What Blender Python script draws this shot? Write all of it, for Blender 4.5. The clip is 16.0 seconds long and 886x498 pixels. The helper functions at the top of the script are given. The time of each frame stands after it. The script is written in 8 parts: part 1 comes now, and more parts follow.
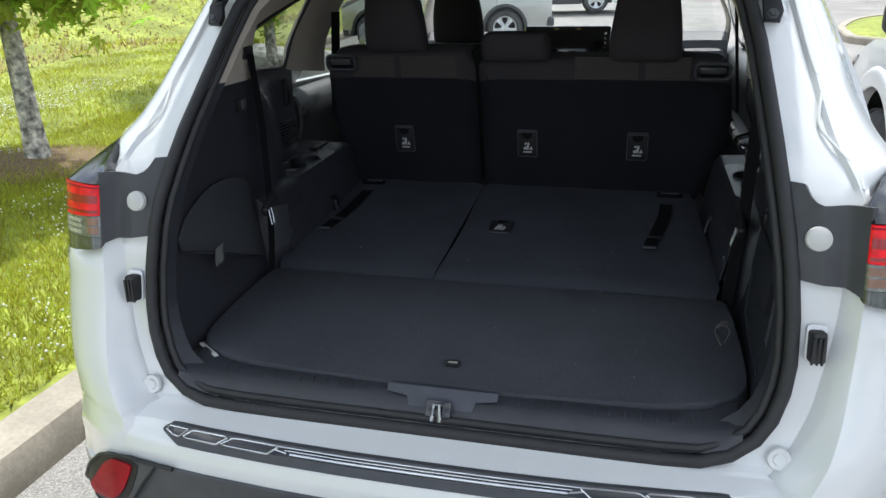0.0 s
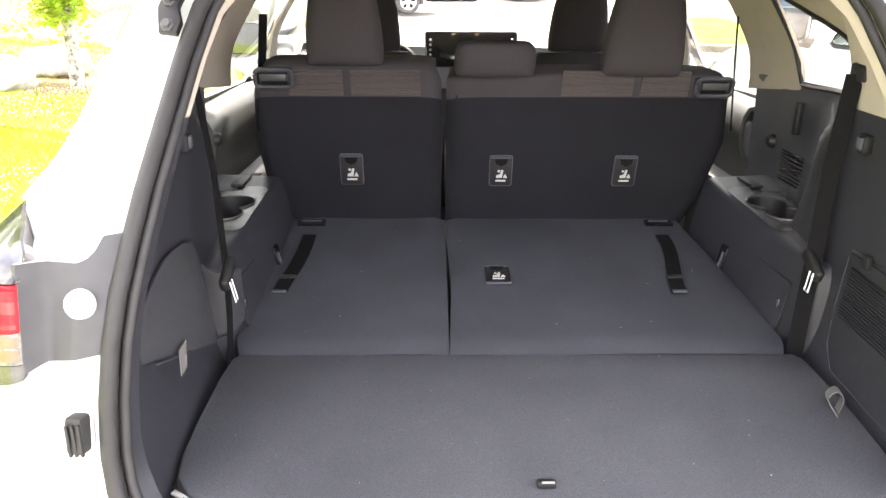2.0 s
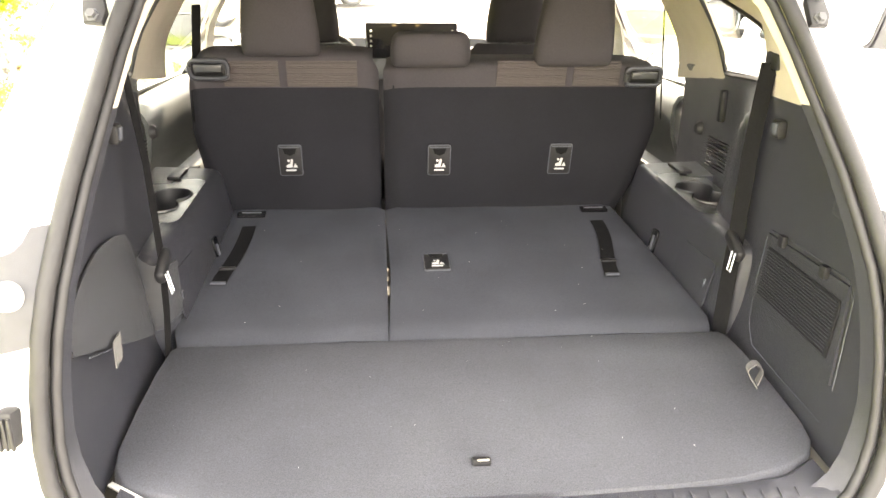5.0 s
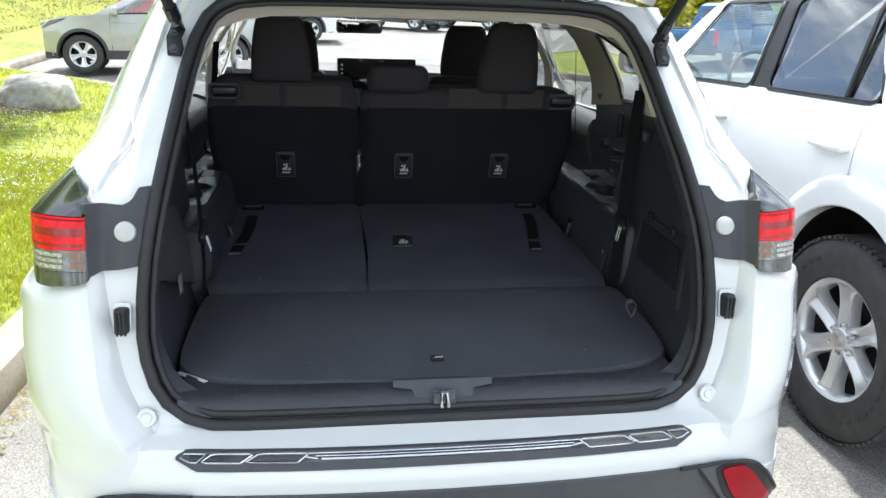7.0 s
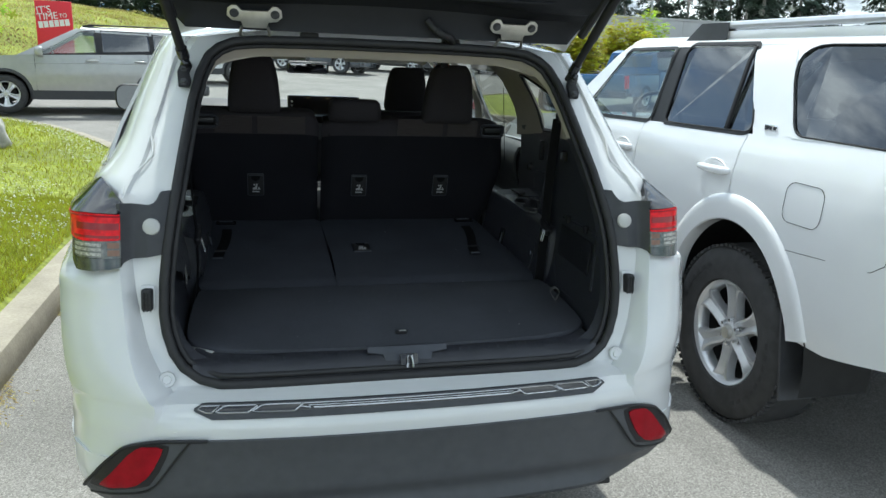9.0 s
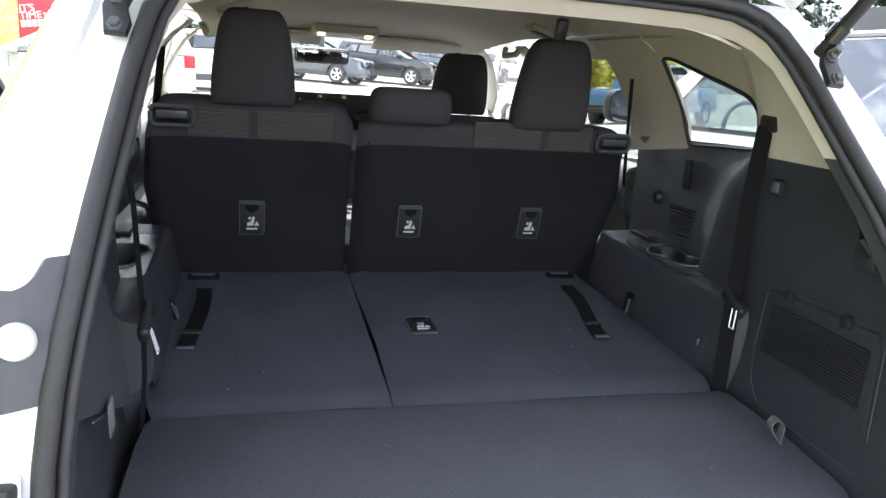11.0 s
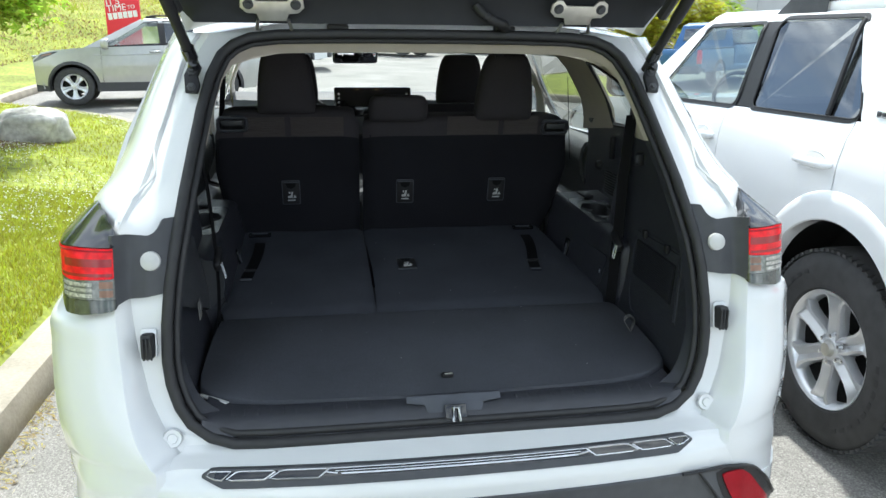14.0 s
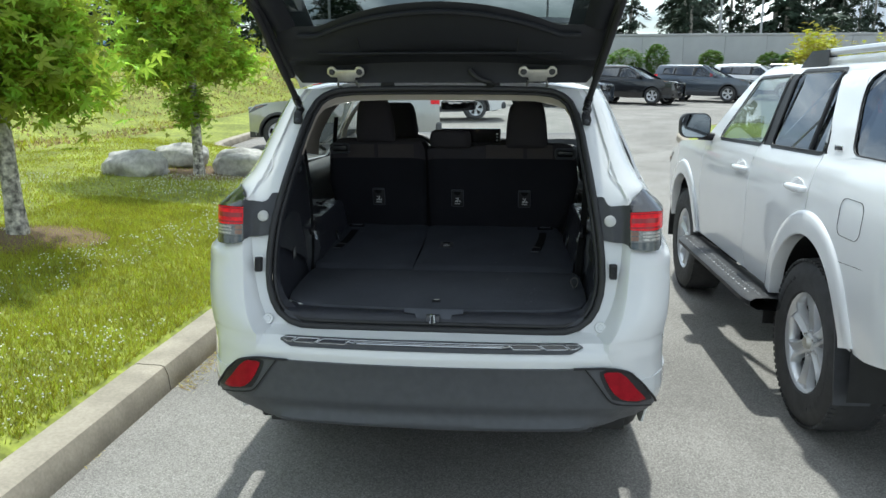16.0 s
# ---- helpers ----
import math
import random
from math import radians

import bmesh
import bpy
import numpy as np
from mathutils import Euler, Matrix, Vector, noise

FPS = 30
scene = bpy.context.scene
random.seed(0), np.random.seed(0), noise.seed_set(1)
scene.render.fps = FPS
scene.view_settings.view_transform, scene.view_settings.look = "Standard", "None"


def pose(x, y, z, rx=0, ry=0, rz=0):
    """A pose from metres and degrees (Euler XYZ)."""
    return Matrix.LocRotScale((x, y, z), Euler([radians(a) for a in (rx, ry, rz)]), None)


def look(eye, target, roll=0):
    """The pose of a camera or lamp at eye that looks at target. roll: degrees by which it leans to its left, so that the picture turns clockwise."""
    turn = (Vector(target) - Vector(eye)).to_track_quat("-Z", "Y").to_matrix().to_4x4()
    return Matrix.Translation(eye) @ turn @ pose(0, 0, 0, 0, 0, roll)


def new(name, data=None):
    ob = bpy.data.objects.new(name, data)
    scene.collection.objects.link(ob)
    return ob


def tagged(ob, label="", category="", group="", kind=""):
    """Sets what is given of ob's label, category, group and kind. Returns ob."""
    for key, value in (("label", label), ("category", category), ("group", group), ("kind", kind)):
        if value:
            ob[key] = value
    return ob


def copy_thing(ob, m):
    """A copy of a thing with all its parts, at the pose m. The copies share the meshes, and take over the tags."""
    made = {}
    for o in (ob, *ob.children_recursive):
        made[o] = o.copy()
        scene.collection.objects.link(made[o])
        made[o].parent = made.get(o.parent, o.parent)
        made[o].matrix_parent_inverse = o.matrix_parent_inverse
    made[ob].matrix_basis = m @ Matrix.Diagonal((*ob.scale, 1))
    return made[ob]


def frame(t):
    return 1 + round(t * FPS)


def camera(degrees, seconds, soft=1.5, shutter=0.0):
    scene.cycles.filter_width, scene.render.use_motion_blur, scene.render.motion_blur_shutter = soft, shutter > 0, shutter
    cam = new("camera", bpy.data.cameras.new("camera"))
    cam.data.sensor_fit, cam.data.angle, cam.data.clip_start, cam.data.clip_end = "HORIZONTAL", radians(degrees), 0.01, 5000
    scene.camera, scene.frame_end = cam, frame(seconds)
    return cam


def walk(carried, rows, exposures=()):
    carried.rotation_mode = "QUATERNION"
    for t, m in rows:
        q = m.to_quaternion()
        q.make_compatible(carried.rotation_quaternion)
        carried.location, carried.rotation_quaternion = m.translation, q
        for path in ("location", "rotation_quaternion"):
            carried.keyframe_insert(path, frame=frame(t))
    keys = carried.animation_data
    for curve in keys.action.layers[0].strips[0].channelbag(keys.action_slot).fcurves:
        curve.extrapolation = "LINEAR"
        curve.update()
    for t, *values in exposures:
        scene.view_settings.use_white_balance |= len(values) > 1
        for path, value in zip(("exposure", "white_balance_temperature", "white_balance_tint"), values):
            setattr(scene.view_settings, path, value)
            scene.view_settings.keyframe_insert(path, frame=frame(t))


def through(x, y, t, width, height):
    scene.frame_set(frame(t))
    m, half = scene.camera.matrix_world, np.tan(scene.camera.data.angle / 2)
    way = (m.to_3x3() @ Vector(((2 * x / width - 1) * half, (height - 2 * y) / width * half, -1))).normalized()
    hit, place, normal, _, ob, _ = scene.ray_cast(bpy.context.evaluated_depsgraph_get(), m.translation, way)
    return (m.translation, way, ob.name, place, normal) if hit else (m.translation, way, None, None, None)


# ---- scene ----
cam = camera(61.4, 16.0, soft=1.5)
PATH = [
    (0, (0.334, -1.156, 1.636), (-0.134, 0.667, 0.959), -1.2),
    (0.5, (0.135, -1.003, 1.633), (-0.175, 0.863, 0.982), -0.9),
    (1, (-0.054, -0.9, 1.635), (-0.278, 0.981, 0.994), -0.9),
    (1.5, (-0.164, -0.842, 1.633), (-0.236, 1.045, 0.974), -0.6),
    (2, (-0.173, -0.796, 1.634), (-0.146, 1.085, 0.954), 0.3),
    (2.5, (-0.169, -0.786, 1.624), (-0.082, 1.083, 0.92), 1.0),
    (3, (-0.167, -0.787, 1.622), (-0.038, 1.071, 0.896), 1.5),
    (3.5, (-0.155, -0.796, 1.625), (-0.002, 1.057, 0.889), 1.5),
    (4, (-0.148, -0.807, 1.631), (0.017, 1.049, 0.903), 1.2),
    (4.2, (-0.143, -0.809, 1.634), (0.024, 1.047, 0.907), 1.1),
    (6.3, (-0.185, -1.061, 1.631), (-0.043, 0.828, 0.989), -0.3),
    (6.5, (-0.213, -1.159, 1.647), (-0.019, 0.725, 1.005), 0.2),
    (7, (-0.225, -1.394, 1.665), (0.057, 0.491, 1.057), 1.8),
    (7.5, (-0.222, -1.618, 1.677), (0.092, 0.275, 1.111), 1.9),
    (8, (-0.308, -1.784, 1.675), (0.043, 0.113, 1.146), 1.6),
    (8.5, (-0.383, -1.89, 1.678), (0.032, 0.001, 1.175), 1.6),
    (9, (-0.389, -1.811, 1.657), (0.09, 0.067, 1.162), 2.4),
    (9.5, (-0.348, -1.452, 1.616), (0.165, 0.417, 1.121), 3.5),
    (10, (-0.387, -1.051, 1.576), (0.112, 0.823, 1.086), 4.4),
    (10.2, (-0.423, -0.897, 1.536), (0.09, 0.978, 1.063), 5.3),
    (12.3, (-0.338, -0.655, 1.528), (0.159, 1.226, 1.065), 0.8),
    (12.5, (-0.328, -0.705, 1.56), (0.157, 1.159, 1.021), 1.2),
    (13, (-0.331, -0.858, 1.612), (0.086, 0.992, 0.976), 1.0),
    (13.5, (-0.362, -1.147, 1.659), (0.022, 0.707, 1.016), 0.3),
    (14, (-0.276, -1.473, 1.689), (0.031, 0.425, 1.139), 0.6),
    (14.5, (-0.144, -1.784, 1.683), (0.036, 0.146, 1.189), 0.2),
    (15, (-0.088, -2.149, 1.691), (-0.022, -0.205, 1.228), 0.1),
    (15.5, (0.078, -2.412, 1.705), (0.025, -0.462, 1.264), 0.0),
    (16, (0.285, -2.594, 1.697), (0.108, -0.647, 1.273), -0.0),
]
EXPOSURES = [(0, 0.5, 6200, 8), (0.5, 1.45, 5800, 14), (1, 2.15, 5900, 15), (1.5, 2.65, 6700, 16), (2, 3.1, 7500, 17), (3, 3.86, 8800, 13), (4.2, 4.0, 9000, 13), (6.3, 3.2, 7200, 9), (7, 1.05, 6250, 6), (8, 0.15, 6050, 0), (9.5, 0.15, 6050, 0), (10.2, 0.95, 6050, 5), (12.3, 3.5, 7800, 18), (13, 3.75, 8300, 15), (13.5, 2.8, 7200, 9), (14, 0.8, 6150, 3), (14.5, 0.2, 6100, 0), (16, 0.1, 6100, 1)]
walk(cam, [(t, look(eye, target, roll)) for t, eye, target, roll in PATH], EXPOSURES)

# ---- sky and sun ----
SUN_FROM = Vector((0.02, 0.58, 1.10)).normalized()
world = bpy.data.worlds.new("sky")
scene.world = world
world.use_nodes = True
wn, wl = world.node_tree.nodes, world.node_tree.links
wn.clear()
sky = wn.new("ShaderNodeTexSky")
sky.sky_type = "NISHITA"
sky.sun_disc = False
sky.sun_elevation = math.asin(SUN_FROM.z)
sky.sun_rotation = math.atan2(SUN_FROM.x, SUN_FROM.y)
sky.air_density, sky.dust_density, sky.ozone_density = 1.0, 1.5, 1.0
w_co = wn.new("ShaderNodeTexCoord")
w_map = wn.new("ShaderNodeMapping")
w_map.inputs["Scale"].default_value = (1.6, 1.6, 4.5)
w_noise = wn.new("ShaderNodeTexNoise")
w_noise.inputs["Scale"].default_value = 2.6
w_noise.inputs["Detail"].default_value = 8
w_ramp = wn.new("ShaderNodeValToRGB")
w_ramp.color_ramp.elements[0].position, w_ramp.color_ramp.elements[1].position = 0.36, 0.60
w_shade = wn.new("ShaderNodeTexNoise")
w_shade.inputs["Scale"].default_value = 5.5
w_shade.inputs["Detail"].default_value = 6
w_cloud = wn.new("ShaderNodeValToRGB")
w_cloud.color_ramp.elements[0].position, w_cloud.color_ramp.elements[1].position = 0.41, 0.59
w_cloud.color_ramp.elements[0].color = (3.9, 4.3, 5.0, 1)
w_cloud.color_ramp.elements[1].color = (14.0, 14.2, 14.4, 1)
w_mix = wn.new("ShaderNodeMix")
w_mix.data_type = "RGBA"
w_bg = wn.new("ShaderNodeBackground")
w_bg.inputs["Strength"].default_value = 0.140
w_out = wn.new("ShaderNodeOutputWorld")
wl.new(w_co.outputs["Generated"], w_map.inputs["Vector"])
wl.new(w_map.outputs[0], w_noise.inputs["Vector"])
wl.new(w_map.outputs[0], w_shade.inputs["Vector"])
wl.new(w_noise.outputs[0], w_ramp.inputs[0])
wl.new(w_shade.outputs[0], w_cloud.inputs[0])
wl.new(w_ramp.outputs[0], w_mix.inputs[0])
wl.new(sky.outputs[0], w_mix.inputs[6])
wl.new(w_cloud.outputs[0], w_mix.inputs[7])
wl.new(w_mix.outputs[2], w_bg.inputs[0])
wl.new(w_bg.outputs[0], w_out.inputs[0])

sun = new("sun", bpy.data.lights.new("sun", "SUN"))
sun.data.energy, sun.data.angle, sun.data.color = 4.4, radians(1.5), (1.0, 0.96, 0.90)
sun.matrix_world = look(SUN_FROM * 60, (0, 0, 0))

# ---- materials ----
def mat(name, color, rough=0.5, metal=0.0, scale=20.0, vary=0.12, bump=0.0, bump_scale=200.0, coat=0.0, spec=0.5, stain=0.0, stain_scale=2.0, piece=0.0):
    m = bpy.data.materials.new(name)
    m.use_nodes = True
    n, l = m.node_tree.nodes, m.node_tree.links
    b = n["Principled BSDF"]
    b.inputs["Roughness"].default_value = rough
    b.inputs["Metallic"].default_value = metal
    b.inputs["Specular IOR Level"].default_value = spec
    b.inputs["Coat Weight"].default_value = coat
    b.inputs["Coat Roughness"].default_value = 0.04
    co = n.new("ShaderNodeTexCoord")
    tex = n.new("ShaderNodeTexNoise")
    tex.inputs["Scale"].default_value, tex.inputs["Detail"].default_value = scale, 6
    l.new(co.outputs["Object"], tex.inputs["Vector"])
    ramp = n.new("ShaderNodeValToRGB")
    ramp.color_ramp.elements[0].position, ramp.color_ramp.elements[1].position = 0.3, 0.7
    lo = [max(0, c * (1 - vary)) for c in color]
    hi = [min(1, c * (1 + vary)) for c in color]
    ramp.color_ramp.elements[0].color, ramp.color_ramp.elements[1].color = (*lo, 1), (*hi, 1)
    l.new(tex.outputs[0], ramp.inputs[0])
    out = ramp.outputs[0]
    if stain > 0:
        t2 = n.new("ShaderNodeTexNoise")
        t2.inputs["Scale"].default_value, t2.inputs["Detail"].default_value = stain_scale, 4
        l.new(co.outputs["Object"], t2.inputs["Vector"])
        r2 = n.new("ShaderNodeValToRGB")
        r2.color_ramp.elements[0].position, r2.color_ramp.elements[1].position = 0.35, 0.65
        r2.color_ramp.elements[0].color = (1 - stain, 1 - stain, 1 - stain, 1)
        r2.color_ramp.elements[1].color = (1 + stain * 0.3, 1 + stain * 0.3, 1 + stain * 0.3, 1)
        l.new(t2.outputs[0], r2.inputs[0])
        mx = n.new("ShaderNodeMix")
        mx.data_type, mx.blend_type = "RGBA", "MULTIPLY"
        mx.inputs[0].default_value = 1
        l.new(out, mx.inputs[6])
        l.new(r2.outputs[0], mx.inputs[7])
        out = mx.outputs[2]
    if piece > 0:
        oi = n.new("ShaderNodeObjectInfo")
        hs = n.new("ShaderNodeHueSaturation")
        mr = n.new("ShaderNodeMapRange")
        mr.inputs["To Min"].default_value, mr.inputs["To Max"].default_value = 1 - piece, 1 + piece
        l.new(oi.outputs["Random"], mr.inputs["Value"])
        l.new(mr.outputs[0], hs.inputs["Value"])
        l.new(out, hs.inputs["Color"])
        out = hs.outputs[0]
    l.new(out, b.inputs["Base Color"])
    if bump > 0:
        t3 = n.new("ShaderNodeTexNoise")
        t3.inputs["Scale"].default_value, t3.inputs["Detail"].default_value = bump_scale, 4
        l.new(co.outputs["Object"], t3.inputs["Vector"])
        bp = n.new("ShaderNodeBump")
        bp.inputs["Strength"].default_value, bp.inputs["Distance"].default_value = bump, 0.004
        l.new(t3.outputs[0], bp.inputs["Height"])
        l.new(bp.outputs[0], b.inputs["Normal"])
    return m


def island_vary(m, amount=0.25, hue=0.02):
    """Vary a material from loose piece to loose piece of one mesh."""
    n, l = m.node_tree.nodes, m.node_tree.links
    b = n["Principled BSDF"]
    link = b.inputs["Base Color"].links[0]
    src = link.from_socket
    g = n.new("ShaderNodeNewGeometry")
    hs = n.new("ShaderNodeHueSaturation")
    mr = n.new("ShaderNodeMapRange")
    mr.inputs["To Min"].default_value, mr.inputs["To Max"].default_value = 1 - amount, 1 + amount
    mh = n.new("ShaderNodeMapRange")
    mh.inputs["To Min"].default_value, mh.inputs["To Max"].default_value = 0.5 - hue, 0.5 + hue
    l.new(g.outputs["Random Per Island"], mr.inputs["Value"])
    l.new(g.outputs["Random Per Island"], mh.inputs["Value"])
    l.new(mr.outputs[0], hs.inputs["Value"])
    l.new(mh.outputs[0], hs.inputs["Hue"])
    l.new(src, hs.inputs["Color"])
    l.new(hs.outputs[0], b.inputs["Base Color"])
    return m


def leaf_mat(name, color, vary=0.3, through=0.45):
    m = island_vary(mat(name, color, 0.55, vary=0.2, scale=3.0), vary, 0.03)
    n, l = m.node_tree.nodes, m.node_tree.links
    b = n["Principled BSDF"]
    out = n["Material Output"]
    tr = n.new("ShaderNodeBsdfTranslucent")
    l.new(b.inputs["Base Color"].links[0].from_socket, tr.inputs["Color"])
    mix = n.new("ShaderNodeMixShader")
    mix.inputs[0].default_value = through
    l.new(b.outputs[0], mix.inputs[1])
    l.new(tr.outputs[0], mix.inputs[2])
    l.new(mix.outputs[0], out.inputs[0])
    return m


def glass_mat(name, tint, rough=0.0, ior=1.5):
    m = bpy.data.materials.new(name)
    m.use_nodes = True
    n, l = m.node_tree.nodes, m.node_tree.links
    n.remove(n["Principled BSDF"])
    tr = n.new("ShaderNodeBsdfTransparent")
    tr.inputs[0].default_value = (*tint, 1)
    gl = n.new("ShaderNodeBsdfGlossy")
    gl.inputs["Roughness"].default_value = rough
    gl.inputs["Color"].default_value = (0.95, 0.97, 1, 1)
    # gloss that grows towards grazing angles, alike on both sides of the sheet
    lw = n.new("ShaderNodeLayerWeight")
    pw = n.new("ShaderNodeMath")
    pw.operation = "POWER"
    pw.inputs[1].default_value = 5.0
    fr = n.new("ShaderNodeMath")
    fr.operation = "MULTIPLY_ADD"
    base = ((ior - 1) / (ior + 1)) ** 2
    fr.inputs[1].default_value, fr.inputs[2].default_value = 0.9 - base, 1.6 * base
    mix = n.new("ShaderNodeMixShader")
    l.new(lw.outputs["Facing"], pw.inputs[0])
    l.new(pw.outputs[0], fr.inputs[0])
    l.new(fr.outputs[0], mix.inputs[0])
    l.new(tr.outputs[0], mix.inputs[1])
    l.new(gl.outputs[0], mix.inputs[2])
    l.new(mix.outputs[0], n["Material Output"].inputs[0])
    return m


M_WHITE = mat("white_pearl_paint", (0.655, 0.665, 0.67), 0.24, vary=0.02, scale=6, coat=1.0, bump=0.02, bump_scale=5)
M_WHITE2 = mat("white_solid_paint", (0.82, 0.83, 0.845), 0.24, vary=0.012, scale=5, coat=1.0, bump=0.02, bump_scale=4)
M_BLACKGLOSS = mat("gloss_black_plastic", (0.012, 0.012, 0.014), 0.12, vary=0.1, coat=0.5)
M_TRIM = mat("dark_grey_moulded_plastic", (0.048, 0.050, 0.056), 0.55, vary=0.10, scale=30, bump=0.25, bump_scale=900)
M_GATE = mat("black_tailgate_plastic", (0.017, 0.018, 0.022), 0.55, spec=0.3, vary=0.08, scale=30, bump=0.2, bump_scale=900)
M_VAL = mat("matt_valance_plastic", (0.064, 0.067, 0.074), 0.5, vary=0.10, scale=30, bump=0.25, bump_scale=900)
M_TRIM2 = mat("charcoal_cabin_plastic", (0.033, 0.0345, 0.043), 0.34, vary=0.10, scale=25, bump=0.3, bump_scale=1100, stain=0.08, stain_scale=6)
# cabin plastic made paler, painting in the light on the left bin
M_BIN = mat("light_lifted_bin_plastic", (0.045, 0.047, 0.053), 0.32, vary=0.06, scale=25, bump=0.25, bump_scale=1100)
M_DOOR = mat("grey_door_panel_plastic", (0.038, 0.042, 0.041), 0.45, vary=0.08, scale=25, bump=0.2, bump_scale=1000, stain=0.06, stain_scale=6)
M_TRAY = mat("satin_charcoal_tray_plastic", (0.050, 0.052, 0.055), 0.24, vary=0.08, scale=25, bump=0.12, bump_scale=1100, stain=0.10, stain_scale=9)
M_BLACK = mat("black_plastic", (0.015, 0.015, 0.017), 0.45, spec=0.35, vary=0.12, scale=40, bump=0.15, bump_scale=700)
M_RUBBER = mat("black_rubber", (0.020, 0.020, 0.022), 0.62, vary=0.15, scale=30, bump=0.12, bump_scale=300)
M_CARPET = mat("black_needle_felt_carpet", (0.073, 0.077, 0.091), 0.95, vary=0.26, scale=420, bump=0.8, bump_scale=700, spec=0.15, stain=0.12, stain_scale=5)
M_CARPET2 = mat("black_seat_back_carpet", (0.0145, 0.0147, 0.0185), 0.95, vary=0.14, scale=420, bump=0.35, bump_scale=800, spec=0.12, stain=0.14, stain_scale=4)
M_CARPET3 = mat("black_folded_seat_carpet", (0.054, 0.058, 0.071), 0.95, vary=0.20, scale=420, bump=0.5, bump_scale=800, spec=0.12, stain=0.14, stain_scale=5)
M_FABRIC = mat("dark_taupe_seat_fabric", (0.042, 0.0385, 0.043), 0.9, vary=0.10, scale=300, bump=0.3, bump_scale=900, spec=0.2, stain=0.08, stain_scale=5)
M_STRIPE = mat("ribbed_taupe_seat_fabric", (0.068, 0.059, 0.058), 0.85, vary=0.08, scale=240, bump=0.4, bump_scale=800, spec=0.2)
M_BEIGE = mat("beige_pillar_plastic", (0.47, 0.425, 0.37), 0.6, vary=0.04, scale=20, bump=0.12, bump_scale=900)
M_LINER = mat("beige_headliner_cloth", (0.53, 0.48, 0.415), 0.9, vary=0.08, scale=200, bump=0.3, bump_scale=900)
M_WEB = mat("black_woven_webbing", (0.009, 0.009, 0.010), 0.9, spec=0.08, vary=0.2, scale=300, bump=0.4, bump_scale=800)
M_WEBG = mat("grey_woven_loop", (0.125, 0.122, 0.12), 0.8, vary=0.2, scale=300, bump=0.4, bump_scale=800)
M_CHROME = mat("bright_chrome", (0.82, 0.83, 0.85), 0.10, 1.0, vary=0.03)
M_LINE = mat("satin_chrome_line", (0.60, 0.61, 0.63), 0.24, 0.7, vary=0.1, scale=30)
M_STEEL = mat("zinc_plated_steel", (0.62, 0.61, 0.56), 0.38, 0.9, vary=0.12, scale=30, bump=0.1)
M_ALLOY = mat("silver_alloy", (0.68, 0.69, 0.71), 0.28, 0.65, vary=0.06, scale=12)
M_TYRE = mat("tyre_rubber", (0.046, 0.046, 0.047), 0.78, vary=0.22, scale=18, bump=0.3, bump_scale=220, stain=0.2, stain_scale=5)
M_RED = mat("red_lamp_lens", (0.74, 0.004, 0.012), 0.16, vary=0.30, scale=60, coat=0.12, spec=0.25)
M_REDDARK = mat("deep_red_lamp_bar", (0.26, 0.002, 0.005), 0.2, vary=0.2, scale=90, coat=0.6, spec=0.3)
M_REFL = mat("red_reflector", (0.29, 0.004, 0.013), 0.30, vary=0.20, scale=30, bump=0.25, bump_scale=500, spec=0.15)
M_BEZEL = mat("grey_striker_plastic", (0.070, 0.075, 0.090), 0.6, spec=0.2, vary=0.08, scale=30, bump=0.2, bump_scale=900)
M_CLEAR = mat("clear_lamp_lens", (0.125, 0.13, 0.12), 0.12, 0.1, vary=0.5, scale=120, coat=1.0)
M_SMOKE = mat("smoked_lamp_base", (0.045, 0.052, 0.050), 0.12, 0.1, vary=0.4, scale=60, coat=1.0)
M_LAMPCAP = mat("gloss_black_lamp_cap", (0.014, 0.014, 0.016), 0.14, vary=0.2, scale=20, coat=0.35)
M_CLEARRIB = mat("moulded_lens_rib", (0.36, 0.35, 0.32), 0.2, 0.2, vary=0.6, scale=160, coat=0.4)
M_AMBER = mat("amber_lamp_lens", (0.19, 0.085, 0.045), 0.3, vary=0.2, scale=60, coat=0.6)
M_PICTO = mat("pale_grey_print", (0.50, 0.50, 0.50), 0.6, vary=0.02)
M_WHITEMARK = mat("white_print", (0.72, 0.72, 0.72), 0.6, vary=0.02)
M_GROMMET = mat("translucent_white_plastic", (0.50, 0.50, 0.49), 0.4, vary=0.05, scale=60)
M_UNDER = mat("dark_underbody", (0.018, 0.018, 0.018), 0.8, vary=0.3, scale=10)
M_GLASS = glass_mat("clear_glass", (0.93, 0.96, 0.94))
M_GLASSQ = glass_mat("lightly_tinted_side_glass", (0.46, 0.49, 0.47))
M_GLASSW = glass_mat("clear_windscreen_glass", (0.97, 1.0, 0.98))
M_GLASSR = glass_mat("grey_tinted_rear_glass", (0.19, 0.215, 0.22))
M_GLASSP = glass_mat("privacy_glass", (0.060, 0.065, 0.070), ior=1.95)
M_GLASSF = glass_mat("green_tinted_glass", (0.66, 0.74, 0.69), ior=1.75)
M_MIRROR = mat("mirror_glass", (0.75, 0.77, 0.80), 0.03, 1.0, vary=0.01)
M_MIRRORD = mat("tinted_door_mirror", (0.30, 0.33, 0.36), 0.04, 1.0, vary=0.02)
M_LAMPON = mat("warm_map_lamp", (0.9, 0.75, 0.5), 0.4, vary=0.02)
_b = M_LAMPON.node_tree.nodes["Principled BSDF"]
_b.inputs["Emission Color"].default_value, _b.inputs["Emission Strength"].default_value = (1.0, 0.72, 0.35, 1), 1.2
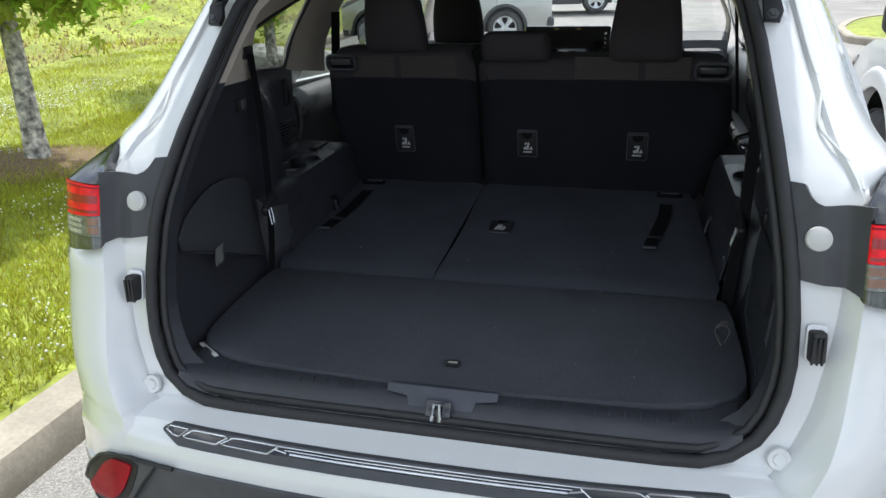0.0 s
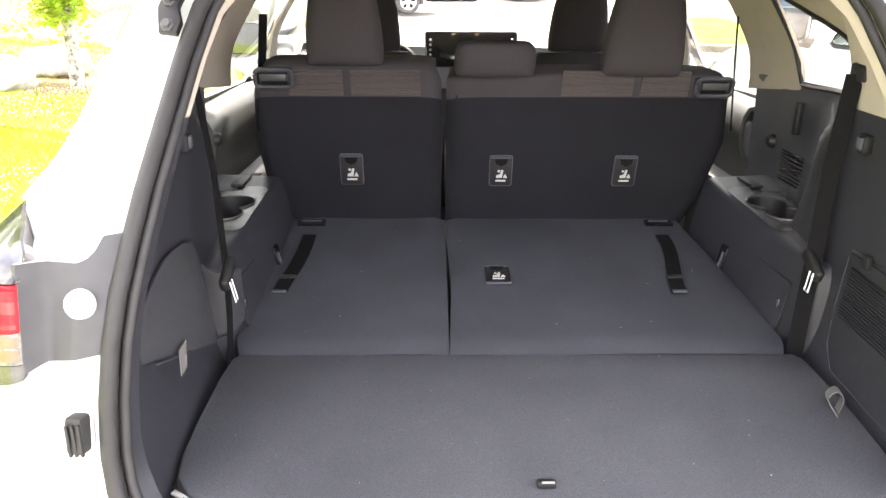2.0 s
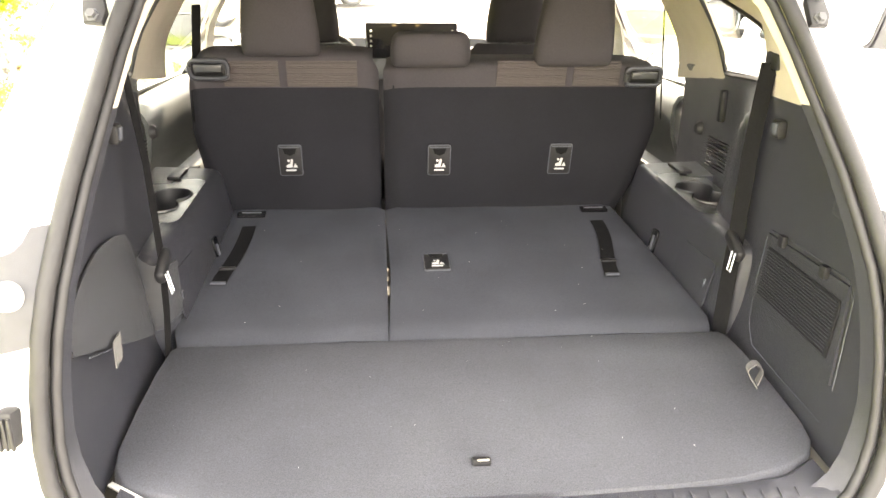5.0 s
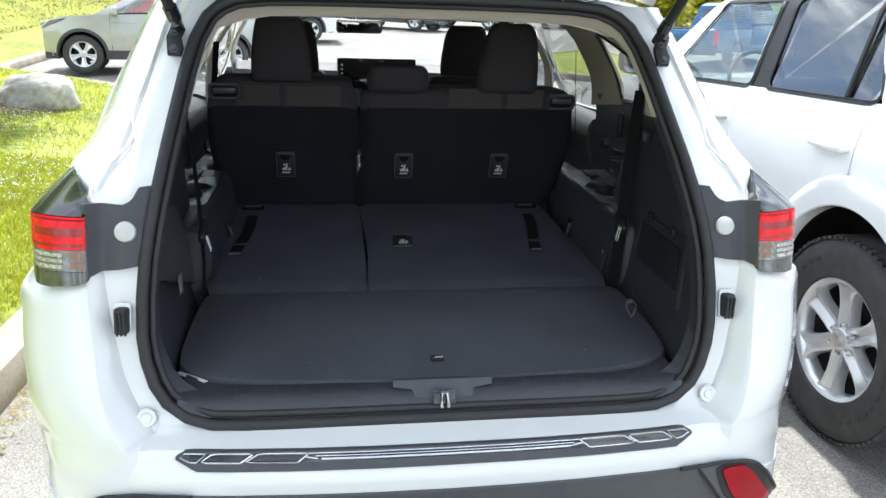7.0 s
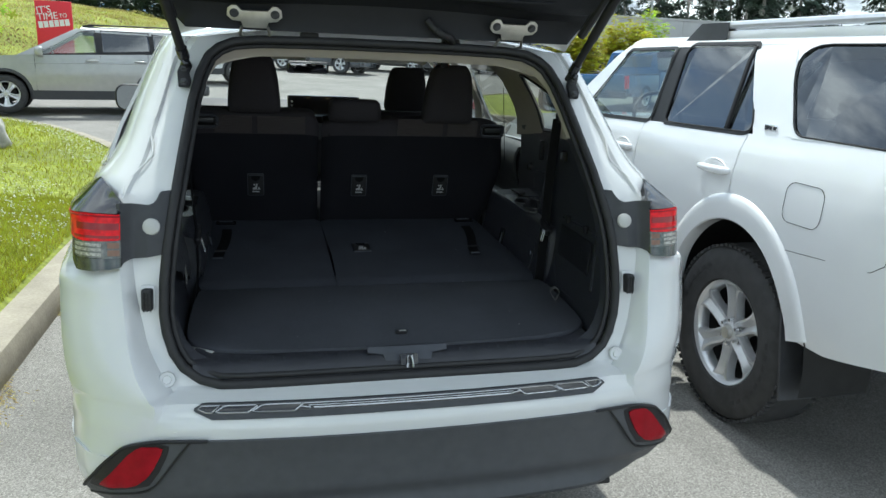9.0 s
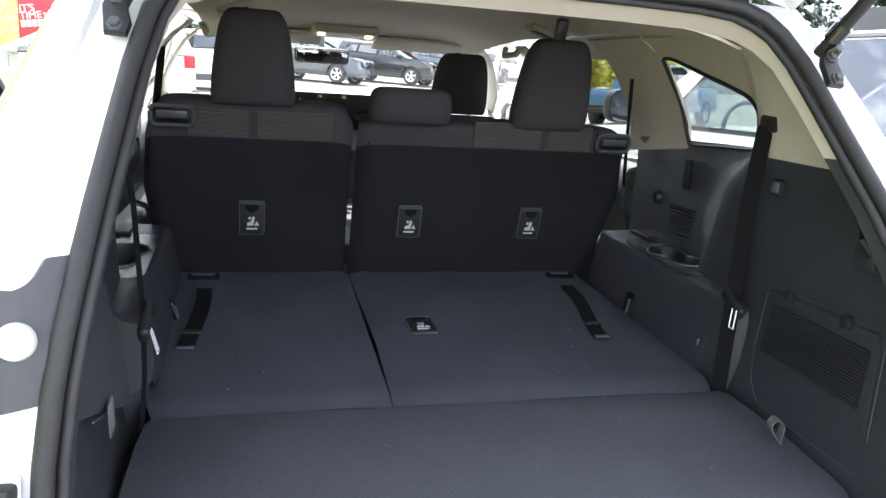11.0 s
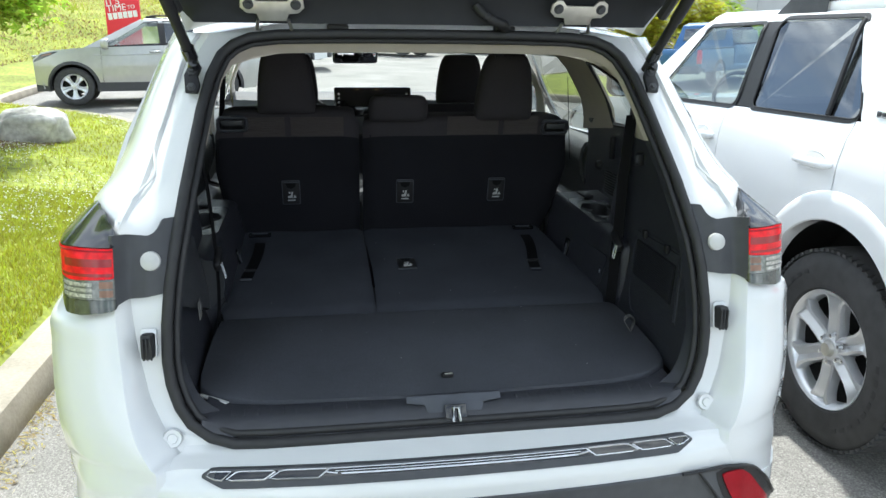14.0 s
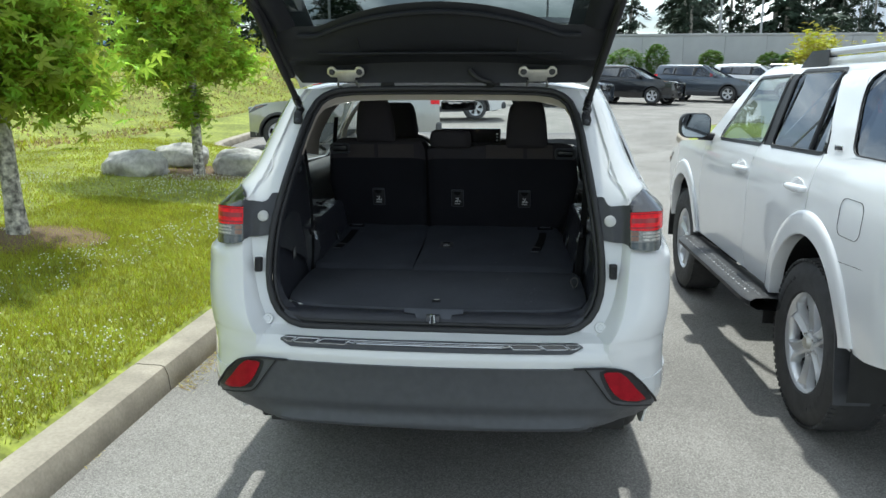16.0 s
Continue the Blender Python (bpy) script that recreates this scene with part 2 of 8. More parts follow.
M_ASPHALT = mat("worn_grey_asphalt", (0.262, 0.250, 0.234), 0.9, vary=0.34, scale=130, bump=0.8, bump_scale=190, stain=0.22, stain_scale=0.9, spec=0.3)
M_CONCRETE = mat("pale_kerb_concrete", (0.35, 0.31, 0.25), 0.85, vary=0.12, scale=60, bump=0.3, bump_scale=160, stain=0.22, stain_scale=4, piece=0.06)
M_SOIL = mat("lawn_soil_and_thatch", (0.245, 0.28, 0.046), 0.95, vary=0.45, scale=14, bump=0.8, bump_scale=60, stain=0.35, stain_scale=1.1)
M_BARK = mat("pale_flaking_bark", (0.50, 0.47, 0.42), 0.85, vary=0.45, scale=34, bump=0.7, bump_scale=90, stain=0.80, stain_scale=15)
M_DIRT = mat("bark_mulch", (0.16, 0.105, 0.06), 0.95, vary=0.4, scale=40, bump=0.9, bump_scale=80)
M_ROCK = mat("grey_granite_boulder", (0.47, 0.455, 0.43), 0.85, vary=0.25, scale=14, bump=0.8, bump_scale=30, stain=0.35, stain_scale=3)
M_GRASS = leaf_mat("grass_blades", (0.36, 0.375, 0.032), 0.42, 0.5)
M_DRY = leaf_mat("dry_grass", (0.52, 0.43, 0.17), 0.3, 0.4)
M_SCRUB = leaf_mat("brown_scrub", (0.33, 0.23, 0.12), 0.35, 0.15)
M_FLOWER = leaf_mat("white_clover", (0.75, 0.76, 0.66), 0.1, 0.2)
M_LEAF = leaf_mat("maple_leaves", (0.39, 0.52, 0.060), 0.40, 0.62)
M_LEAFY = leaf_mat("yellow_green_leaves", (0.46, 0.45, 0.035), 0.35, 0.5)
M_FIR = leaf_mat("fir_needles", (0.040, 0.068, 0.040), 0.35, 0.15)
M_HEDGE = leaf_mat("hedge_leaves", (0.11, 0.20, 0.025), 0.35, 0.4)
M_SILVER = mat("silver_metallic_paint", (0.43, 0.43, 0.42), 0.28, 0.45, vary=0.05, scale=8, coat=0.8)
M_DARKCAR = mat("black_metallic_paint", (0.022, 0.024, 0.028), 0.22, 0.4, vary=0.05, coat=0.8)
M_GREYCAR = mat("slate_metallic_paint", (0.10, 0.12, 0.15), 0.25, 0.5, vary=0.05, coat=0.8)
M_BLUECAR = mat("blue_metallic_paint", (0.03, 0.11, 0.27), 0.25, 0.5, vary=0.05, coat=0.8)
M_SIGNRED = mat("red_sign_panel", (0.62, 0.015, 0.030), 0.45, vary=0.04)
M_WALL = mat("grey_ribbed_wall_cladding", (0.40, 0.41, 0.41), 0.6, vary=0.05, scale=1.5, stain=0.1, stain_scale=0.3)
M_POLE = mat("galvanised_pole", (0.40, 0.41, 0.42), 0.5, 0.5, vary=0.08)
# forest colour pushed to blue, so the haze of distance is painted in
M_HILL = mat("hazed_forested_hill", (0.10, 0.16, 0.23), 1.0, vary=0.25, scale=0.02, spec=0.0)


def speckle(m, scale, amount):
    """Scattered pale and dark stone chips over a ground material."""
    n, l = m.node_tree.nodes, m.node_tree.links
    b = n["Principled BSDF"]
    src = b.inputs["Base Color"].links[0].from_socket
    co = n.new("ShaderNodeTexCoord")
    vo = n.new("ShaderNodeTexVoronoi")
    vo.inputs["Scale"].default_value = scale
    l.new(co.outputs["Object"], vo.inputs["Vector"])
    mr = n.new("ShaderNodeMapRange")
    mr.inputs["To Min"].default_value, mr.inputs["To Max"].default_value = 1 - amount, 1 + amount
    l.new(vo.outputs["Color"], mr.inputs["Value"])
    mx = n.new("ShaderNodeMix")
    mx.data_type, mx.blend_type = "RGBA", "MULTIPLY"
    mx.inputs[0].default_value = 1
    l.new(src, mx.inputs[6])
    l.new(mr.outputs[0], mx.inputs[7])
    l.new(mx.outputs[2], b.inputs["Base Color"])


speckle(M_ASPHALT, 95, 0.20)
speckle(M_ASPHALT, 190, 0.30)

# ---- building helpers ----
def thing(name, label, category, group="", kind=""):
    return tagged(new(name), label, category, group, kind)


def part(name, bm, material, parent=None, label="", smooth=True, angle=40, kind="", category="", group=""):
    """Links a bmesh as one mesh object under a thing or a part."""
    bmesh.ops.recalc_face_normals(bm, faces=bm.faces)
    me = bpy.data.meshes.new(name)
    bm.to_mesh(me)
    bm.free()
    me.materials.append(material)
    if smooth:
        me.polygons.foreach_set("use_smooth", [True] * len(me.polygons))
        me.set_sharp_from_angle(angle=radians(angle))
    ob = new(name, me)
    ob.parent = parent
    return tagged(ob, label, category, group, kind)


def bulk(name, verts, faces, material, parent=None, smooth=False):
    """One mesh from arrays of vertices (n x 3) and faces (m x k)."""
    me = bpy.data.meshes.new(name)
    verts, faces = np.asarray(verts, dtype=np.float32), np.asarray(faces, dtype=np.int32)
    k = faces.shape[1]
    me.vertices.add(len(verts))
    me.vertices.foreach_set("co", verts.ravel())
    me.loops.add(faces.size)
    me.loops.foreach_set("vertex_index", faces.ravel())
    me.polygons.add(len(faces))
    me.polygons.foreach_set("loop_start", np.arange(len(faces), dtype=np.int32) * k)
    me.update(calc_edges=True)
    me.materials.append(material)
    if smooth:
        me.polygons.foreach_set("use_smooth", [True] * len(me.polygons))
    ob = new(name, me)
    ob.parent = parent
    return ob


def grid(rows, close=False, bm=None):
    """A surface through rows of points, all of one length."""
    bm = bm or bmesh.new()
    vs = [[bm.verts.new(p) for p in r] for r in rows]
    for a, b in zip(vs, vs[1:]):
        n = len(a)
        for i in range(n if close else n - 1):
            j = (i + 1) % n
            q = []
            for v in (a[i], a[j], b[j], b[i]):
                if not q or all((v.co - w.co).length > 1e-7 for w in q):
                    q.append(v)
            if len(q) > 2:
                bm.faces.new(q)
    return bm


def thick(bm, d, center=(0, 2.3, 0.9), inside=False):
    """Gives a sheet a thickness d behind its seen face, which looks away from center (or, inside, towards it)."""
    bmesh.ops.recalc_face_normals(bm, faces=bm.faces)
    c = Vector(center)
    bm.normal_update()
    lean = sum((f.calc_center_median() - c).normalized().dot(f.normal) * f.calc_area() for f in bm.faces)
    if (lean < 0) != inside:
        bmesh.ops.reverse_faces(bm, faces=bm.faces[:])
        bm.normal_update()
    old = bm.verts[:]
    rim = [e for e in bm.edges if len(e.link_faces) == 1]
    faces = bm.faces[:]
    twin = {v: bm.verts.new(v.co - v.normal * d) for v in old}
    for f in faces:
        bm.faces.new([twin[v] for v in reversed(f.verts)])
    for e in rim:
        f = e.link_faces[0]
        v1, v2 = e.verts
        i = list(f.verts).index(v1)
        if f.verts[(i + 1) % len(f.verts)] != v2:
            v1, v2 = v2, v1
        bm.faces.new((v2, v1, twin[v1], twin[v2]))
    return bm


def box(sx, sy, sz, at=(0, 0, 0), bevel=0.0, seg=2, rot=(0, 0, 0), bm=None, m=None):
    bm2 = bmesh.new()
    bmesh.ops.create_cube(bm2, size=1)
    bmesh.ops.scale(bm2, vec=(sx, sy, sz), verts=bm2.verts)
    if bevel:
        bmesh.ops.bevel(bm2, geom=bm2.edges[:], offset=bevel, segments=seg, profile=0.5, affect="EDGES")
    bmesh.ops.transform(bm2, matrix=(m or pose(*at, *rot)), verts=bm2.verts)
    return merge(bm, bm2)


def merge(bm, bm2):
    if bm is None:
        return bm2
    base = {v: bm.verts.new(v.co) for v in bm2.verts}
    for f in bm2.faces:
        bm.faces.new([base[v] for v in f.verts])
    bm2.free()
    return bm


def tube(points, r, n=8, bm=None, cap=True, flat=1.0, up=(0, 0, 1)):
    """A round (or flattened) bar along points; r may be a list."""
    bm2 = bmesh.new()
    pts = [Vector(p) for p in points]
    rs = r if isinstance(r, (list, tuple)) else [r] * len(pts)
    rings = []
    for i, p in enumerate(pts):
        d = (pts[min(i + 1, len(pts) - 1)] - pts[max(i - 1, 0)]).normalized()
        u = Vector(up)
        if abs(d.dot(u)) > 0.95:
            u = Vector((1, 0, 0))
        a = d.cross(u).normalized()
        b = a.cross(d).normalized()
        rings.append([p + (a * math.cos(2 * math.pi * k / n) + b * math.sin(2 * math.pi * k / n) * flat) * rs[i] for k in range(n)])
    grid(rings, True, bm2)
    if cap:
        bm2.verts.ensure_lookup_table()
        bm2.faces.new([bm2.verts[k] for k in range(n)])
        bm2.faces.new([bm2.verts[len(bm2.verts) - 1 - k] for k in range(n)])
    return merge(bm, bm2)


def ribbon(points, width, side, d=0.0016, bm=None):
    """A flat strap along points; side is the direction of its width."""
    s = Vector(side).normalized() * width / 2
    bm2 = grid([[Vector(p) - s, Vector(p) + s] for p in points])
    thick(bm2, d, (0, 3.0, 1.0))
    return merge(bm, bm2)


def lathe(profile, n=24, m=None, bm=None):
    """profile: (radius, height) pairs round the z axis, placed by m."""
    bm2 = grid([[(r * math.cos(2 * math.pi * k / n), r * math.sin(2 * math.pi * k / n), h) for k in range(n)] for r, h in profile], True)
    bmesh.ops.remove_doubles(bm2, verts=bm2.verts, dist=1e-6)
    if m is not None:
        bmesh.ops.transform(bm2, matrix=m, verts=bm2.verts)
    return merge(bm, bm2)


def plate(outline, d, m, bevel=0.0, bm=None):
    """A flat plate: an outline in its own x, y, thickness d along z, placed by m."""
    bm2 = bmesh.new()
    f = bm2.faces.new([bm2.verts.new((x, y, 0)) for x, y in outline])
    r = bmesh.ops.extrude_face_region(bm2, geom=[f])
    top = [v for v in r["geom"] if isinstance(v, bmesh.types.BMVert)]
    bmesh.ops.translate(bm2, vec=(0, 0, d), verts=top)
    if bevel:
        edges = [e for e in bm2.edges if all(v in top for v in e.verts)]
        bmesh.ops.bevel(bm2, geom=edges, offset=bevel, segments=2, profile=0.5, affect="EDGES")
    bmesh.ops.transform(bm2, matrix=m, verts=bm2.verts)
    return merge(bm, bm2)


def rounded(w, h, r, n=4):
    """The outline of a rectangle with round corners, about its middle."""
    pts = []
    for cx, cy, a0 in ((w / 2 - r, h / 2 - r, 0), (-w / 2 + r, h / 2 - r, 90), (-w / 2 + r, -h / 2 + r, 180), (w / 2 - r, -h / 2 + r, 270)):
        for k in range(n + 1):
            a = radians(a0 + 90 * k / n)
            pts.append((cx + r * math.cos(a), cy + r * math.sin(a)))
    return pts


def basis(origin, ax, ay):
    """The pose whose x runs along ax, whose y lies towards ay, with z across both."""
    x = Vector(ax).normalized()
    z = x.cross(Vector(ay)).normalized()
    y = z.cross(x)
    return Matrix(((x.x, y.x, z.x, origin[0]), (x.y, y.y, z.y, origin[1]), (x.z, y.z, z.z, origin[2]), (0, 0, 0, 1)))


def patch(fn, s0, s1, ns, lo, hi, nt):
    """A sheet fn(s, t) with t from lo(s) to hi(s)."""
    rows = []
    for i in range(ns + 1):
        s = s0 + (s1 - s0) * i / ns
        a, b = lo(s), hi(s)
        rows.append([fn(s, a + (b - a) * k / nt) for k in range(nt + 1)])
    return grid(rows)


def quad(fn, a, b, c, d, ns=6, nt=6):
    """A sheet fn(s, t) over the four-sided field a, b, c, d of the (s, t) plane."""
    rows = []
    for i in range(ns + 1):
        u = i / ns
        p = (a[0] + (b[0] - a[0]) * u, a[1] + (b[1] - a[1]) * u)
        q = (d[0] + (c[0] - d[0]) * u, d[1] + (c[1] - d[1]) * u)
        rows.append([fn(p[0] + (q[0] - p[0]) * k / nt, p[1] + (q[1] - p[1]) * k / nt) for k in range(nt + 1)])
    return grid(rows)


def interp(x, xs, ys):
    return float(np.interp(x, xs, ys))


def smooth_line(pts, n):
    """n + 1 points along a Catmull-Rom line through pts."""
    pts = [Vector(p) for p in pts]
    seg = len(pts) - 1
    out = []
    for i in range(n + 1):
        f = min(i / n * seg, seg - 1e-6)
        k = int(f)
        f -= k
        a, b, c, d = pts[max(k - 1, 0)], pts[k], pts[k + 1], pts[min(k + 2, seg)]
        out.append(0.5 * ((2 * b) + (c - a) * f + (2 * a - 5 * b + 4 * c - d) * f * f + (3 * b - a - 3 * c + d) * f ** 3))
    return out


# ---- the ground ----
def ground_z(x, y):
    """The parking lot is level round the cars and climbs gently beyond them."""
    if y < 5.5:
        return 0.0
    if y < 9.1:
        return 0.038 * (y - 5.5) ** 2 / 7.2
    return 0.038 * (y - 7.3)


KERB = smooth_line([(-1.63, -9, 0), (-1.63, -4, 0), (-1.63, 0, 0), (-1.62, 4, 0), (-1.64, 7.6, 0), (-2.15, 9.5, 0), (-3.45, 11.7, 0), (-4.8, 12.9, 0), (-5.95, 13.7, 0), (-6.45, 14.7, 0), (-6.5, 17.5, 0), (-6.1, 21, 0), (-4.7, 25, 0), (-2.7, 29, 0), (-1.7, 34, 0), (-1.5, 45, 0)], 300)

KERB_X, KERB_Y = np.array([p.x for p in KERB]), np.array([p.y for p in KERB])


def kerb_x(y):
    """The kerb line's x at y, for the stretch where it runs away from the camera."""
    return float(np.interp(y, KERB_Y, KERB_X))


def lawn_z(x, y):
    d = max(0.0, kerb_x(y) - 0.2 - x)
    f = interp(y, [-8, 5, 9, 14], [1, 1, 0.85, 0.6])
    z = ground_z(x, y) + 0.15 + 0.10 * min(d, 2.8) * f + 0.02 * max(0, min(d, 9) - 2.8)
    # the bank beyond the lawn
    foot = interp(y, [-10, 0, 6, 13, 18, 22, 26, 29, 33, 37, 80], [-9.0, -9.0, -9.3, -10.0, -9.9, -9.0, -7.0, -4.6, -2.7, -2.2, -2.2])
    b = max(0.0, foot - x)
    z += interp(b, [0, 0.8, 2.2, 4.5, 9, 40], [0, 0.30, 1.05, 1.55, 1.75, 2.3]) * interp(y, [-20, 14, 22, 30, 36, 60], [1.0, 1.0, 0.9, 0.86, 1.0, 1.1])
    z += 0.05 * noise.noise(Vector((x * 0.9, y * 0.9, 0))) * min(1, d) + 0.25 * noise.noise(Vector((x * 0.35, y * 0.35, 3))) * min(1, b / 2)
    return z


def ground_sheet():
    xs = [-600, -300, -120, -60, -30] + [-16 + 1.0 * i for i in range(48)] + [40, 60, 120, 300, 600]
    ys = [-300, -100, -40, -20] + [-10 + 1.0 * i for i in range(62)] + [60, 80, 120, 200, 400, 900]
    zz = lambda x, y: ground_z(x, min(y, 60)) - (0.0 if x > -9 else 0.4)
    bm = grid([[(x, y, zz(x, y)) for y in ys] for x in xs])
    return part("ground", bm, M_ASPHALT, None, "worn grey asphalt of the parking lot, dry and gritty", kind="structure", category="ground")


ground_sheet()


def lawn_sheet():
    rows = []
    ds = [0.20, 0.28, 0.5, 0.8, 1.2, 1.7, 2.3, 3, 3.8, 4.6, 5.4, 6.2, 7, 7.6, 8.2, 9, 10, 11, 12, 13.5, 15, 17, 20, 25, 32, 42, 60, 90]
    for i in range(0, 301, 2):
        p = KERB[i]
        row = []
        for d in ds:
            x, y = p.x - d, p.y
            row.append((x, y, lawn_z(x, y) - (0.03 if d < 0.25 else 0)))
        rows.append(row)
    last = rows[-1]
    for k in (1, 2, 3):
        rows.append([(q[0] - k * 4, q[1] + k * 30, q[2] + 0.5 * k) for q in last])
    return part("lawn", grid(rows), M_SOIL, None, "mown lawn with clover, rising to a rough grassy bank", kind="structure", category="lawn")


lawn_sheet()


def kerb_run():
    root = thing("kerb", "pale concrete kerb along the lawn, with joints", "kerb", kind="structure")
    prof = [(0.02, -0.06), (0.0, 0.0), (0.012, 0.10), (0.03, 0.143), (0.055, 0.152), (0.19, 0.156), (0.21, 0.150), (0.215, 0.05), (0.215, -0.06)]
    # joints every three metres or so along the line
    step, run, marks = 3.02, 0.0, []
    for i in range(1, 301):
        run += (KERB[i] - KERB[i - 1]).length
        marks.append(run)
    total = run
    zero = interp(1.25, [KERB[i].y for i in range(1, 150)], marks[:149])
    first = zero % step
    edges = [first + step * k for k in range(int(total / step))]
    edges = [0.0] + edges + [total]
    xs = [0.0] + marks
    for a, b in zip(edges, edges[1:]):
        rows = []
        n = max(2, int((b - a) / 0.25))
        for k in range(n + 1):
            s = a + 0.006 + (b - a - 0.012) * k / n
            f = max(0, min(299.999, interp(s, xs, list(range(301)))))
            i = int(f)
            p = KERB[i].lerp(KERB[i + 1], f - i)
            t = (KERB[i + 1] - KERB[i]).normalized()
            nrm = Vector((-t.y, t.x, 0))
            z = ground_z(p.x, p.y)
            rows.append([(p.x + nrm.x * o, p.y + nrm.y * o, z + h) for o, h in prof])
        bm = grid(rows)
        for r in (0, -1):
            bm.verts.ensure_lookup_table()
            m = len(prof)
            idx = range(m) if r == 0 else range(len(bm.verts) - m, len(bm.verts))
            bm.faces.new([bm.verts[j] for j in idx])
        part("kerb_block", bm, M_CONCRETE, root, angle=35)


kerb_run()


def far_island():
    """The planted island on the far side of the aisle, with its own kerb."""
    root = thing("kerbed_island", "small grassed island with a rounded concrete kerb", "traffic island", kind="structure")
    line = [(5.4, 14.6), (4.45, 15.4), (4.4, 16.3), (4.6, 17.6), (5.3, 19.3), (6.2, 20.3), (7.3, 21.1), (7.95, 20.6), (8.0, 18.5), (8.0, 16.0), (7.0, 14.6)]
    pts = smooth_line([(x, y, 0) for x, y in line + [line[0]]], 80)
    rows, top = [], []
    for i, p in enumerate(pts):
        t = (pts[(i + 1) % 80] - pts[i - 1 if i else 79]).normalized()
        nr = Vector((t.y, -t.x, 0))
        z = ground_z(p.x, p.y)
        rows.append([(p.x + nr.x * o, p.y + nr.y * o, z + h) for o, h in ((0, -0.05), (0.01, 0.12), (0.04, 0.15), (0.18, 0.15), (0.2, 0.06))])
        top.append((p.x + nr.x * 0.19, p.y + nr.y * 0.19, z + 0.13))
    part("kerb_ring", grid(rows), M_CONCRETE, root)
    c = Vector((0, 0, 0))
    for q in top:
        c += Vector(q) / len(top)
    bm = grid([[Vector(q).lerp(c, f) + Vector((0, 0, 0.1 * f)) for q in top] for f in (0, 0.2, 0.5, 0.8, 0.97)])
    part("turf", bm, M_SOIL, root, "short green turf")
    return top


far_island()

# ---- the white SUV with its tailgate up ----
SUV = thing("suv", "white SUV with raised tailgate and empty black cargo bay", "car")
# outline of the cargo opening, half of it, from the bottom centre up
OPEN_X = [0.0, 0.15, 0.30, 0.42, 0.49, 0.54, 0.582, 0.606, 0.621, 0.627, 0.624, 0.615, 0.606, 0.596, 0.586, 0.573, 0.560, 0.541, 0.518, 0.490, 0.450, 0.38, 0.25, 0.12, 0.0]
OPEN_Z = [0.816, 0.816, 0.816, 0.817, 0.820, 0.834, 0.864, 0.900, 0.950, 1.000, 1.080, 1.160, 1.220, 1.285, 1.350, 1.435, 1.515, 1.590, 1.638, 1.663, 1.680, 1.688, 1.691, 1.692, 1.692]


def open_y(z):
    """How far forward the rear face of the body lies at a height."""
    return interp(z, [0.76, 0.80, 0.84, 0.9, 1.0, 1.1, 1.2, 1.28, 1.35, 1.5, 1.65, 1.70, 1.74], [0.01, 0.035, 0.058, 0.080, 0.103, 0.120, 0.142, 0.192, 0.243, 0.380, 0.500, 0.535, 0.56])


def opening(grow=0.0, back=0.0, bottom=None):
    """The whole closed outline, grown outwards, moved along y."""
    half = []
    n = len(OPEN_X)
    for i in range(n):
        a, b = max(i - 1, 0), min(i + 1, n - 1)
        tx, tz = OPEN_X[b] - OPEN_X[a], OPEN_Z[b] - OPEN_Z[a]
        ln = math.hypot(tx, tz) or 1
        nx, nz = tz / ln, -tx / ln
        g = grow
        if bottom is not None and nz < -0.1:
            g = grow + (bottom - grow) * min(1, -nz)
        half.append((OPEN_X[i] + nx * g, OPEN_Z[i] + nz * g))
    right = [(x, open_y(zz) + back, z) for (x, z), zz in zip(half, OPEN_Z)]
    left = [(-x, y, z) for x, y, z in right[-2:0:-1]]
    return right + left


# -- rear quarters: rows by height of (x, y) from the opening to the side
Q_Z = [0.795, 0.81, 0.83, 0.865, 0.92, 0.98, 1.04, 1.10, 1.15, 1.20, 1.25, 1.285, 1.32, 1.36, 1.42, 1.48, 1.54, 1.60, 1.65, 1.69]
Q_FLANGE_X = [0.600, 0.610, 0.625, 0.645, 0.668, 0.680, 0.690, 0.696, 0.698, 0.698, 0.696, 0.690, 0.672, 0.650, 0.632, 0.618, 0.606, 0.590, 0.570, 0.545]
Q_CREASE_X = [0.640, 0.652, 0.665, 0.684, 0.700, 0.709, 0.715, 0.719, 0.722, 0.724, 0.722, 0.715, 0.700, 0.680, 0.662, 0.648, 0.634, 0.616, 0.598, 0.575]
Q_CREASE_Y = [-0.030, -0.025, -0.016, 0.002, 0.030, 0.056, 0.076, 0.092, 0.104, 0.116, 0.150, 0.190, 0.222, 0.262, 0.318, 0.374, 0.428, 0.478, 0.518, 0.548]
Q_OUT_X = [0.79, 0.796, 0.802, 0.812, 0.822, 0.828, 0.83, 0.828, 0.829, 0.821, 0.805, 0.785, 0.764, 0.738, 0.714, 0.698, 0.682, 0.664, 0.648, 0.628]
Q_OUT_Y = [0.036, 0.040, 0.046, 0.056, 0.074, 0.094, 0.112, 0.128, 0.142, 0.160, 0.190, 0.226, 0.262, 0.300, 0.356, 0.412, 0.466, 0.520, 0.566, 0.600]
Q_SIDE_X = [0.879, 0.884, 0.889, 0.895, 0.899, 0.899, 0.897, 0.892, 0.894, 0.886, 0.866, 0.836, 0.808, 0.776, 0.746, 0.728, 0.708, 0.688, 0.668, 0.646]
Q_SIDE_Y = [0.200, 0.202, 0.206, 0.214, 0.226, 0.240, 0.254, 0.268, 0.282, 0.300, 0.330, 0.372, 0.418, 0.460, 0.520, 0.575, 0.630, 0.690, 0.740, 0.770]


def open_x(z):
    return interp(z, OPEN_Z[5:21], OPEN_X[5:21])


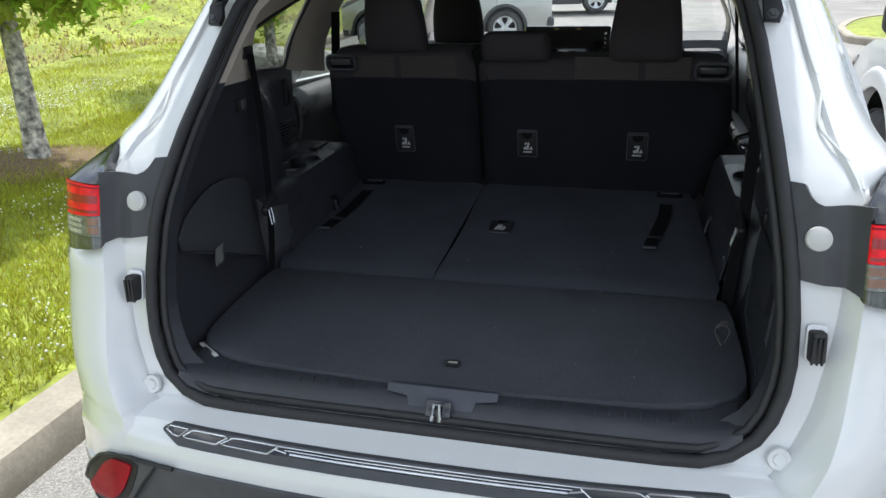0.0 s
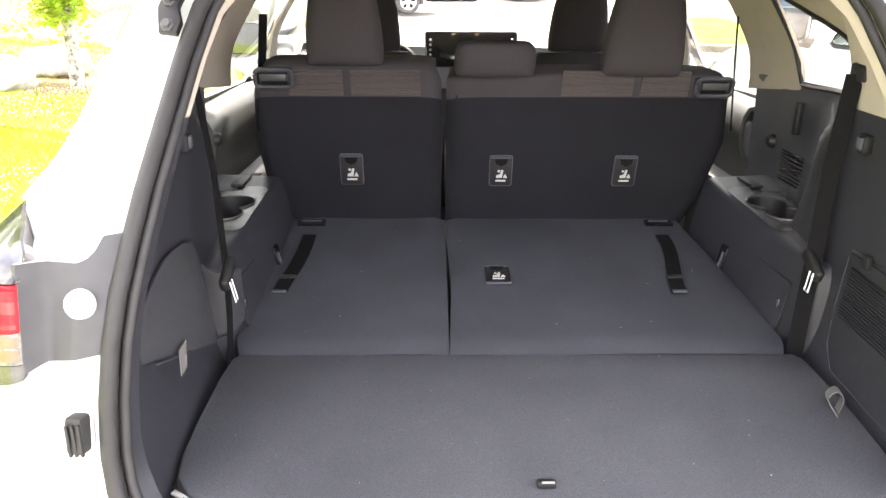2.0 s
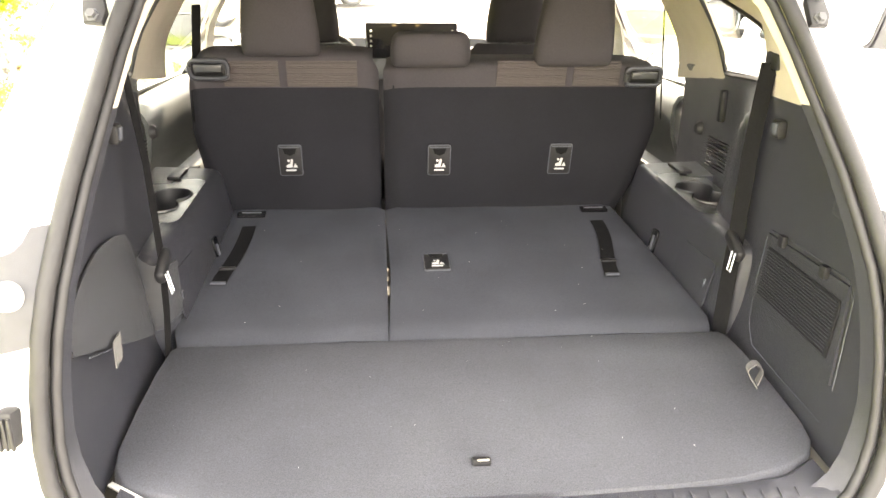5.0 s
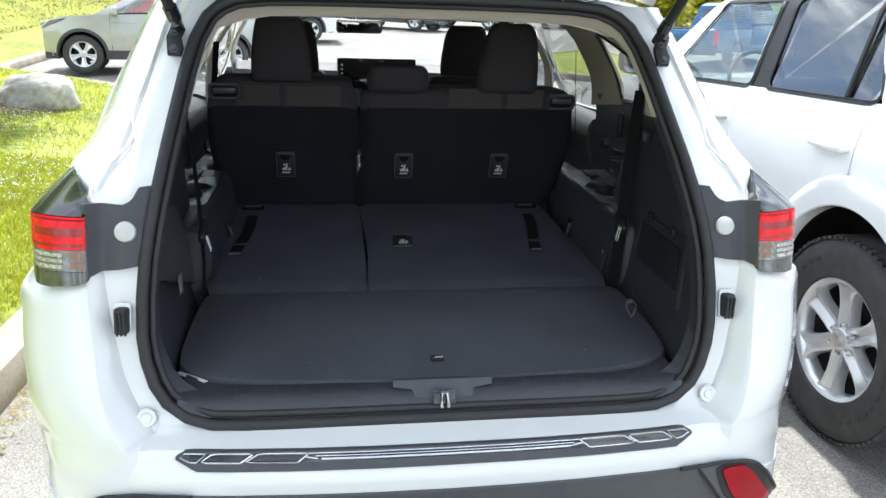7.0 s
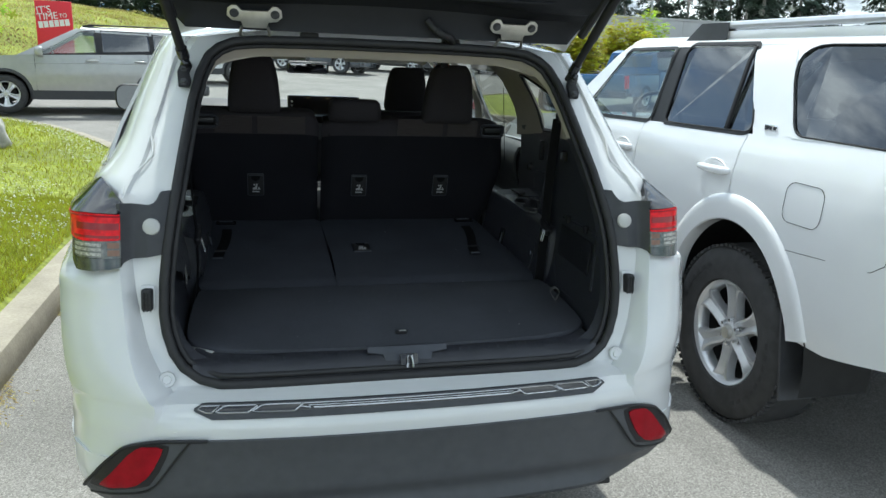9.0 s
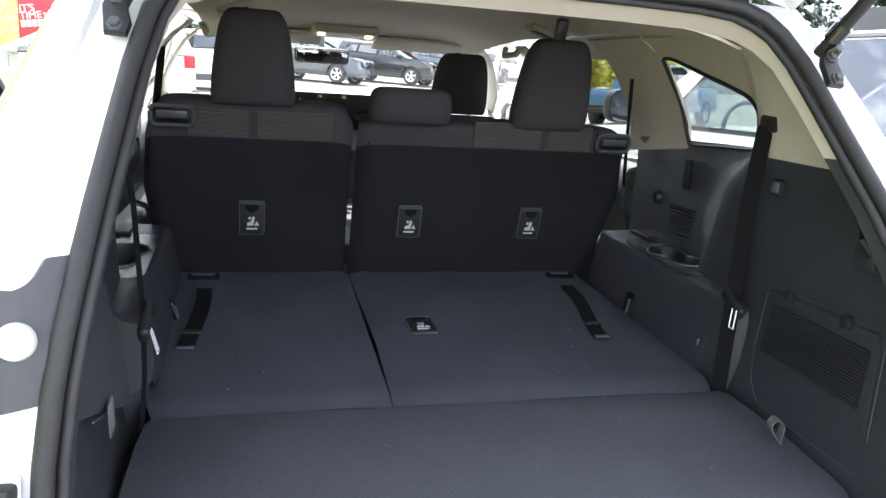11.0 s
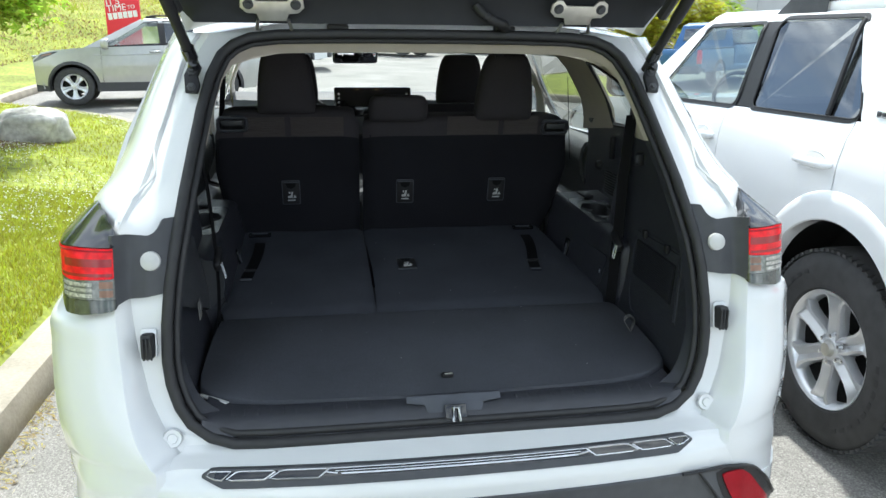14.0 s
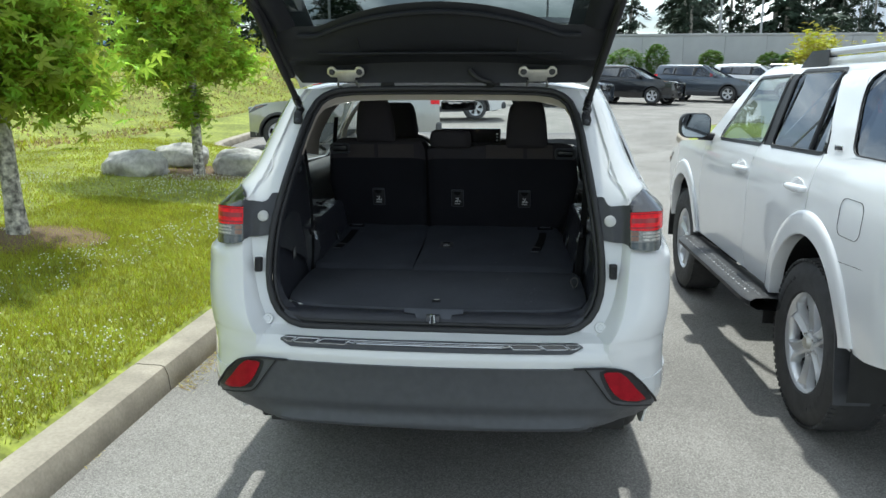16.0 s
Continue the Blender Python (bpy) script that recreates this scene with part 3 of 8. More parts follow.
# plan of the rear bumper
B_X = [0.0, 0.15, 0.30, 0.45, 0.58, 0.68, 0.757, 0.813, 0.854, 0.881, 0.896]
B_Y = [-0.072, -0.071, -0.066, -0.056, -0.042, -0.024, 0.004, 0.046, 0.110, 0.20, 0.32]
B_S = [0.0]
for k in range(1, 11):
    B_S.append(B_S[-1] + math.hypot(B_X[k] - B_X[k - 1], B_Y[k] - B_Y[k - 1]))
B_END = B_S[-1]


def bump(s, z, out=0.0):
    """A point of the rear bumper: s along its plan from the middle, signed; out proud of it."""
    a = abs(s)
    x, y = interp(a, B_S, B_X), interp(a, B_S, B_Y)
    x2, y2 = interp(a + 0.02, B_S, B_X), interp(a + 0.02, B_S, B_Y)
    x1, y1 = interp(max(a - 0.02, 0), B_S, B_X), interp(max(a - 0.02, 0), B_S, B_Y)
    tx, ty = x2 - x1, y2 - y1
    ln = math.hypot(tx, ty) or 1
    nx, ny = ty / ln, -tx / ln
    o = interp(z, [0.40, 0.46, 0.50, 0.535, 0.56, 0.60, 0.66, 0.70, 0.74, 0.765, 0.785, 0.80], [-0.16, -0.075, -0.034, -0.012, 0.004, 0.010, 0.008, 0.004, 0.004, -0.004, -0.024, -0.034]) + out
    if z > 0.74:
        o += (0.004 + out - o) * interp(a, [0.0, 0.60, 0.72, 2], [0, 0, 1, 1])
    return (math.copysign(x + nx * o, s if s else 1), y + ny * o, z)


# -- body sides, ahead of the quarters
AXLE_R, AXLE_F, TYRE_R = 1.10, 3.95, 0.375


def side_x(y, z):
    b = interp(z, [0.28, 0.36, 0.50, 0.70, 0.90, 1.05, 1.18, 1.27, 1.34, 1.42, 1.54, 1.62, 1.69], [0.82, 0.855, 0.884, 0.904, 0.913, 0.913, 0.902, 0.874, 0.823, 0.782, 0.725, 0.692, 0.648])
    taper = interp(y, [0.2, 0.45, 0.9, 3.6, 4.3, 4.75, 4.9], [-0.012, 0.0, 0.010, 0.010, -0.03, -0.16, -0.30])
    lamp = 0.045 * interp(z, [1.10, 1.16, 1.33, 1.44], [0, 1, 1, 0]) * interp(y, [0.30, 0.42, 0.62], [1, 0.8, 0])
    return b + taper - lamp


def quarter(side):
    rows = []
    for i, z in enumerate(Q_Z):
        ox = open_x(max(z, 0.835)) if z > 0.85 else interp(z, [0.795, 0.81, 0.83, 0.865], [0.42, 0.46, 0.53, 0.583])
        oy = open_y(z)
        fx, cx, cy, kx, ky, sx, sy = Q_FLANGE_X[i], Q_CREASE_X[i], Q_CREASE_Y[i], Q_OUT_X[i], Q_OUT_Y[i], Q_SIDE_X[i], Q_SIDE_Y[i]
        dent = interp(z, [1.10, 1.15, 1.255, 1.31], [0, 1, 1, 0])
        kx, ky, sx = kx - 0.055 * dent, ky + 0.050 * dent, sx - 0.062 * dent
        line = [(ox, oy), (ox * 0.5 + fx * 0.5, oy + 0.004), (fx, oy + 0.004), (cx - 0.006, cy + 0.010), (cx + 0.004, cy), (cx * 0.6 + kx * 0.4, cy * 0.6 + ky * 0.4 - 0.012), (kx, ky), ((kx + sx) / 2 + 0.016, (ky + sy) / 2 - 0.020), (sx, sy), ((sx + side_x(sy + 0.07, z)) / 2, sy + 0.05) if z > 1.0 else (sx + 0.003, sy + 0.05), (side_x(sy + 0.14, z) + 0.002, sy + 0.14) if z > 1.0 else (sx + 0.006, sy + 0.10)]
        rows.append([(side * x, y, z) for x, y in line])
    low = []
    cut = [0.585, 0.60, 0.615, 0.635, 0.652] + [interp(x, B_X, B_S) for x in (0.704, 0.800, 0.862, 0.893, 0.896, 0.899)]
    for z in (0.645, 0.68, 0.715, 0.75):
        low.append([(side * p[0], p[1], p[2]) for p in (bump(a, z, -0.004 if k < 4 else 0.001) for k, a in enumerate(cut))])
    rows = low + rows
    fine = []
    cols = [smooth_line([r[k] for r in rows], 69) for k in range(len(rows[0]))]
    for j in range(70):
        fine.append([c[j] for c in cols])
    part("quarter_panel", thick(grid(fine), 0.006), M_WHITE, SUV, angle=34)


for s in (1, -1):
    quarter(s)


def half_well(x0, x1, c, z, r):
    """The upper half of a wheel housing, closed on its inner side."""
    rows = []
    for k in range(19):
        a = radians(-8 + 196 * k / 18)
        p = lambda f, x: (x, c + r * f * math.cos(a), z + r * f * math.sin(a))
        rows.append([p(1, x0), p(1, (x0 + x1) / 2), p(1, x1), p(0.5, x1), p(0.02, x1)])
    return grid(rows)


def arch(y):
    z = interp(y, [0.2, 0.34, 1.5, 1.54, 3.5, 4.38, 4.8], [0.42, 0.34, 0.30, 0.30, 0.30, 0.34, 0.4])
    for c in (AXLE_R, AXLE_F):
        r = 0.43
        if abs(y - c) < r:
            z = max(z, TYRE_R + math.sqrt(r * r - (y - c) ** 2) * 0.98)
    return z


def belt(y):
    return interp(y, [0.2, 0.9, 2.0, 3.2, 3.5, 4.9], [1.33, 1.30, 1.26, 1.22, 1.16, 0.98])


def suv_side(side):
    fn = lambda y, z: (side * side_x(y, z), y, z)
    for name, a, b in (("rear_fender", 0.32, 0.96), ("rear_door", 0.966, 1.906), ("front_door", 1.912, 2.986), ("front_fender", 2.992, 4.88)):
        n = max(8, int((b - a) / 0.035))
        d = part(name, thick(patch(fn, a, b, n, arch, belt, 14), 0.008), M_WHITE, SUV, angle=40)
        if "door" in name:
            y = a + 0.16
            z = belt(y) - 0.13
            part("door_handle", box(0.03, 0.19, 0.028, (side * (side_x(y, z) + 0.014), y, z), 0.010), M_WHITE, d)
    # sills and arch lips in black plastic
    for c in (AXLE_R, AXLE_F):
        pts = []
        for k in range(23):
            a = radians(-12 + 204 * k / 22)
            y, z = c + 0.44 * math.cos(a), TYRE_R + 0.435 * math.sin(a)
            pts.append((side * (side_x(y, max(z, 0.3)) + 0.004), y, z))
        part("arch_moulding", tube(pts, 0.022, 8, flat=1.0, up=(side, 0, 0)), M_TRIM, SUV)
        part("wheel_well", half_well(side * 0.88, side * 0.58, c, TYRE_R, 0.44), M_UNDER, SUV)
    part("sill_moulding", tube([(side * 0.86, 1.55, 0.33), (side * 0.875, 2.5, 0.33), (side * 0.86, 3.5, 0.33)], 0.05, 8), M_TRIM, SUV)
    # pillars and roof edge, with openings for the glass
    q = lambda a, b, c, d, name, ns=6, nt=6: part(name, thick(quad(fn, a, b, c, d, ns, nt), 0.010), M_WHITE, SUV)
    q((0.50, 1.33), (0.70, 1.315), (0.76, 1.64), (0.66, 1.64), "d_pillar")
    q((1.24, 1.30), (1.36, 1.295), (1.44, 1.62), (1.34, 1.62), "c_pillar")
    q((2.00, 1.26), (2.10, 1.255), (2.10, 1.62), (2.02, 1.62), "b_pillar")
    q((3.22, 1.215), (3.36, 1.18), (2.66, 1.62), (2.58, 1.62), "a_pillar")
    q((0.66, 1.612), (2.62, 1.612), (2.66, 1.69), (0.64, 1.69), "roof_edge", 24, 4)
    q((0.60, 1.31), (3.5, 1.17), (3.4, 1.225), (0.64, 1.34), "belt_moulding", 24, 2)
    for name, f, m in (("quarter_window", ((0.70, 1.335), (1.25, 1.312), (1.35, 1.61), (0.76, 1.61)), M_GLASSQ), ("rear_door_window", ((1.36, 1.305), (2.00, 1.28), (2.02, 1.61), (1.44, 1.61)), M_GLASSQ), ("front_door_window", ((2.11, 1.27), (3.21, 1.23), (2.60, 1.61), (2.11, 1.61)), M_GLASS)):
        g = lambda y, z: (side * (side_x(y, z) - 0.006), y, z)
        ob = part(name, quad(g, *f, 8, 6), m, SUV)
        ob.visible_shadow = False


for s in (1, -1):
    suv_side(s)


def suv_top():
    # rear header between the hinges and the roof behind it
    rows = []
    for k in range(15):
        y = 0.552 + (0.80 - 0.552) * (k / 14) ** 2
        half = interp(y, [0.55, 0.65, 0.8], [0.585, 0.605, 0.625])
        row = []
        for i in range(25):
            u = -1 + 2 * i / 24
            row.append((u * half, y - (0.02 if k == 0 else 0) * u * u, interp(y, [0.55, 0.5525, 0.57, 0.60, 0.70, 0.80], [1.688, 1.690, 1.724, 1.732, 1.742, 1.748]) - 0.045 * abs(u) ** 3))
        rows.append(row)
    part("rear_header", thick(grid(rows), 0.008), M_WHITE, SUV)
    rows = []
    for k in range(25):
        y = 0.80 + 1.86 * k / 24
        z = interp(y, [0.8, 1.2, 1.8, 2.3, 2.66], [1.745, 1.758, 1.760, 1.735, 1.69])
        half = interp(y, [0.8, 1.5, 2.66], [0.645, 0.655, 0.62])
        rows.append([(u * half, y, z - (z - 1.685) * abs(u) ** 3.2) for u in (-1 + 2 * i / 24 for i in range(25))])
    part("roof", thick(grid(rows), 0.008), M_WHITE, SUV)
    # bonnet, scuttle and nose
    rows = []
    for k in range(17):
        y = 3.36 + 1.50 * k / 16
        z = interp(y, [3.36, 3.8, 4.4, 4.75, 4.86], [1.17, 1.15, 1.06, 0.96, 0.88])
        half = interp(y, [3.36, 4.3, 4.75, 4.86], [0.87, 0.86, 0.72, 0.60])
        rows.append([(u * half, y, z - 0.07 * abs(u) ** 3) for u in (-1 + 2 * i / 16 for i in range(17))])
    part("bonnet", thick(grid(rows), 0.008), M_WHITE, SUV)
    rows = []
    for k in range(9):
        z = 0.30 + 0.60 * k / 8
        half = interp(z, [0.3, 0.5, 0.9], [0.62, 0.66, 0.60])
        rows.append([(u * half, 4.98 - 0.12 * u * u - 0.25 * abs(z - 0.55) ** 2, z) for u in (-1 + 2 * i / 16 for i in range(17))])
    part("front_bumper", thick(grid(rows), 0.02), M_WHITE, SUV)
    part("grille", box(1.0, 0.05, 0.34, (0, 4.955, 0.58), 0.02), M_BLACKGLOSS, SUV)
    for s in (-1, 1):
        part("headlight", box(0.34, 0.22, 0.10, (s * 0.66, 4.80, 0.86), 0.03, rot=(0, 0, -s * 35)), M_CLEAR, SUV)
    # windscreen
    rows = []
    for k in range(9):
        f = k / 8
        y, z = 3.34 - 0.69 * f, 1.17 + 0.515 * f
        half = 0.80 - 0.20 * f
        rows.append([(u * half, y - 0.10 * u * u, z) for u in (-1 + 2 * i / 12 for i in range(13))])
    ob = part("windscreen", grid(rows), M_GLASSW, SUV)
    ob.visible_shadow = False
    part("rear_floor_pan", box(1.44, 0.56, 0.03, (0, 0.36, 0.53), 0.008), M_UNDER, SUV)
    part("underbody", box(1.56, 4.3, 0.10, (0, 2.5, 0.34), 0.02), M_UNDER, SUV)
    part("firewall", box(1.5, 0.04, 0.75, (0, 3.38, 0.75), 0.01), M_UNDER, SUV)
    for s, mx, mz in ((-1, 1.075, 1.362), (1, 0.955, 1.34)):
        shell = lambda k, d: [(mx * s + x * k, 2.98 + d, mz + z * k) for x, z in rounded(0.22, 0.155, 0.055, 5)]
        mirror = part("door_mirror", grid([shell(0.25, 0.085), shell(0.62, 0.078), shell(0.86, 0.055), shell(0.98, 0.020), shell(1.0, -0.015)], True), M_WHITE, SUV, angle=60)
        part("mirror_surround", grid([shell(1.0, -0.015), shell(0.995, -0.030), shell(0.97, -0.048), shell(0.92, -0.057), shell(0.87, -0.054)], True), M_BLACK, mirror)
        part("mirror_glass", grid([shell(0.885, -0.0545), shell(0.02, -0.0545)], True), M_MIRRORD, mirror, "mirror glass")
        part("mirror_arm", tube([(s * 0.84, 3.02, 1.255), (s * (mx - 0.05), 3.0, mz - 0.075)], 0.026), M_BLACK, mirror)


suv_top()


SPOKE6 = ((0.16, 0.14, 0.345), (0.32, 0.175, 0.345), (0.42, 0.170, 0.350), (0.60, 0.165, 0.372), (0.74, 0.185, 0.392), (0.84, 0.225, 0.402), (0.90, 0.300, 0.408), (0.975, 0.42, 0.412))
SPOKE5 = ((0.16, 0.15, 0.30), (0.42, 0.16, 0.33), (0.66, 0.20, 0.37), (0.84, 0.30, 0.40), (0.97, 0.40, 0.42))


def wheel(parent, x, y, z, r, width, side, rim, spokes=6, name="wheel"):
    """side: the direction in which the wheel's face looks along x."""
    m = basis((x, y, z), (0, 1, 0), (0, 0, 1) if side > 0 else (0, 0, -1))
    w = part(name, lathe([(rim * 0.96, -width / 2), (r * 0.90, -width / 2), (r * 0.985, -width * 0.36), (r, -width * 0.28), (r, width * 0.28), (r * 0.985, width * 0.36), (r * 0.93, width * 0.47), (r * 0.80, width * 0.52), (rim * 1.04, width * 0.48), (rim, width * 0.42), (rim * 0.96, width * 0.3)], 56, m), M_TYRE, parent, "black tyre on a silver alloy rim")
    part("rim", lathe([(rim * 0.90, width * 0.18), (rim * 0.905, width * 0.32), (rim * 0.93, width * 0.40), (rim * 0.965, width * 0.425), (rim, width * 0.45), (rim * 1.012, width * 0.43), (rim * 1.01, width * 0.40)], 48, m), M_ALLOY, w)
    part("barrel", lathe([(rim, -width * 0.45), (rim * 0.93, -width * 0.3), (rim * 0.88, width * 0.05), (rim * 0.90, width * 0.19)], 40, m), M_UNDER, w)
    part("brake_disc", lathe([(0.0, -0.02), (rim * 0.72, -0.02), (rim * 0.72, 0.0), (0.0, 0.0)], 28, m), M_UNDER, w)
    hub = lathe([(0.0, width * 0.36), (rim * 0.17, width * 0.36), (rim * 0.20, width * 0.33), (rim * 0.30, width * 0.26), (rim * 0.30, width * 0.1)], 24, m)
    part("hub", hub, M_ALLOY, w)
    part("hub_cap", lathe([(0.0, width * 0.44), (rim * 0.11, width * 0.43), (rim * 0.13, width * 0.36)], 20, m), M_STEEL, w)
    for k in range(6):
        a = 2 * math.pi * (k + 0.5) / 6
        part("wheel_nut", lathe([(0, 0.020), (0.009, 0.018), (0.012, 0.0), (0.017, -0.002)], 8, m @ pose(rim * 0.235 * math.cos(a), rim * 0.235 * math.sin(a), width * 0.31)), M_CHROME, w)
    for k in range(spokes):
        a = 360 / spokes * k + 90
        prof = SPOKE6 if spokes == 6 else SPOKE5
        bm = grid([[(rim * f, sgn * rim * g, (h - (0.16 if abs(sgn) == 1 else 0.012 if abs(sgn) > 0.8 else 0.085 if sgn == 0 else 0)) * width) for sgn in (-1, -0.84, -0.60, 0, 0.60, 0.84, 1)] for f, g, h in prof])
        thick(bm, 0.02, (0.1, 0, -2))
        bmesh.ops.transform(bm, matrix=m @ pose(0, 0, 0, 0, 0, a), verts=bm.verts)
        part("spoke", bm, M_ALLOY, w)
    return w


for s in (1, -1):
    for c in (AXLE_R, AXLE_F):
        wheel(SUV, s * 0.80, c, TYRE_R, TYRE_R, 0.235, s, 0.24, 5)


# -- rear bumper skin
def rear_bumper():
    part("rear_bumper", thick(patch(bump, -B_END, B_END, 110, lambda s: interp(abs(s), [0, 0.58, 0.66, 0.72, 0.82, 0.95, 1.1], [0.700, 0.700, 0.69, 0.665, 0.59, 0.52, 0.45]), lambda s: interp(abs(s), [0, 0.655, 0.68, 1.1], [0.795, 0.797, 0.66, 0.66]), 16), 0.006), M_WHITE, SUV, angle=50)
    # the step from the bumper's top in to the opening
    rows = []
    for i in range(61):
        s = -0.66 + 1.32 * i / 60
        p = Vector(bump(s, 0.795))
        inner = Vector((max(-0.60, min(0.60, s * 0.92)), 0.042, 0.812))
        rows.append([p + Vector((0, 0.002, 0)), p.lerp(inner, 0.3) + Vector((0, 0, 0.0)), p.lerp(inner, 0.65), inner, inner + Vector((0, 0.012, 0.010))])
    part("bumper_step", thick(grid(rows), 0.004), M_WHITE, SUV, angle=50)
    # valance with a concave face and a lip along its foot
    v = lambda s, z: bump(s, z, 0.006 + interp(z, [0.470, 0.488, 0.505, 0.53, 0.60, 0.66, 0.69, 0.71], [0.062, 0.052, 0.026, 0.004, -0.010, -0.008, -0.002, 0.002]) * interp(abs(s), [0, 0.55, 0.72, 2], [1, 1, 0, 0]))
    edge = lambda s: interp(abs(s), [0, 0.50, 0.565, 0.60, 0.655, 0.70, 0.78, 0.83, 0.87], [0.712, 0.714, 0.714, 0.672, 0.598, 0.578, 0.566, 0.556, 0.54])
    low = lambda s: interp(abs(s), [0, 0.5, 0.62, 0.70, 0.80, 0.87], [0.470, 0.474, 0.482, 0.497, 0.520, 0.532])
    part("lower_valance", thick(patch(v, -0.87, 0.87, 120, low, edge, 18), 0.012), M_VAL, SUV, "matt dark grey plastic valance")
    part("under_shield", box(1.20, 0.40, 0.02, (0, 0.16, 0.462), 0.006, rot=(-4, 0, 0)), M_UNDER, SUV)
    for sg in (1, -1):
        # slanted fields: across from the inner to the outer edge, row by row upwards
        def slant(zs, inner, outer, out, n=10, m=24):
            rows = []
            for k in range(m + 1):
                z = zs[0] + (zs[-1] - zs[0]) * k / m
                a, b = interp(z, zs, inner), interp(z, zs, outer)
                rows.append([bump(sg * (a + (b - a) * i / n), z, out) for i in range(n + 1)])
            return thick(grid(rows), 0.010)
        bezel = part("reflector_bezel", slant([0.540, 0.556, 0.572, 0.580, 0.600, 0.672, 0.700, 0.716], [0.850, 0.780, 0.715, 0.690, 0.652, 0.600, 0.578, 0.566], [0.868, 0.862, 0.846, 0.838, 0.818, 0.752, 0.716, 0.640], 0.0085), M_VAL, SUV, "dark grey plastic surround of the reflector")
        part("reflector_recess", slant([0.578, 0.586, 0.600, 0.640, 0.680, 0.704, 0.710], [0.760, 0.710, 0.664, 0.636, 0.618, 0.612, 0.630], [0.824, 0.822, 0.812, 0.780, 0.744, 0.712, 0.680], 0.0100), M_BLACK, bezel, "black recess round the reflector")
        part("reflector", slant([0.587, 0.592, 0.600, 0.620, 0.645, 0.680, 0.698, 0.703], [0.752, 0.716, 0.694, 0.670, 0.652, 0.634, 0.628, 0.642], [0.790, 0.787, 0.780, 0.762, 0.742, 0.712, 0.690, 0.678], 0.0135), M_REFL, bezel, "glossy red reflector")
        part("bezel_seam", tube([bump(sg * a, z, 0.0095) for a, z in smooth_points(((0.562, 0.716), (0.598, 0.668), (0.652, 0.597), (0.690, 0.577), (0.78, 0.562), (0.845, 0.545)), 24)], 0.0028, 6), M_UNDER, bezel)
        part("bezel_lip", tube([bump(sg * a, z, 0.0100) for a, z in smooth_points(((0.52, 0.717), (0.640, 0.717), (0.715, 0.700), (0.752, 0.673), (0.818, 0.601), (0.862, 0.556)), 30)], 0.0045, 6), M_BLACK, bezel)


def smooth_points(pts, n):
    """The same line as smooth_line, for pairs of numbers."""
    return [(p.x, p.y) for p in smooth_line([(a, b, 0) for a, b in pts], n)]


rear_bumper()


def sill_guard():
    """The patterned protector wrapped over the bumper's upper edge."""
    q = lambda s, t, o: Vector(bump(s, 0.767 + 0.031 * t, 0.004 + o))
    n, base = 72, []
    for i in range(n + 1):
        s = -0.557 + 1.114 * i / n
        c = interp(abs(s), [0, 0.512, 0.557], [0, 0, 1])
        t0, t1 = 0.55 * c, 1.0 - 0.30 * max(0.0, (c - 0.6) / 0.4)
        base.append([q(s, t0, -0.006), q(s, t0, 0.002), q(s, t0 + (t1 - t0) * 0.3, 0.003), q(s, t0 + (t1 - t0) * 0.65, 0.003), q(s, t1, 0.002), q(s, t1, -0.008)])
    g = part("sill_guard", thick(grid(base), 0.003), M_TRIM, SUV, "black bumper protector with chrome outlines")
    inlay = [[q(s, t, 0.0042) for t in (0.44, 0.68, 0.92)] for s in (-0.530 + 1.06 * i / n for i in range(n + 1))]
    part("inlay", thick(grid(inlay), 0.002), M_BLACKGLOSS, g, "gloss black inlay")
    lines = [(0.0016, [(-0.290 + 0.58 * k / 20, 0.90) for k in range(21)]), (0.0027, [(-0.262 + 0.53 * k / 20, 0.58) for k in range(21)]), (0.0012, [(-0.275 + 0.55 * k / 20, 0.74) for k in range(21)])]
    for sg in (1, -1):
        # two slanted frames and the pointed one at the tip, and the hook at the bar's end
        for f in (((0.310, 0.44), (0.400, 0.44), (0.415, 0.50), (0.392, 0.86), (0.380, 0.91), (0.295, 0.91), (0.290, 0.85), (0.310, 0.44)),
                  ((0.425, 0.44), (0.494, 0.44), (0.505, 0.50), (0.486, 0.86), (0.476, 0.91), (0.408, 0.91), (0.402, 0.85), (0.425, 0.44)),
                  ((0.514, 0.45), (0.528, 0.48), (0.547, 0.70), (0.540, 0.91), (0.496, 0.91), (0.514, 0.45)), ((0.290, 0.90), (0.296, 0.72), (0.270, 0.60))):
            lines.append((0.0018, [(sg * a, t) for a, t in f]))
    for r, ln in lines:
        part("chrome_line", tube([q(s, t, 0.0052) for s, t in ln], r, 5), M_LINE, g)


sill_guard()


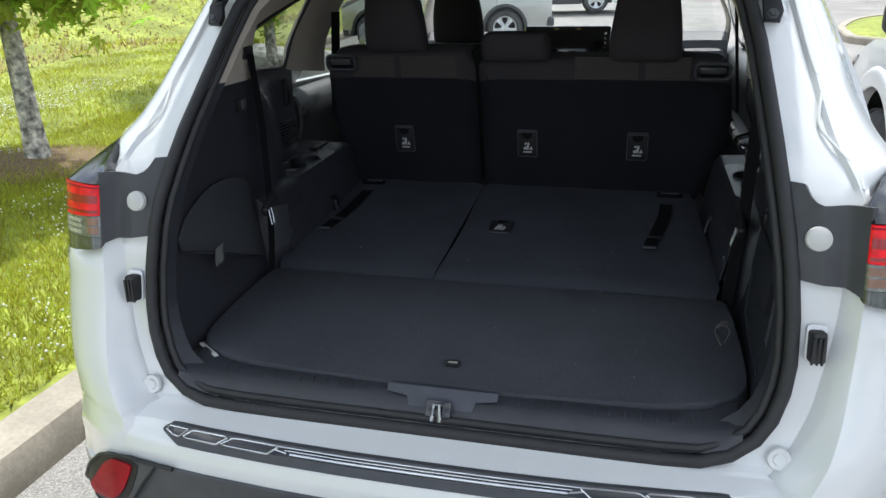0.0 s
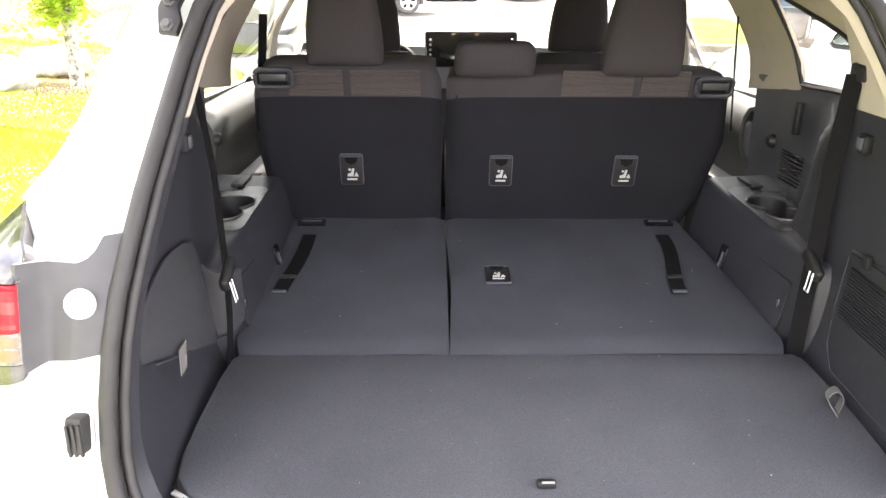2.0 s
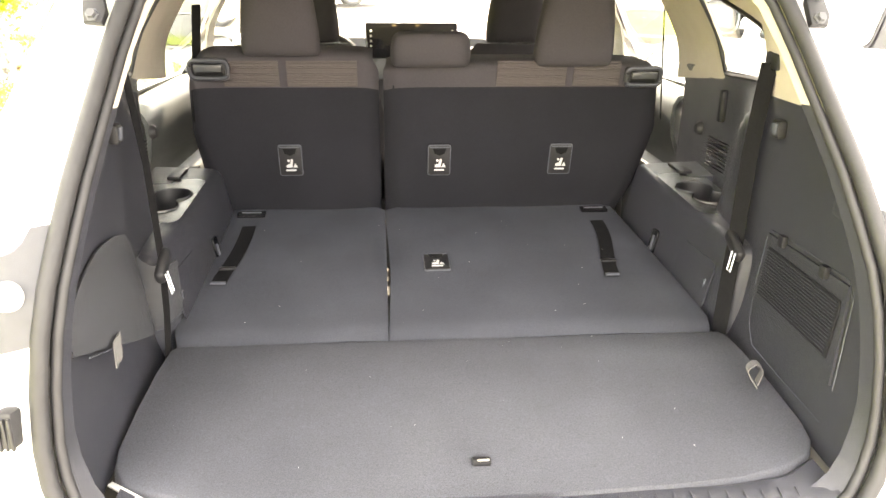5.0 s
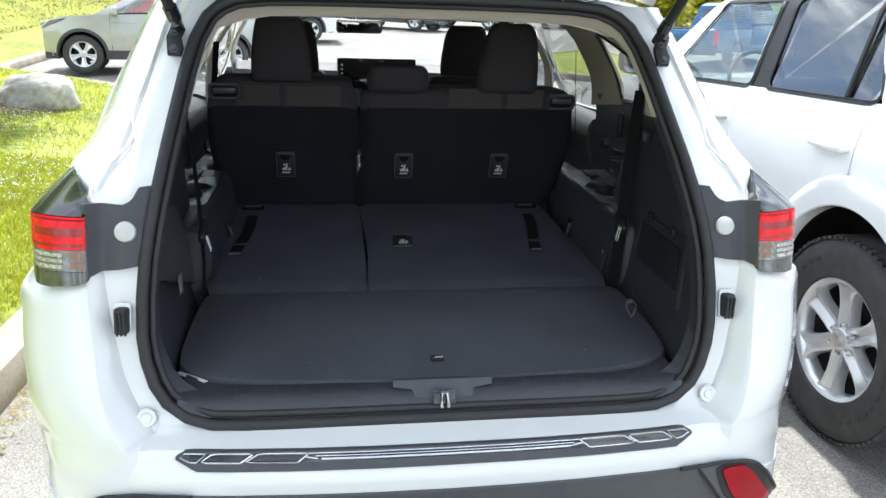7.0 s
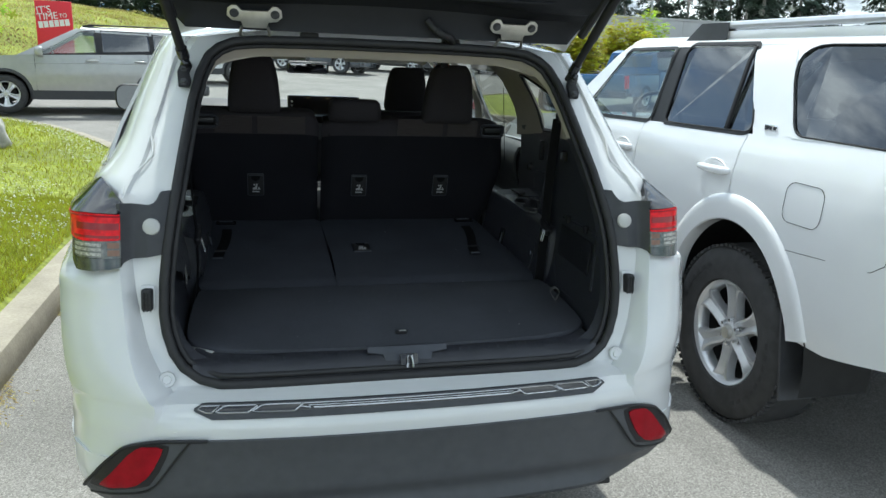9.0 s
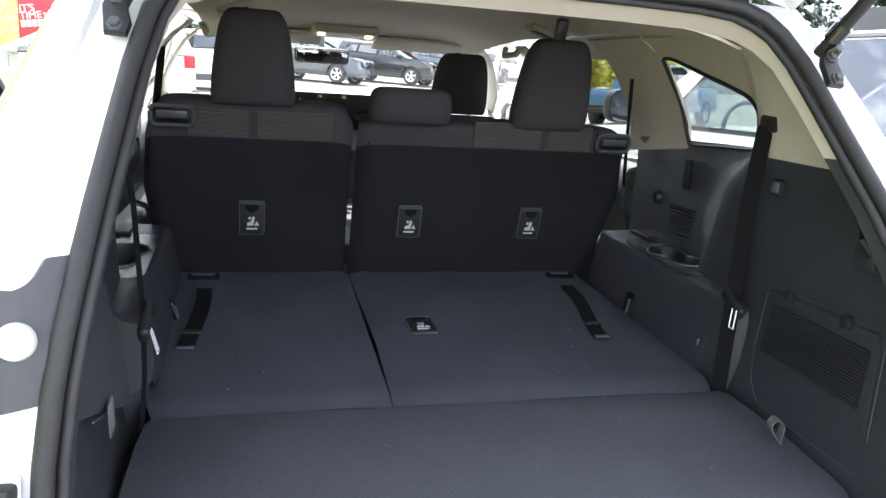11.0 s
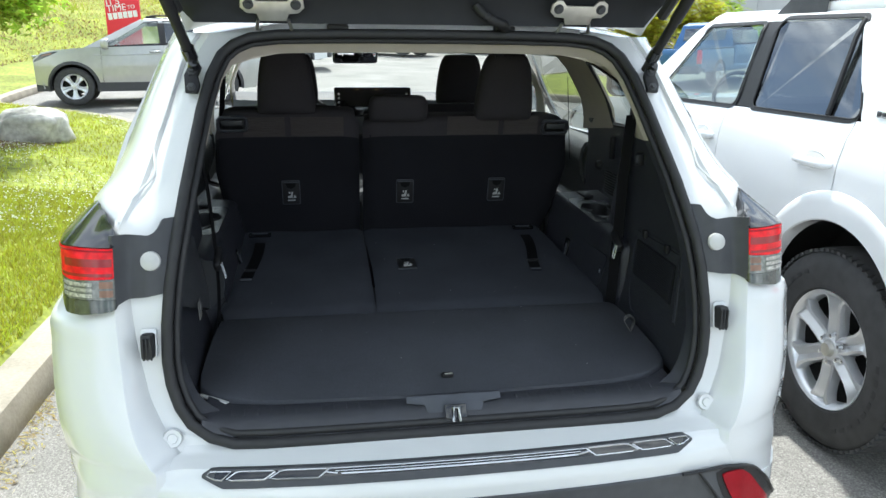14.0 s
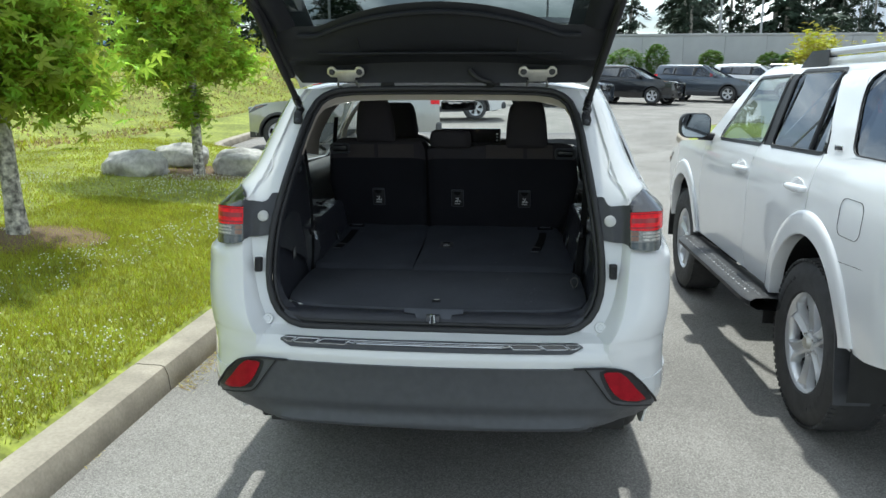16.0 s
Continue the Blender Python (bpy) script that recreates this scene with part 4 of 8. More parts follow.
def tail_lamp(side):
    pts = [(0.716, 0.108), (0.728, 0.100), (0.774, 0.108), (0.814, 0.129), (0.838, 0.166), (0.853, 0.220), (0.864, 0.30), (0.874, 0.42)]
    line = smooth_line([(a, b, 0) for a, b in pts], 24)

    def fn(s, z, out=0.0):
        # s from 0 at the inner edge, round the corner, to 1 on the flank
        p = line[max(0, min(24, int(round(s * 24))))]
        lean = max(0, z - 1.256) * interp(s, [0, 0.08, 0.30], [0.15, 0.35, 1.0])
        rnd = out - lean * 1.25
        d = Vector((p.x - 0.66, p.y - 0.42, 0)).normalized()
        return (side * (p.x + d.x * rnd), p.y + d.y * rnd + (z - 1.20) * 0.22 + lean, z)
    top = lambda s: interp(s, [0, 0.12, 0.30, 0.52, 0.75, 1], [1.272, 1.283, 1.302, 1.322, 1.316, 1.292])
    zone = lambda a, b, lo, hi, o, n=24, nt=6: thick(patch(lambda s, z: fn(s, z, o), a, b, n, lo, hi, nt), 0.006)
    low = lambda s: interp(s, [0, 0.06, 0.35, 0.52, 0.60, 1], [1.134, 1.128, 1.116, 1.116, 1.134, 1.19])
    body = part("tail_lamp", thick(patch(lambda s, z: fn(s, z, -0.003), 0, 1, 24, low, top, 18), 0.02), M_LAMPCAP, SUV, "wrap-round tail lamp with red and clear lenses")
    part("lamp_cap", zone(0.0, 1.0, lambda s: interp(s, [0, 0.4, 1], [1.256, 1.258, 1.244]), top, 0.003, 24, 8), M_LAMPCAP, body, "gloss black faceted cap over the lens")
    part("red_lens", zone(0.03, 0.98, lambda s: interp(s, [0, 0.4, 1], [1.194, 1.190, 1.205]), lambda s: interp(s, [0, 0.4, 1], [1.254, 1.257, 1.243]), 0.004), M_RED, body, "glossy bright red lens")
    for a, b, z0, z1 in ((0.10, 0.46, 1.218, 1.234), (0.07, 0.50, 1.198, 1.204)):
        part("light_bar", zone(a, b, lambda s: z0, lambda s: z1, 0.0048, 10, 2), M_REDDARK, body, "dark red light bar")
    part("red_rim", zone(0.04, 0.97, lambda s: interp(s, [0, 0.4, 1], [1.247, 1.250, 1.238]), lambda s: interp(s, [0, 0.4, 1], [1.2505, 1.2535, 1.241]), 0.0052, 24, 1), M_REFL, body)
    part("clear_lens", zone(0.04, 0.58, lambda s: 1.150, lambda s: interp(s, [0, 0.4, 1], [1.193, 1.189, 1.20]), 0.003, 14, 4), M_CLEAR, body, "clear reversing lens")
    part("lamp_base", zone(0.02, 0.60, lambda s: low(s) + 0.002, lambda s: 1.149, 0.003, 14, 3), M_SMOKE, body, "smoked lower strip of the lamp")
    for k in range(2):
        part("amber_lens", zone(0.10, 0.20, lambda s: 1.156 + 0.018 * k, lambda s: 1.170 + 0.018 * k, 0.0042, 3, 2), M_AMBER, body, "amber indicator lens")
    for k in range(7):
        for h in range(3):
            part("lens_rib", zone(0.23 + 0.040 * k, 0.23 + 0.040 * k + 0.026, lambda s: 1.155 + 0.0115 * h, lambda s: 1.1625 + 0.0115 * h, 0.0044, 2, 2), M_CLEARRIB, body)
    # dark cover from the opening to the lamp's inner edge, in one sweep
    rows = []
    for k in range(19):
        f = k / 18
        zt = interp(f, [0, 0.24, 0.29, 0.45, 0.80, 1], [1.300, 1.300, 1.277, 1.270, 1.276, 1.280])
        zb = interp(f, [0, 0.8, 1], [1.148, 1.140, 1.133])
        row = []
        for j in range(9):
            z = zb + (zt - zb) * j / 8
            x0 = open_x(z) + 0.006
            x = x0 + (0.7195 - x0) * f
            rest = 0.132 + (z - 1.20) * 0.22
            y = interp(f, [0, 0.4, 0.76, 0.86, 1], [open_y(z) - 0.006, (open_y(z) - 0.006) * 0.5 + rest * 0.5 - 0.010, rest, rest - 0.010, rest - 0.029])
            row.append((side * x, y, z))
        rows.append(row)
    cover = part("pillar_cover", thick(grid(rows), 0.012), M_TRIM, SUV, "dark grey plastic pillar cover", angle=60)
    part("button", lathe([(0, 0.012), (0.012, 0.011), (0.020, 0.007), (0.0215, 0.0)], 24, basis((side * 0.650, 0.135, 1.218), (1, 0, 0), (0, 0.30, 1)) ), M_GROMMET, cover, "round translucent white plug")
    # rubber buffer in its pocket and the round stop lower down
    part("buffer_pocket", plate(rounded(0.034, 0.066, 0.008), 0.004, basis((side * 0.664, 0.108, 1.040), (1, 0, 0), (0, 0.18, 1)), 0.0015), M_WHITE, SUV)
    part("buffer", box(0.026, 0.034, 0.056, (side * 0.664, 0.100, 1.038), 0.006, rot=(-8, 0, side * 8)), M_RUBBER, SUV, "black rubber door buffer")
    for k in range(3):
        part("buffer_rib", box(0.004, 0.006, 0.050, (side * (0.656 + 0.008 * k), 0.082, 1.036), 0.001), M_RUBBER, SUV)
    part("stop_pad", lathe([(0.0, 0.008), (0.010, 0.009), (0.0115, 0.005), (0.019, 0.006), (0.021, 0.0)], 24, basis((side * 0.622, 0.052, 0.838), (1, 0, 0), (0, 0.3, 1))), M_WHITE, SUV, "round white rubber stop pad")
    for bead in (PILLAR_A, PILLAR_B):
        part("pressed_bead", tube(smooth_line([(side * x, quarter_y(x, z) - 0.001, z) for x, z in bead], 40), 0.0030, 8), M_WHITE, SUV)


def quarter_y(x, z):
    g = lambda q: interp(z, Q_Z, q)
    return interp(x, [g(Q_FLANGE_X), g(Q_CREASE_X), g(Q_OUT_X), g(Q_SIDE_X)], [open_y(z) + 0.004, g(Q_CREASE_Y), g(Q_OUT_Y) - 0.004, g(Q_SIDE_Y)])


# pressed shapes in the rear pillar: a long slot and the scalloped edge under it
PILLAR_A = [(0.633, 1.618), (0.617, 1.614), (0.624, 1.584), (0.651, 1.478), (0.664, 1.458), (0.677, 1.464), (0.675, 1.490), (0.658, 1.562), (0.643, 1.606), (0.633, 1.618)]
PILLAR_B = [(0.668, 1.448), (0.657, 1.400), (0.657, 1.380), (0.669, 1.364), (0.706, 1.326), (0.718, 1.310), (0.722, 1.289)]
for s in (1, -1):
    tail_lamp(s)


def seal():
    for name, grow, back, r in (("weather_seal", 0.000, -0.006, 0.0125), ("seal_lip", -0.017, 0.010, 0.008)):
        pts = opening(grow, back)
        rings = []
        n = len(pts)
        c = Vector((0, 0.3, 1.25))
        for i, p in enumerate(pts):
            t = (Vector(pts[(i + 1) % n]) - Vector(pts[i - 1])).normalized()
            a = Vector((0, -1, 0))
            a = (a - t * a.dot(t)).normalized()
            b = t.cross(a).normalized()
            rings.append([Vector(p) + (a * math.cos(2 * math.pi * k / 10) + b * math.sin(2 * math.pi * k / 10)) * r for k in range(10)])
        rings.append(rings[0])
        part(name, grid(rings, True), M_RUBBER, SUV, "black rubber weather seal")


seal()

# -- cargo bay and cabin of the SUV
def in_x(y, z):
    """Half width of the cabin lining."""
    b = interp(z, [0.80, 0.88, 0.96, 1.10, 1.30, 1.42, 1.50, 1.58, 1.64, 1.67], [0.600, 0.612, 0.628, 0.640, 0.642, 0.634, 0.620, 0.590, 0.545, 0.48])
    # the lining steps out to the window beyond the wheel housing
    edge = y - interp(z, [1.10, 1.15, 1.33, 1.395, 1.44], [0.845, 0.825, 0.780, 0.70, 0.67])
    wide = interp(edge, [-0.05, 0.0, 0.04, 0.08, 0.20, 0.45], [0.0, 0.010, 0.052, 0.080, 0.102, 0.112])
    wide *= interp(z, [0.80, 0.95, 1.38, 1.44, 1.50, 1.60, 1.66], [0.6, 1, 1, 0.95, 0.75, 0.5, 0.3])
    return b + interp(y, [0.1, 0.35, 0.7, 1.4], [-0.022, -0.010, 0.004, 0.02]) + wide


def floor_z(y):
    return 0.865 + 0.09 * y


def cabin_lining():
    # garnish ring from the seal into the bay
    rows = []
    for g, b, bot in ((-0.014, 0.008, -0.012), (-0.018, 0.028, -0.026), (-0.022, 0.050, -0.040)):
        drop = 0.62 * (b - 0.008)
        rows.append([(x, y, z - drop * max(0, min(1, (z - 1.56) / 0.10))) for x, y, z in opening(g, b, bot)])
    n = len(rows[0])
    hi = [i for i in range(n) if rows[0][i][2] > 1.39]
    a, b = hi[0], hi[-1]
    part("header_garnish", thick(grid([r[a:b + 1] for r in rows]), 0.004, (0, 0.4, 1.25), True), M_BEIGE, SUV, "beige plastic round the top of the opening")
    part("opening_garnish", thick(grid([r[b:] + r[:a + 1] for r in rows]), 0.004, (0, 0.4, 1.25), True), M_TRIM2, SUV, "charcoal plastic round the cargo opening")
    for side in (1, -1):
        fn = lambda y, z: (side * in_x(y, z), y, z)
        start = lambda z: open_y(z) + 0.042
        rows = []
        for k in range(25):
            z = 0.86 + (1.41 - 0.86) * k / 24
            y0 = start(z)
            rows.append([fn(y0 + ((1.16 if side < 0 else 1.40) - y0) * i / 72, z - 0.05 * max(0, i / 72 - 0.45)) for i in range(73)])
        wall = part("side_lining", thick(grid(rows), 0.006, (0, 0.8, 1.25), True), M_TRIM2, SUV, "charcoal moulded side lining of the cargo bay", angle=70)
        q = lambda a, b, c, d, name, m=M_BEIGE, ns=8, nt=8: part(name, thick(quad(fn, a, b, c, d, ns, nt), 0.008, (0, 1.2, 1.3), True), m, SUV, "beige plastic pillar lining")
        zs = [1.405 + 0.245 * k / 10 for k in range(11)]
        lo = lambda y: 1.405 if y < 0.672 else interp(y, [0.672, 0.689, 0.721, 0.775, 0.924, 1.036, 1.12], [1.432, 1.465, 1.498, 1.530, 1.570, 1.606, 1.612])
        hi = lambda y: max(lo(y) + 0.001, interp(y, [start(z) for z in zs], zs))
        part("rear_pillar_lining", thick(patch(fn, start(1.405), 1.125, 70, lo, hi, 8), 0.008, (0, 1.2, 1.3), True), M_BEIGE, SUV, "beige plastic pillar lining")
        q((1.108, 1.374), (1.46, 1.332), (1.43, 1.652), (1.100, 1.652), "centre_pillar_lining")
        q((0.672, 1.396), (1.122, 1.366), (1.112, 1.388), (0.690, 1.416), "window_ledge", M_TRIM2, 16)
        # rounded frame of the quarter window
        pts = [fn(y, z) for y, z in ((0.700, 1.416), (0.80, 1.405), (0.952, 1.396), (1.085, 1.388), (1.110, 1.400), (1.111, 1.487), (1.104, 1.585), (1.090, 1.603), (1.036, 1.603), (0.924, 1.567), (0.775, 1.528), (0.721, 1.496), (0.690, 1.463), (0.682, 1.440), (0.700, 1.416))]
        part("window_seal", tube(smooth_line(pts, 80), 0.006, 6), M_BLACK, SUV)
        q((2.02, 1.25), (2.16, 1.24), (2.12, 1.645), (2.02, 1.645), "door_pillar_lining")
        q((3.05, 1.22), (3.30, 1.20), (2.64, 1.645), (2.55, 1.645), "front_pillar_lining")
        # door linings ahead
        for a, b in ((1.22 if side < 0 else 1.46, 1.95), (2.05, 3.1)):
            # upper pad, hollow and arm rest in one curved panel
            sect = ((0.800, 0.45), (0.800, 0.78), (0.792, 0.93), (0.752, 0.975), (0.742, 1.000), (0.750, 1.020), (0.796, 1.035), (0.802, 1.07), (0.786, 1.11), (0.770, 1.15), (0.764, 1.20), (0.768, 1.245), (0.782, 1.272), (0.83, 1.286), (0.885, 1.272))
            rows = [[(side * (x + 0.006 * math.sin(6 * (y - a))), y, z) for x, z in sect] for y in (a + (b - a) * k / 12 for k in range(13))]
            d = part("door_lining", thick(grid(rows), 0.012, (0, 2, 0.9), True), M_DOOR, SUV, "grey moulded door panel with an arm rest", angle=60)
            part("door_pull", box(0.016, 0.16, 0.030, (side * 0.756, a + 0.20, 1.012), 0.007), M_BLACK, d)
            part("switch_plate", box(0.040, 0.10, 0.006, (side * 0.762, a + 0.36, 1.024), 0.002), M_BLACKGLOSS, d)
        # arm-rest box over the wheel housing, rounded at its rear end
        rows = []
        ys = [0.592, 0.596, 0.602, 0.611, 0.623, 0.640, 0.665, 0.70, 0.75, 0.80, 0.84, 0.86, 0.92, 1.00, 1.06, 1.09, 1.13, 1.18, 1.235]
        for y in ys:
            top = interp(y, [0.592, 0.596, 0.602, 0.611, 0.623, 0.665, 0.80, 1.0, 1.235], [1.050, 1.062, 1.073, 1.082, 1.087, 1.092, 1.098, 1.106, 1.115])
            xi = interp(y, [0.592, 0.596, 0.602, 0.611, 0.623, 0.640, 0.665, 0.70, 0.80, 1.235], [0.640, 0.626, 0.614, 0.602, 0.593, 0.585, 0.578, 0.572, 0.563, 0.557])
            well = 0.085 if 0.85 < y < 1.08 else 0.0
            wide = interp(y, [0.60, 0.80, 0.86, 1.0], [0.668, 0.672, 0.725, 0.768])
            lean = interp(y, [0.592, 0.623, 0.70], [0.0, 0.012, 0.030])
            sect = ((xi + 0.010, 0.84), (xi + 0.002, 0.93), (xi + 0.5 * lean, 1.00), (xi + lean, top - 0.034), (xi + lean + 0.004, top - 0.018), (xi + lean + 0.011, top - 0.006), (xi + lean + 0.024, top), (xi + lean + 0.026, top - well), (wide, top + 0.006 - well))
            rows.append([(side * min(x, wide), y, z) for x, z in sect])
        bx = part("armrest_box", grid(rows), M_TRIM2, SUV, "charcoal arm-rest box with two joined cup holders", angle=60)
        tray_z = lambda y: interp(y, [0.80, 1.0, 1.235], [1.101, 1.109, 1.118])
        cups = ((0.912, 0.676, 0.046), (0.992, 0.664, 0.046))
        eight = []
        for c, (cy, cx, r) in enumerate(cups):
            oy, ox, orad = cups[1 - c]
            ring = [(cx + r * math.cos(2 * math.pi * k / 48), cy + r * math.sin(2 * math.pi * k / 48)) for k in range(48)]
            keep = [(x, y) for x, y in ring if math.hypot(x - ox, y - oy) > orad + 0.004]
            ang = lambda q: math.atan2(q[1] - cy, q[0] - cx)
            base = math.atan2(oy - cy, ox - cx)
            keep.sort(key=lambda q: (ang(q) - base) % (2 * math.pi))
            eight += keep
        mx, my = 0.670, 0.952
        inset = lambda q, f: (mx + (q[0] - mx) * f, my + (q[1] - my) * f)
        well_rows = []
        for f, h in ((1.07, 0.001), (1.06, 0.0035), (1.03, 0.0045), (1.0, 0.002), (0.985, -0.012), (0.90, -0.070), (0.5, -0.072), (0.02, -0.072)):
            well_rows.append([(side * x, y, tray_z(y) + h) for x, y in (inset(q, f) for q in eight)])
        part("cup_rim", grid(well_rows[:4], True), M_TRAY, bx, "raised satin rim of the cup holders")
        part("cup_holder", grid(well_rows[3:], True), M_BLACK, bx, "two joined black cup wells")
        bm = bmesh.new()
        loops = [[(x + 0.669, y + 0.965) for x, y in rounded(0.128, 0.33, 0.030)], [inset(q, 1.04) for q in eight]]
        edges = []
        for lp in loops:
            vs = [bm.verts.new((side * x, y, tray_z(y))) for x, y in lp]
            edges += [bm.edges.new((vs[k], vs[(k + 1) % len(vs)])) for k in range(len(vs))]
        bmesh.ops.triangle_fill(bm, use_beauty=True, edges=edges)
        part("tray", bm, M_TRAY, bx, "satin tray round the cup holders", smooth=False)
        part("belt_slot", box(0.034, 0.10, 0.010, (side * 0.690, 1.165, tray_z(1.165) + 0.004), 0.004), M_BLACK, bx)
        m = basis((side * 0.566, 0.978, 0.965), (0, 1, 0), (side * 0.20, 0, 1))
        off = 0.0 if side < 0 else -0.006
        part("anchor_bezel", plate(rounded(0.036, 0.075, 0.008), 0.006, m @ pose(0, 0, off)), M_BLACKGLOSS, bx)
        part("anchor_bar", plate([(-0.008, -0.022), (0.008, -0.022), (0.008, -0.012), (-0.002, -0.012), (-0.002, 0.022), (-0.008, 0.022)], 0.004, m @ pose(0, 0, 0.006 if side < 0 else -0.010)), M_BEZEL, bx, "dark steel anchor bar")
        m = basis((side * 0.577, 0.745, 0.975), (0.045 * -side, 1, 0), (side * 0.20, 0, 1))
        part("hatch", plate(rounded(0.17, 0.11, 0.012), 0.003, m @ pose(0, 0, 0 if side < 0 else -0.003)), M_TRIM2, bx)
        part("hatch_latch", box(0.006, 0.010, 0.022, (side * 0.578, 0.682, 0.975), 0.002), M_BEZEL, bx)
        # shoulder belt
        xb = in_x(0.66, 1.47)
        back = 0.045 if side < 0 else 0.0
        top, mid, low = (side * (xb - 0.016), 0.620, 1.470), (side * (0.600 - 0.5 * back), 0.612 - back, 1.10), (side * 0.582, 0.590 - back, 0.895)
        belt_ob = part("seat_belt", ribbon([top, (side * (0.606 - 0.3 * back), 0.620 - 0.5 * back, 1.29), mid, (side * (0.590 - 0.3 * back), 0.600 - back, 1.0), low], 0.026 if side < 0 else 0.032, (0.15 * side, -1.0, 0.0) if side < 0 else (0.70 * side, -0.60, 0.0)), M_WEB, SUV, "black seat belt hanging against the lining")
        part("belt_guide", box(0.018, 0.054, 0.034, (side * (xb - 0.006), 0.620, 1.474), 0.007), M_BLACK, belt_ob)
        tg = (side * (0.594 - 0.5 * back), 0.600 - back, 1.096)
        part("belt_tongue", box(0.020, 0.078, 0.030, tg, 0.009, 3, rot=(28, 0, 0)), M_BLACK, belt_ob, "black plastic belt tongue")
        a, b = (tg[0] - side * 0.010, tg[1] - 0.020, tg[2] - 0.008), (tg[0] - side * 0.022, tg[1] - 0.032, tg[2] - 0.044)
        for off in (-0.007, 0.007):
            part("tongue_plate", tube([(a[0], a[1] + off, a[2]), (b[0], b[1] + off, b[2])], 0.0018, 6), M_LINE, belt_ob, "steel tongue")
        part("tongue_bar", tube([(b[0], b[1] - 0.008, b[2]), (b[0], b[1] + 0.008, b[2])], 0.0018, 6), M_LINE, belt_ob)
        # shopping hook, tool clips, knob and grip on the lining
        part("coat_hook", box(0.022, 0.034, 0.036, (side * (in_x(0.56, 1.35) - 0.008), 0.565, 1.350), 0.007), M_BLACK, wall)
        part("hook_face", box(0.006, 0.020, 0.024, (side * (in_x(0.56, 1.35) - 0.020), 0.560, 1.352), 0.003), M_BEZEL, wall)
        part("grip", box(0.018, 0.024, 0.085, (side * (in_x(1.085, 1.306) - 0.008), 1.085, 1.306), 0.006), M_BLACK, wall)
        part("knob", lathe([(0, 0.018), (0.012, 0.017), (0.018, 0.01), (0.020, 0)], 16, basis((side * in_x(1.235, 1.218), 1.235, 1.218), (0, 1, 0), (0, 0, -side))), M_BLACK, wall)
        part("tool_clip", tube([(side * (in_x(0.32, 1.3) - 0.006), 0.325, 1.315), (side * (in_x(0.32, 1.3) - 0.020), 0.310, 1.300), (side * (in_x(0.32, 1.3) - 0.010), 0.300, 1.275)], 0.009, 8), M_BLACK, wall)
        part("clip_base", box(0.012, 0.050, 0.075, (side * (in_x(0.30, 1.29) - 0.004), 0.312, 1.285), 0.005), M_TRIM2, wall)
        # speaker slots low on the lining
        for k in range(9):
            part("vent_slot", box(0.004, 0.125, 0.004, (side * (in_x(1.085, 1.18) - 0.003), 1.085, 1.138 + 0.0095 * k), 0.001), M_BLACKGLOSS, wall)
    # right-hand service panel with louvres
    side = 1
    fn = lambda y, z, o=0.0: (in_x(y, z) - o, y, z)
    o1 = lambda y, z: fn(y, z, 0.006)
    pan = part("service_panel", thick(quad(o1, (0.232, 0.975), (0.552, 1.000), (0.545, 1.142), (0.250, 1.150), 10, 6), 0.005, (0, 0.5, 1.1), True), M_TRIM2, SUV, "charcoal service panel with rows of louvres")
    part("louvre_backing", thick(quad(lambda y, z: fn(y, z, 0.0105), (0.255, 1.014), (0.528, 1.018), (0.524, 1.120), (0.258, 1.120), 8, 4), 0.002, (0, 0.5, 1.1), True), M_BLACK, pan)
    for k in range(17):
        z = 1.020 + 0.0060 * k
        pts = [fn(y, z, 0.0135) for y in (0.260, 0.33, 0.40, 0.47, 0.522)]
        part("louvre", tube(pts, 0.0016, 5), M_TRIM2, pan)
    for y in (0.322, 0.478):
        part("panel_clip", box(0.012, 0.020, 0.024, (in_x(y, 1.15) - 0.010, y, 1.148), 0.003), M_BLACK, pan)
    part("panel_seam", tube([fn(y, z, 0.003) for y, z in ((0.222, 0.908), (0.36, 0.908), (0.50, 0.912), (0.540, 0.945), (0.556, 1.01), (0.552, 1.13), (0.54, 1.150), (0.40, 1.156), (0.255, 1.158), (0.235, 1.13), (0.222, 0.97))], 0.0011, 5), M_BEZEL, pan)
    # smooth side bin on the left, running into the arm-rest box through a valley
    rows = []
    plan_y = [0.205, 0.24, 0.28, 0.33, 0.38, 0.43, 0.48, 0.515, 0.54, 0.555, 0.570, 0.580, 0.588, 0.595, 0.602, 0.611, 0.623, 0.640, 0.665]
    for k in range(15):
        f = k / 14
        row = []
        for y in plan_y:
            zb = interp(y, [0.2, 0.30, 0.40, 0.50, 0.57, 0.60, 0.67], [1.088, 1.052, 1.012, 0.972, 0.944, 0.942, 0.950])
            zt = interp(y, [0.2, 0.24, 0.30, 0.38, 0.46, 0.54, 0.58, 0.60, 0.623, 0.67], [1.105, 1.145, 1.175, 1.190, 1.188, 1.165, 1.130, 1.078, 1.066, 1.064])
            z = zb + (zt - zb) * f
            swell = interp(y, [0.205, 0.30, 0.42, 0.50, 0.54, 0.57, 0.60], [0.006, 0.018, 0.030, 0.030, 0.020, 0.006, 0.0])
            wall_x = in_x(y, z) - 0.006 - swell * math.sin(math.pi * min(1, 0.35 + 0.60 * f))
            box_x = interp(y, [0.580, 0.588, 0.595, 0.602, 0.611, 0.623, 0.640, 0.665], [0.650, 0.640, 0.626, 0.612, 0.600, 0.590, 0.582, 0.575]) if y > 0.575 else 9.0
            row.append((-min(wall_x, box_x), y, z))
        rows.append(row)
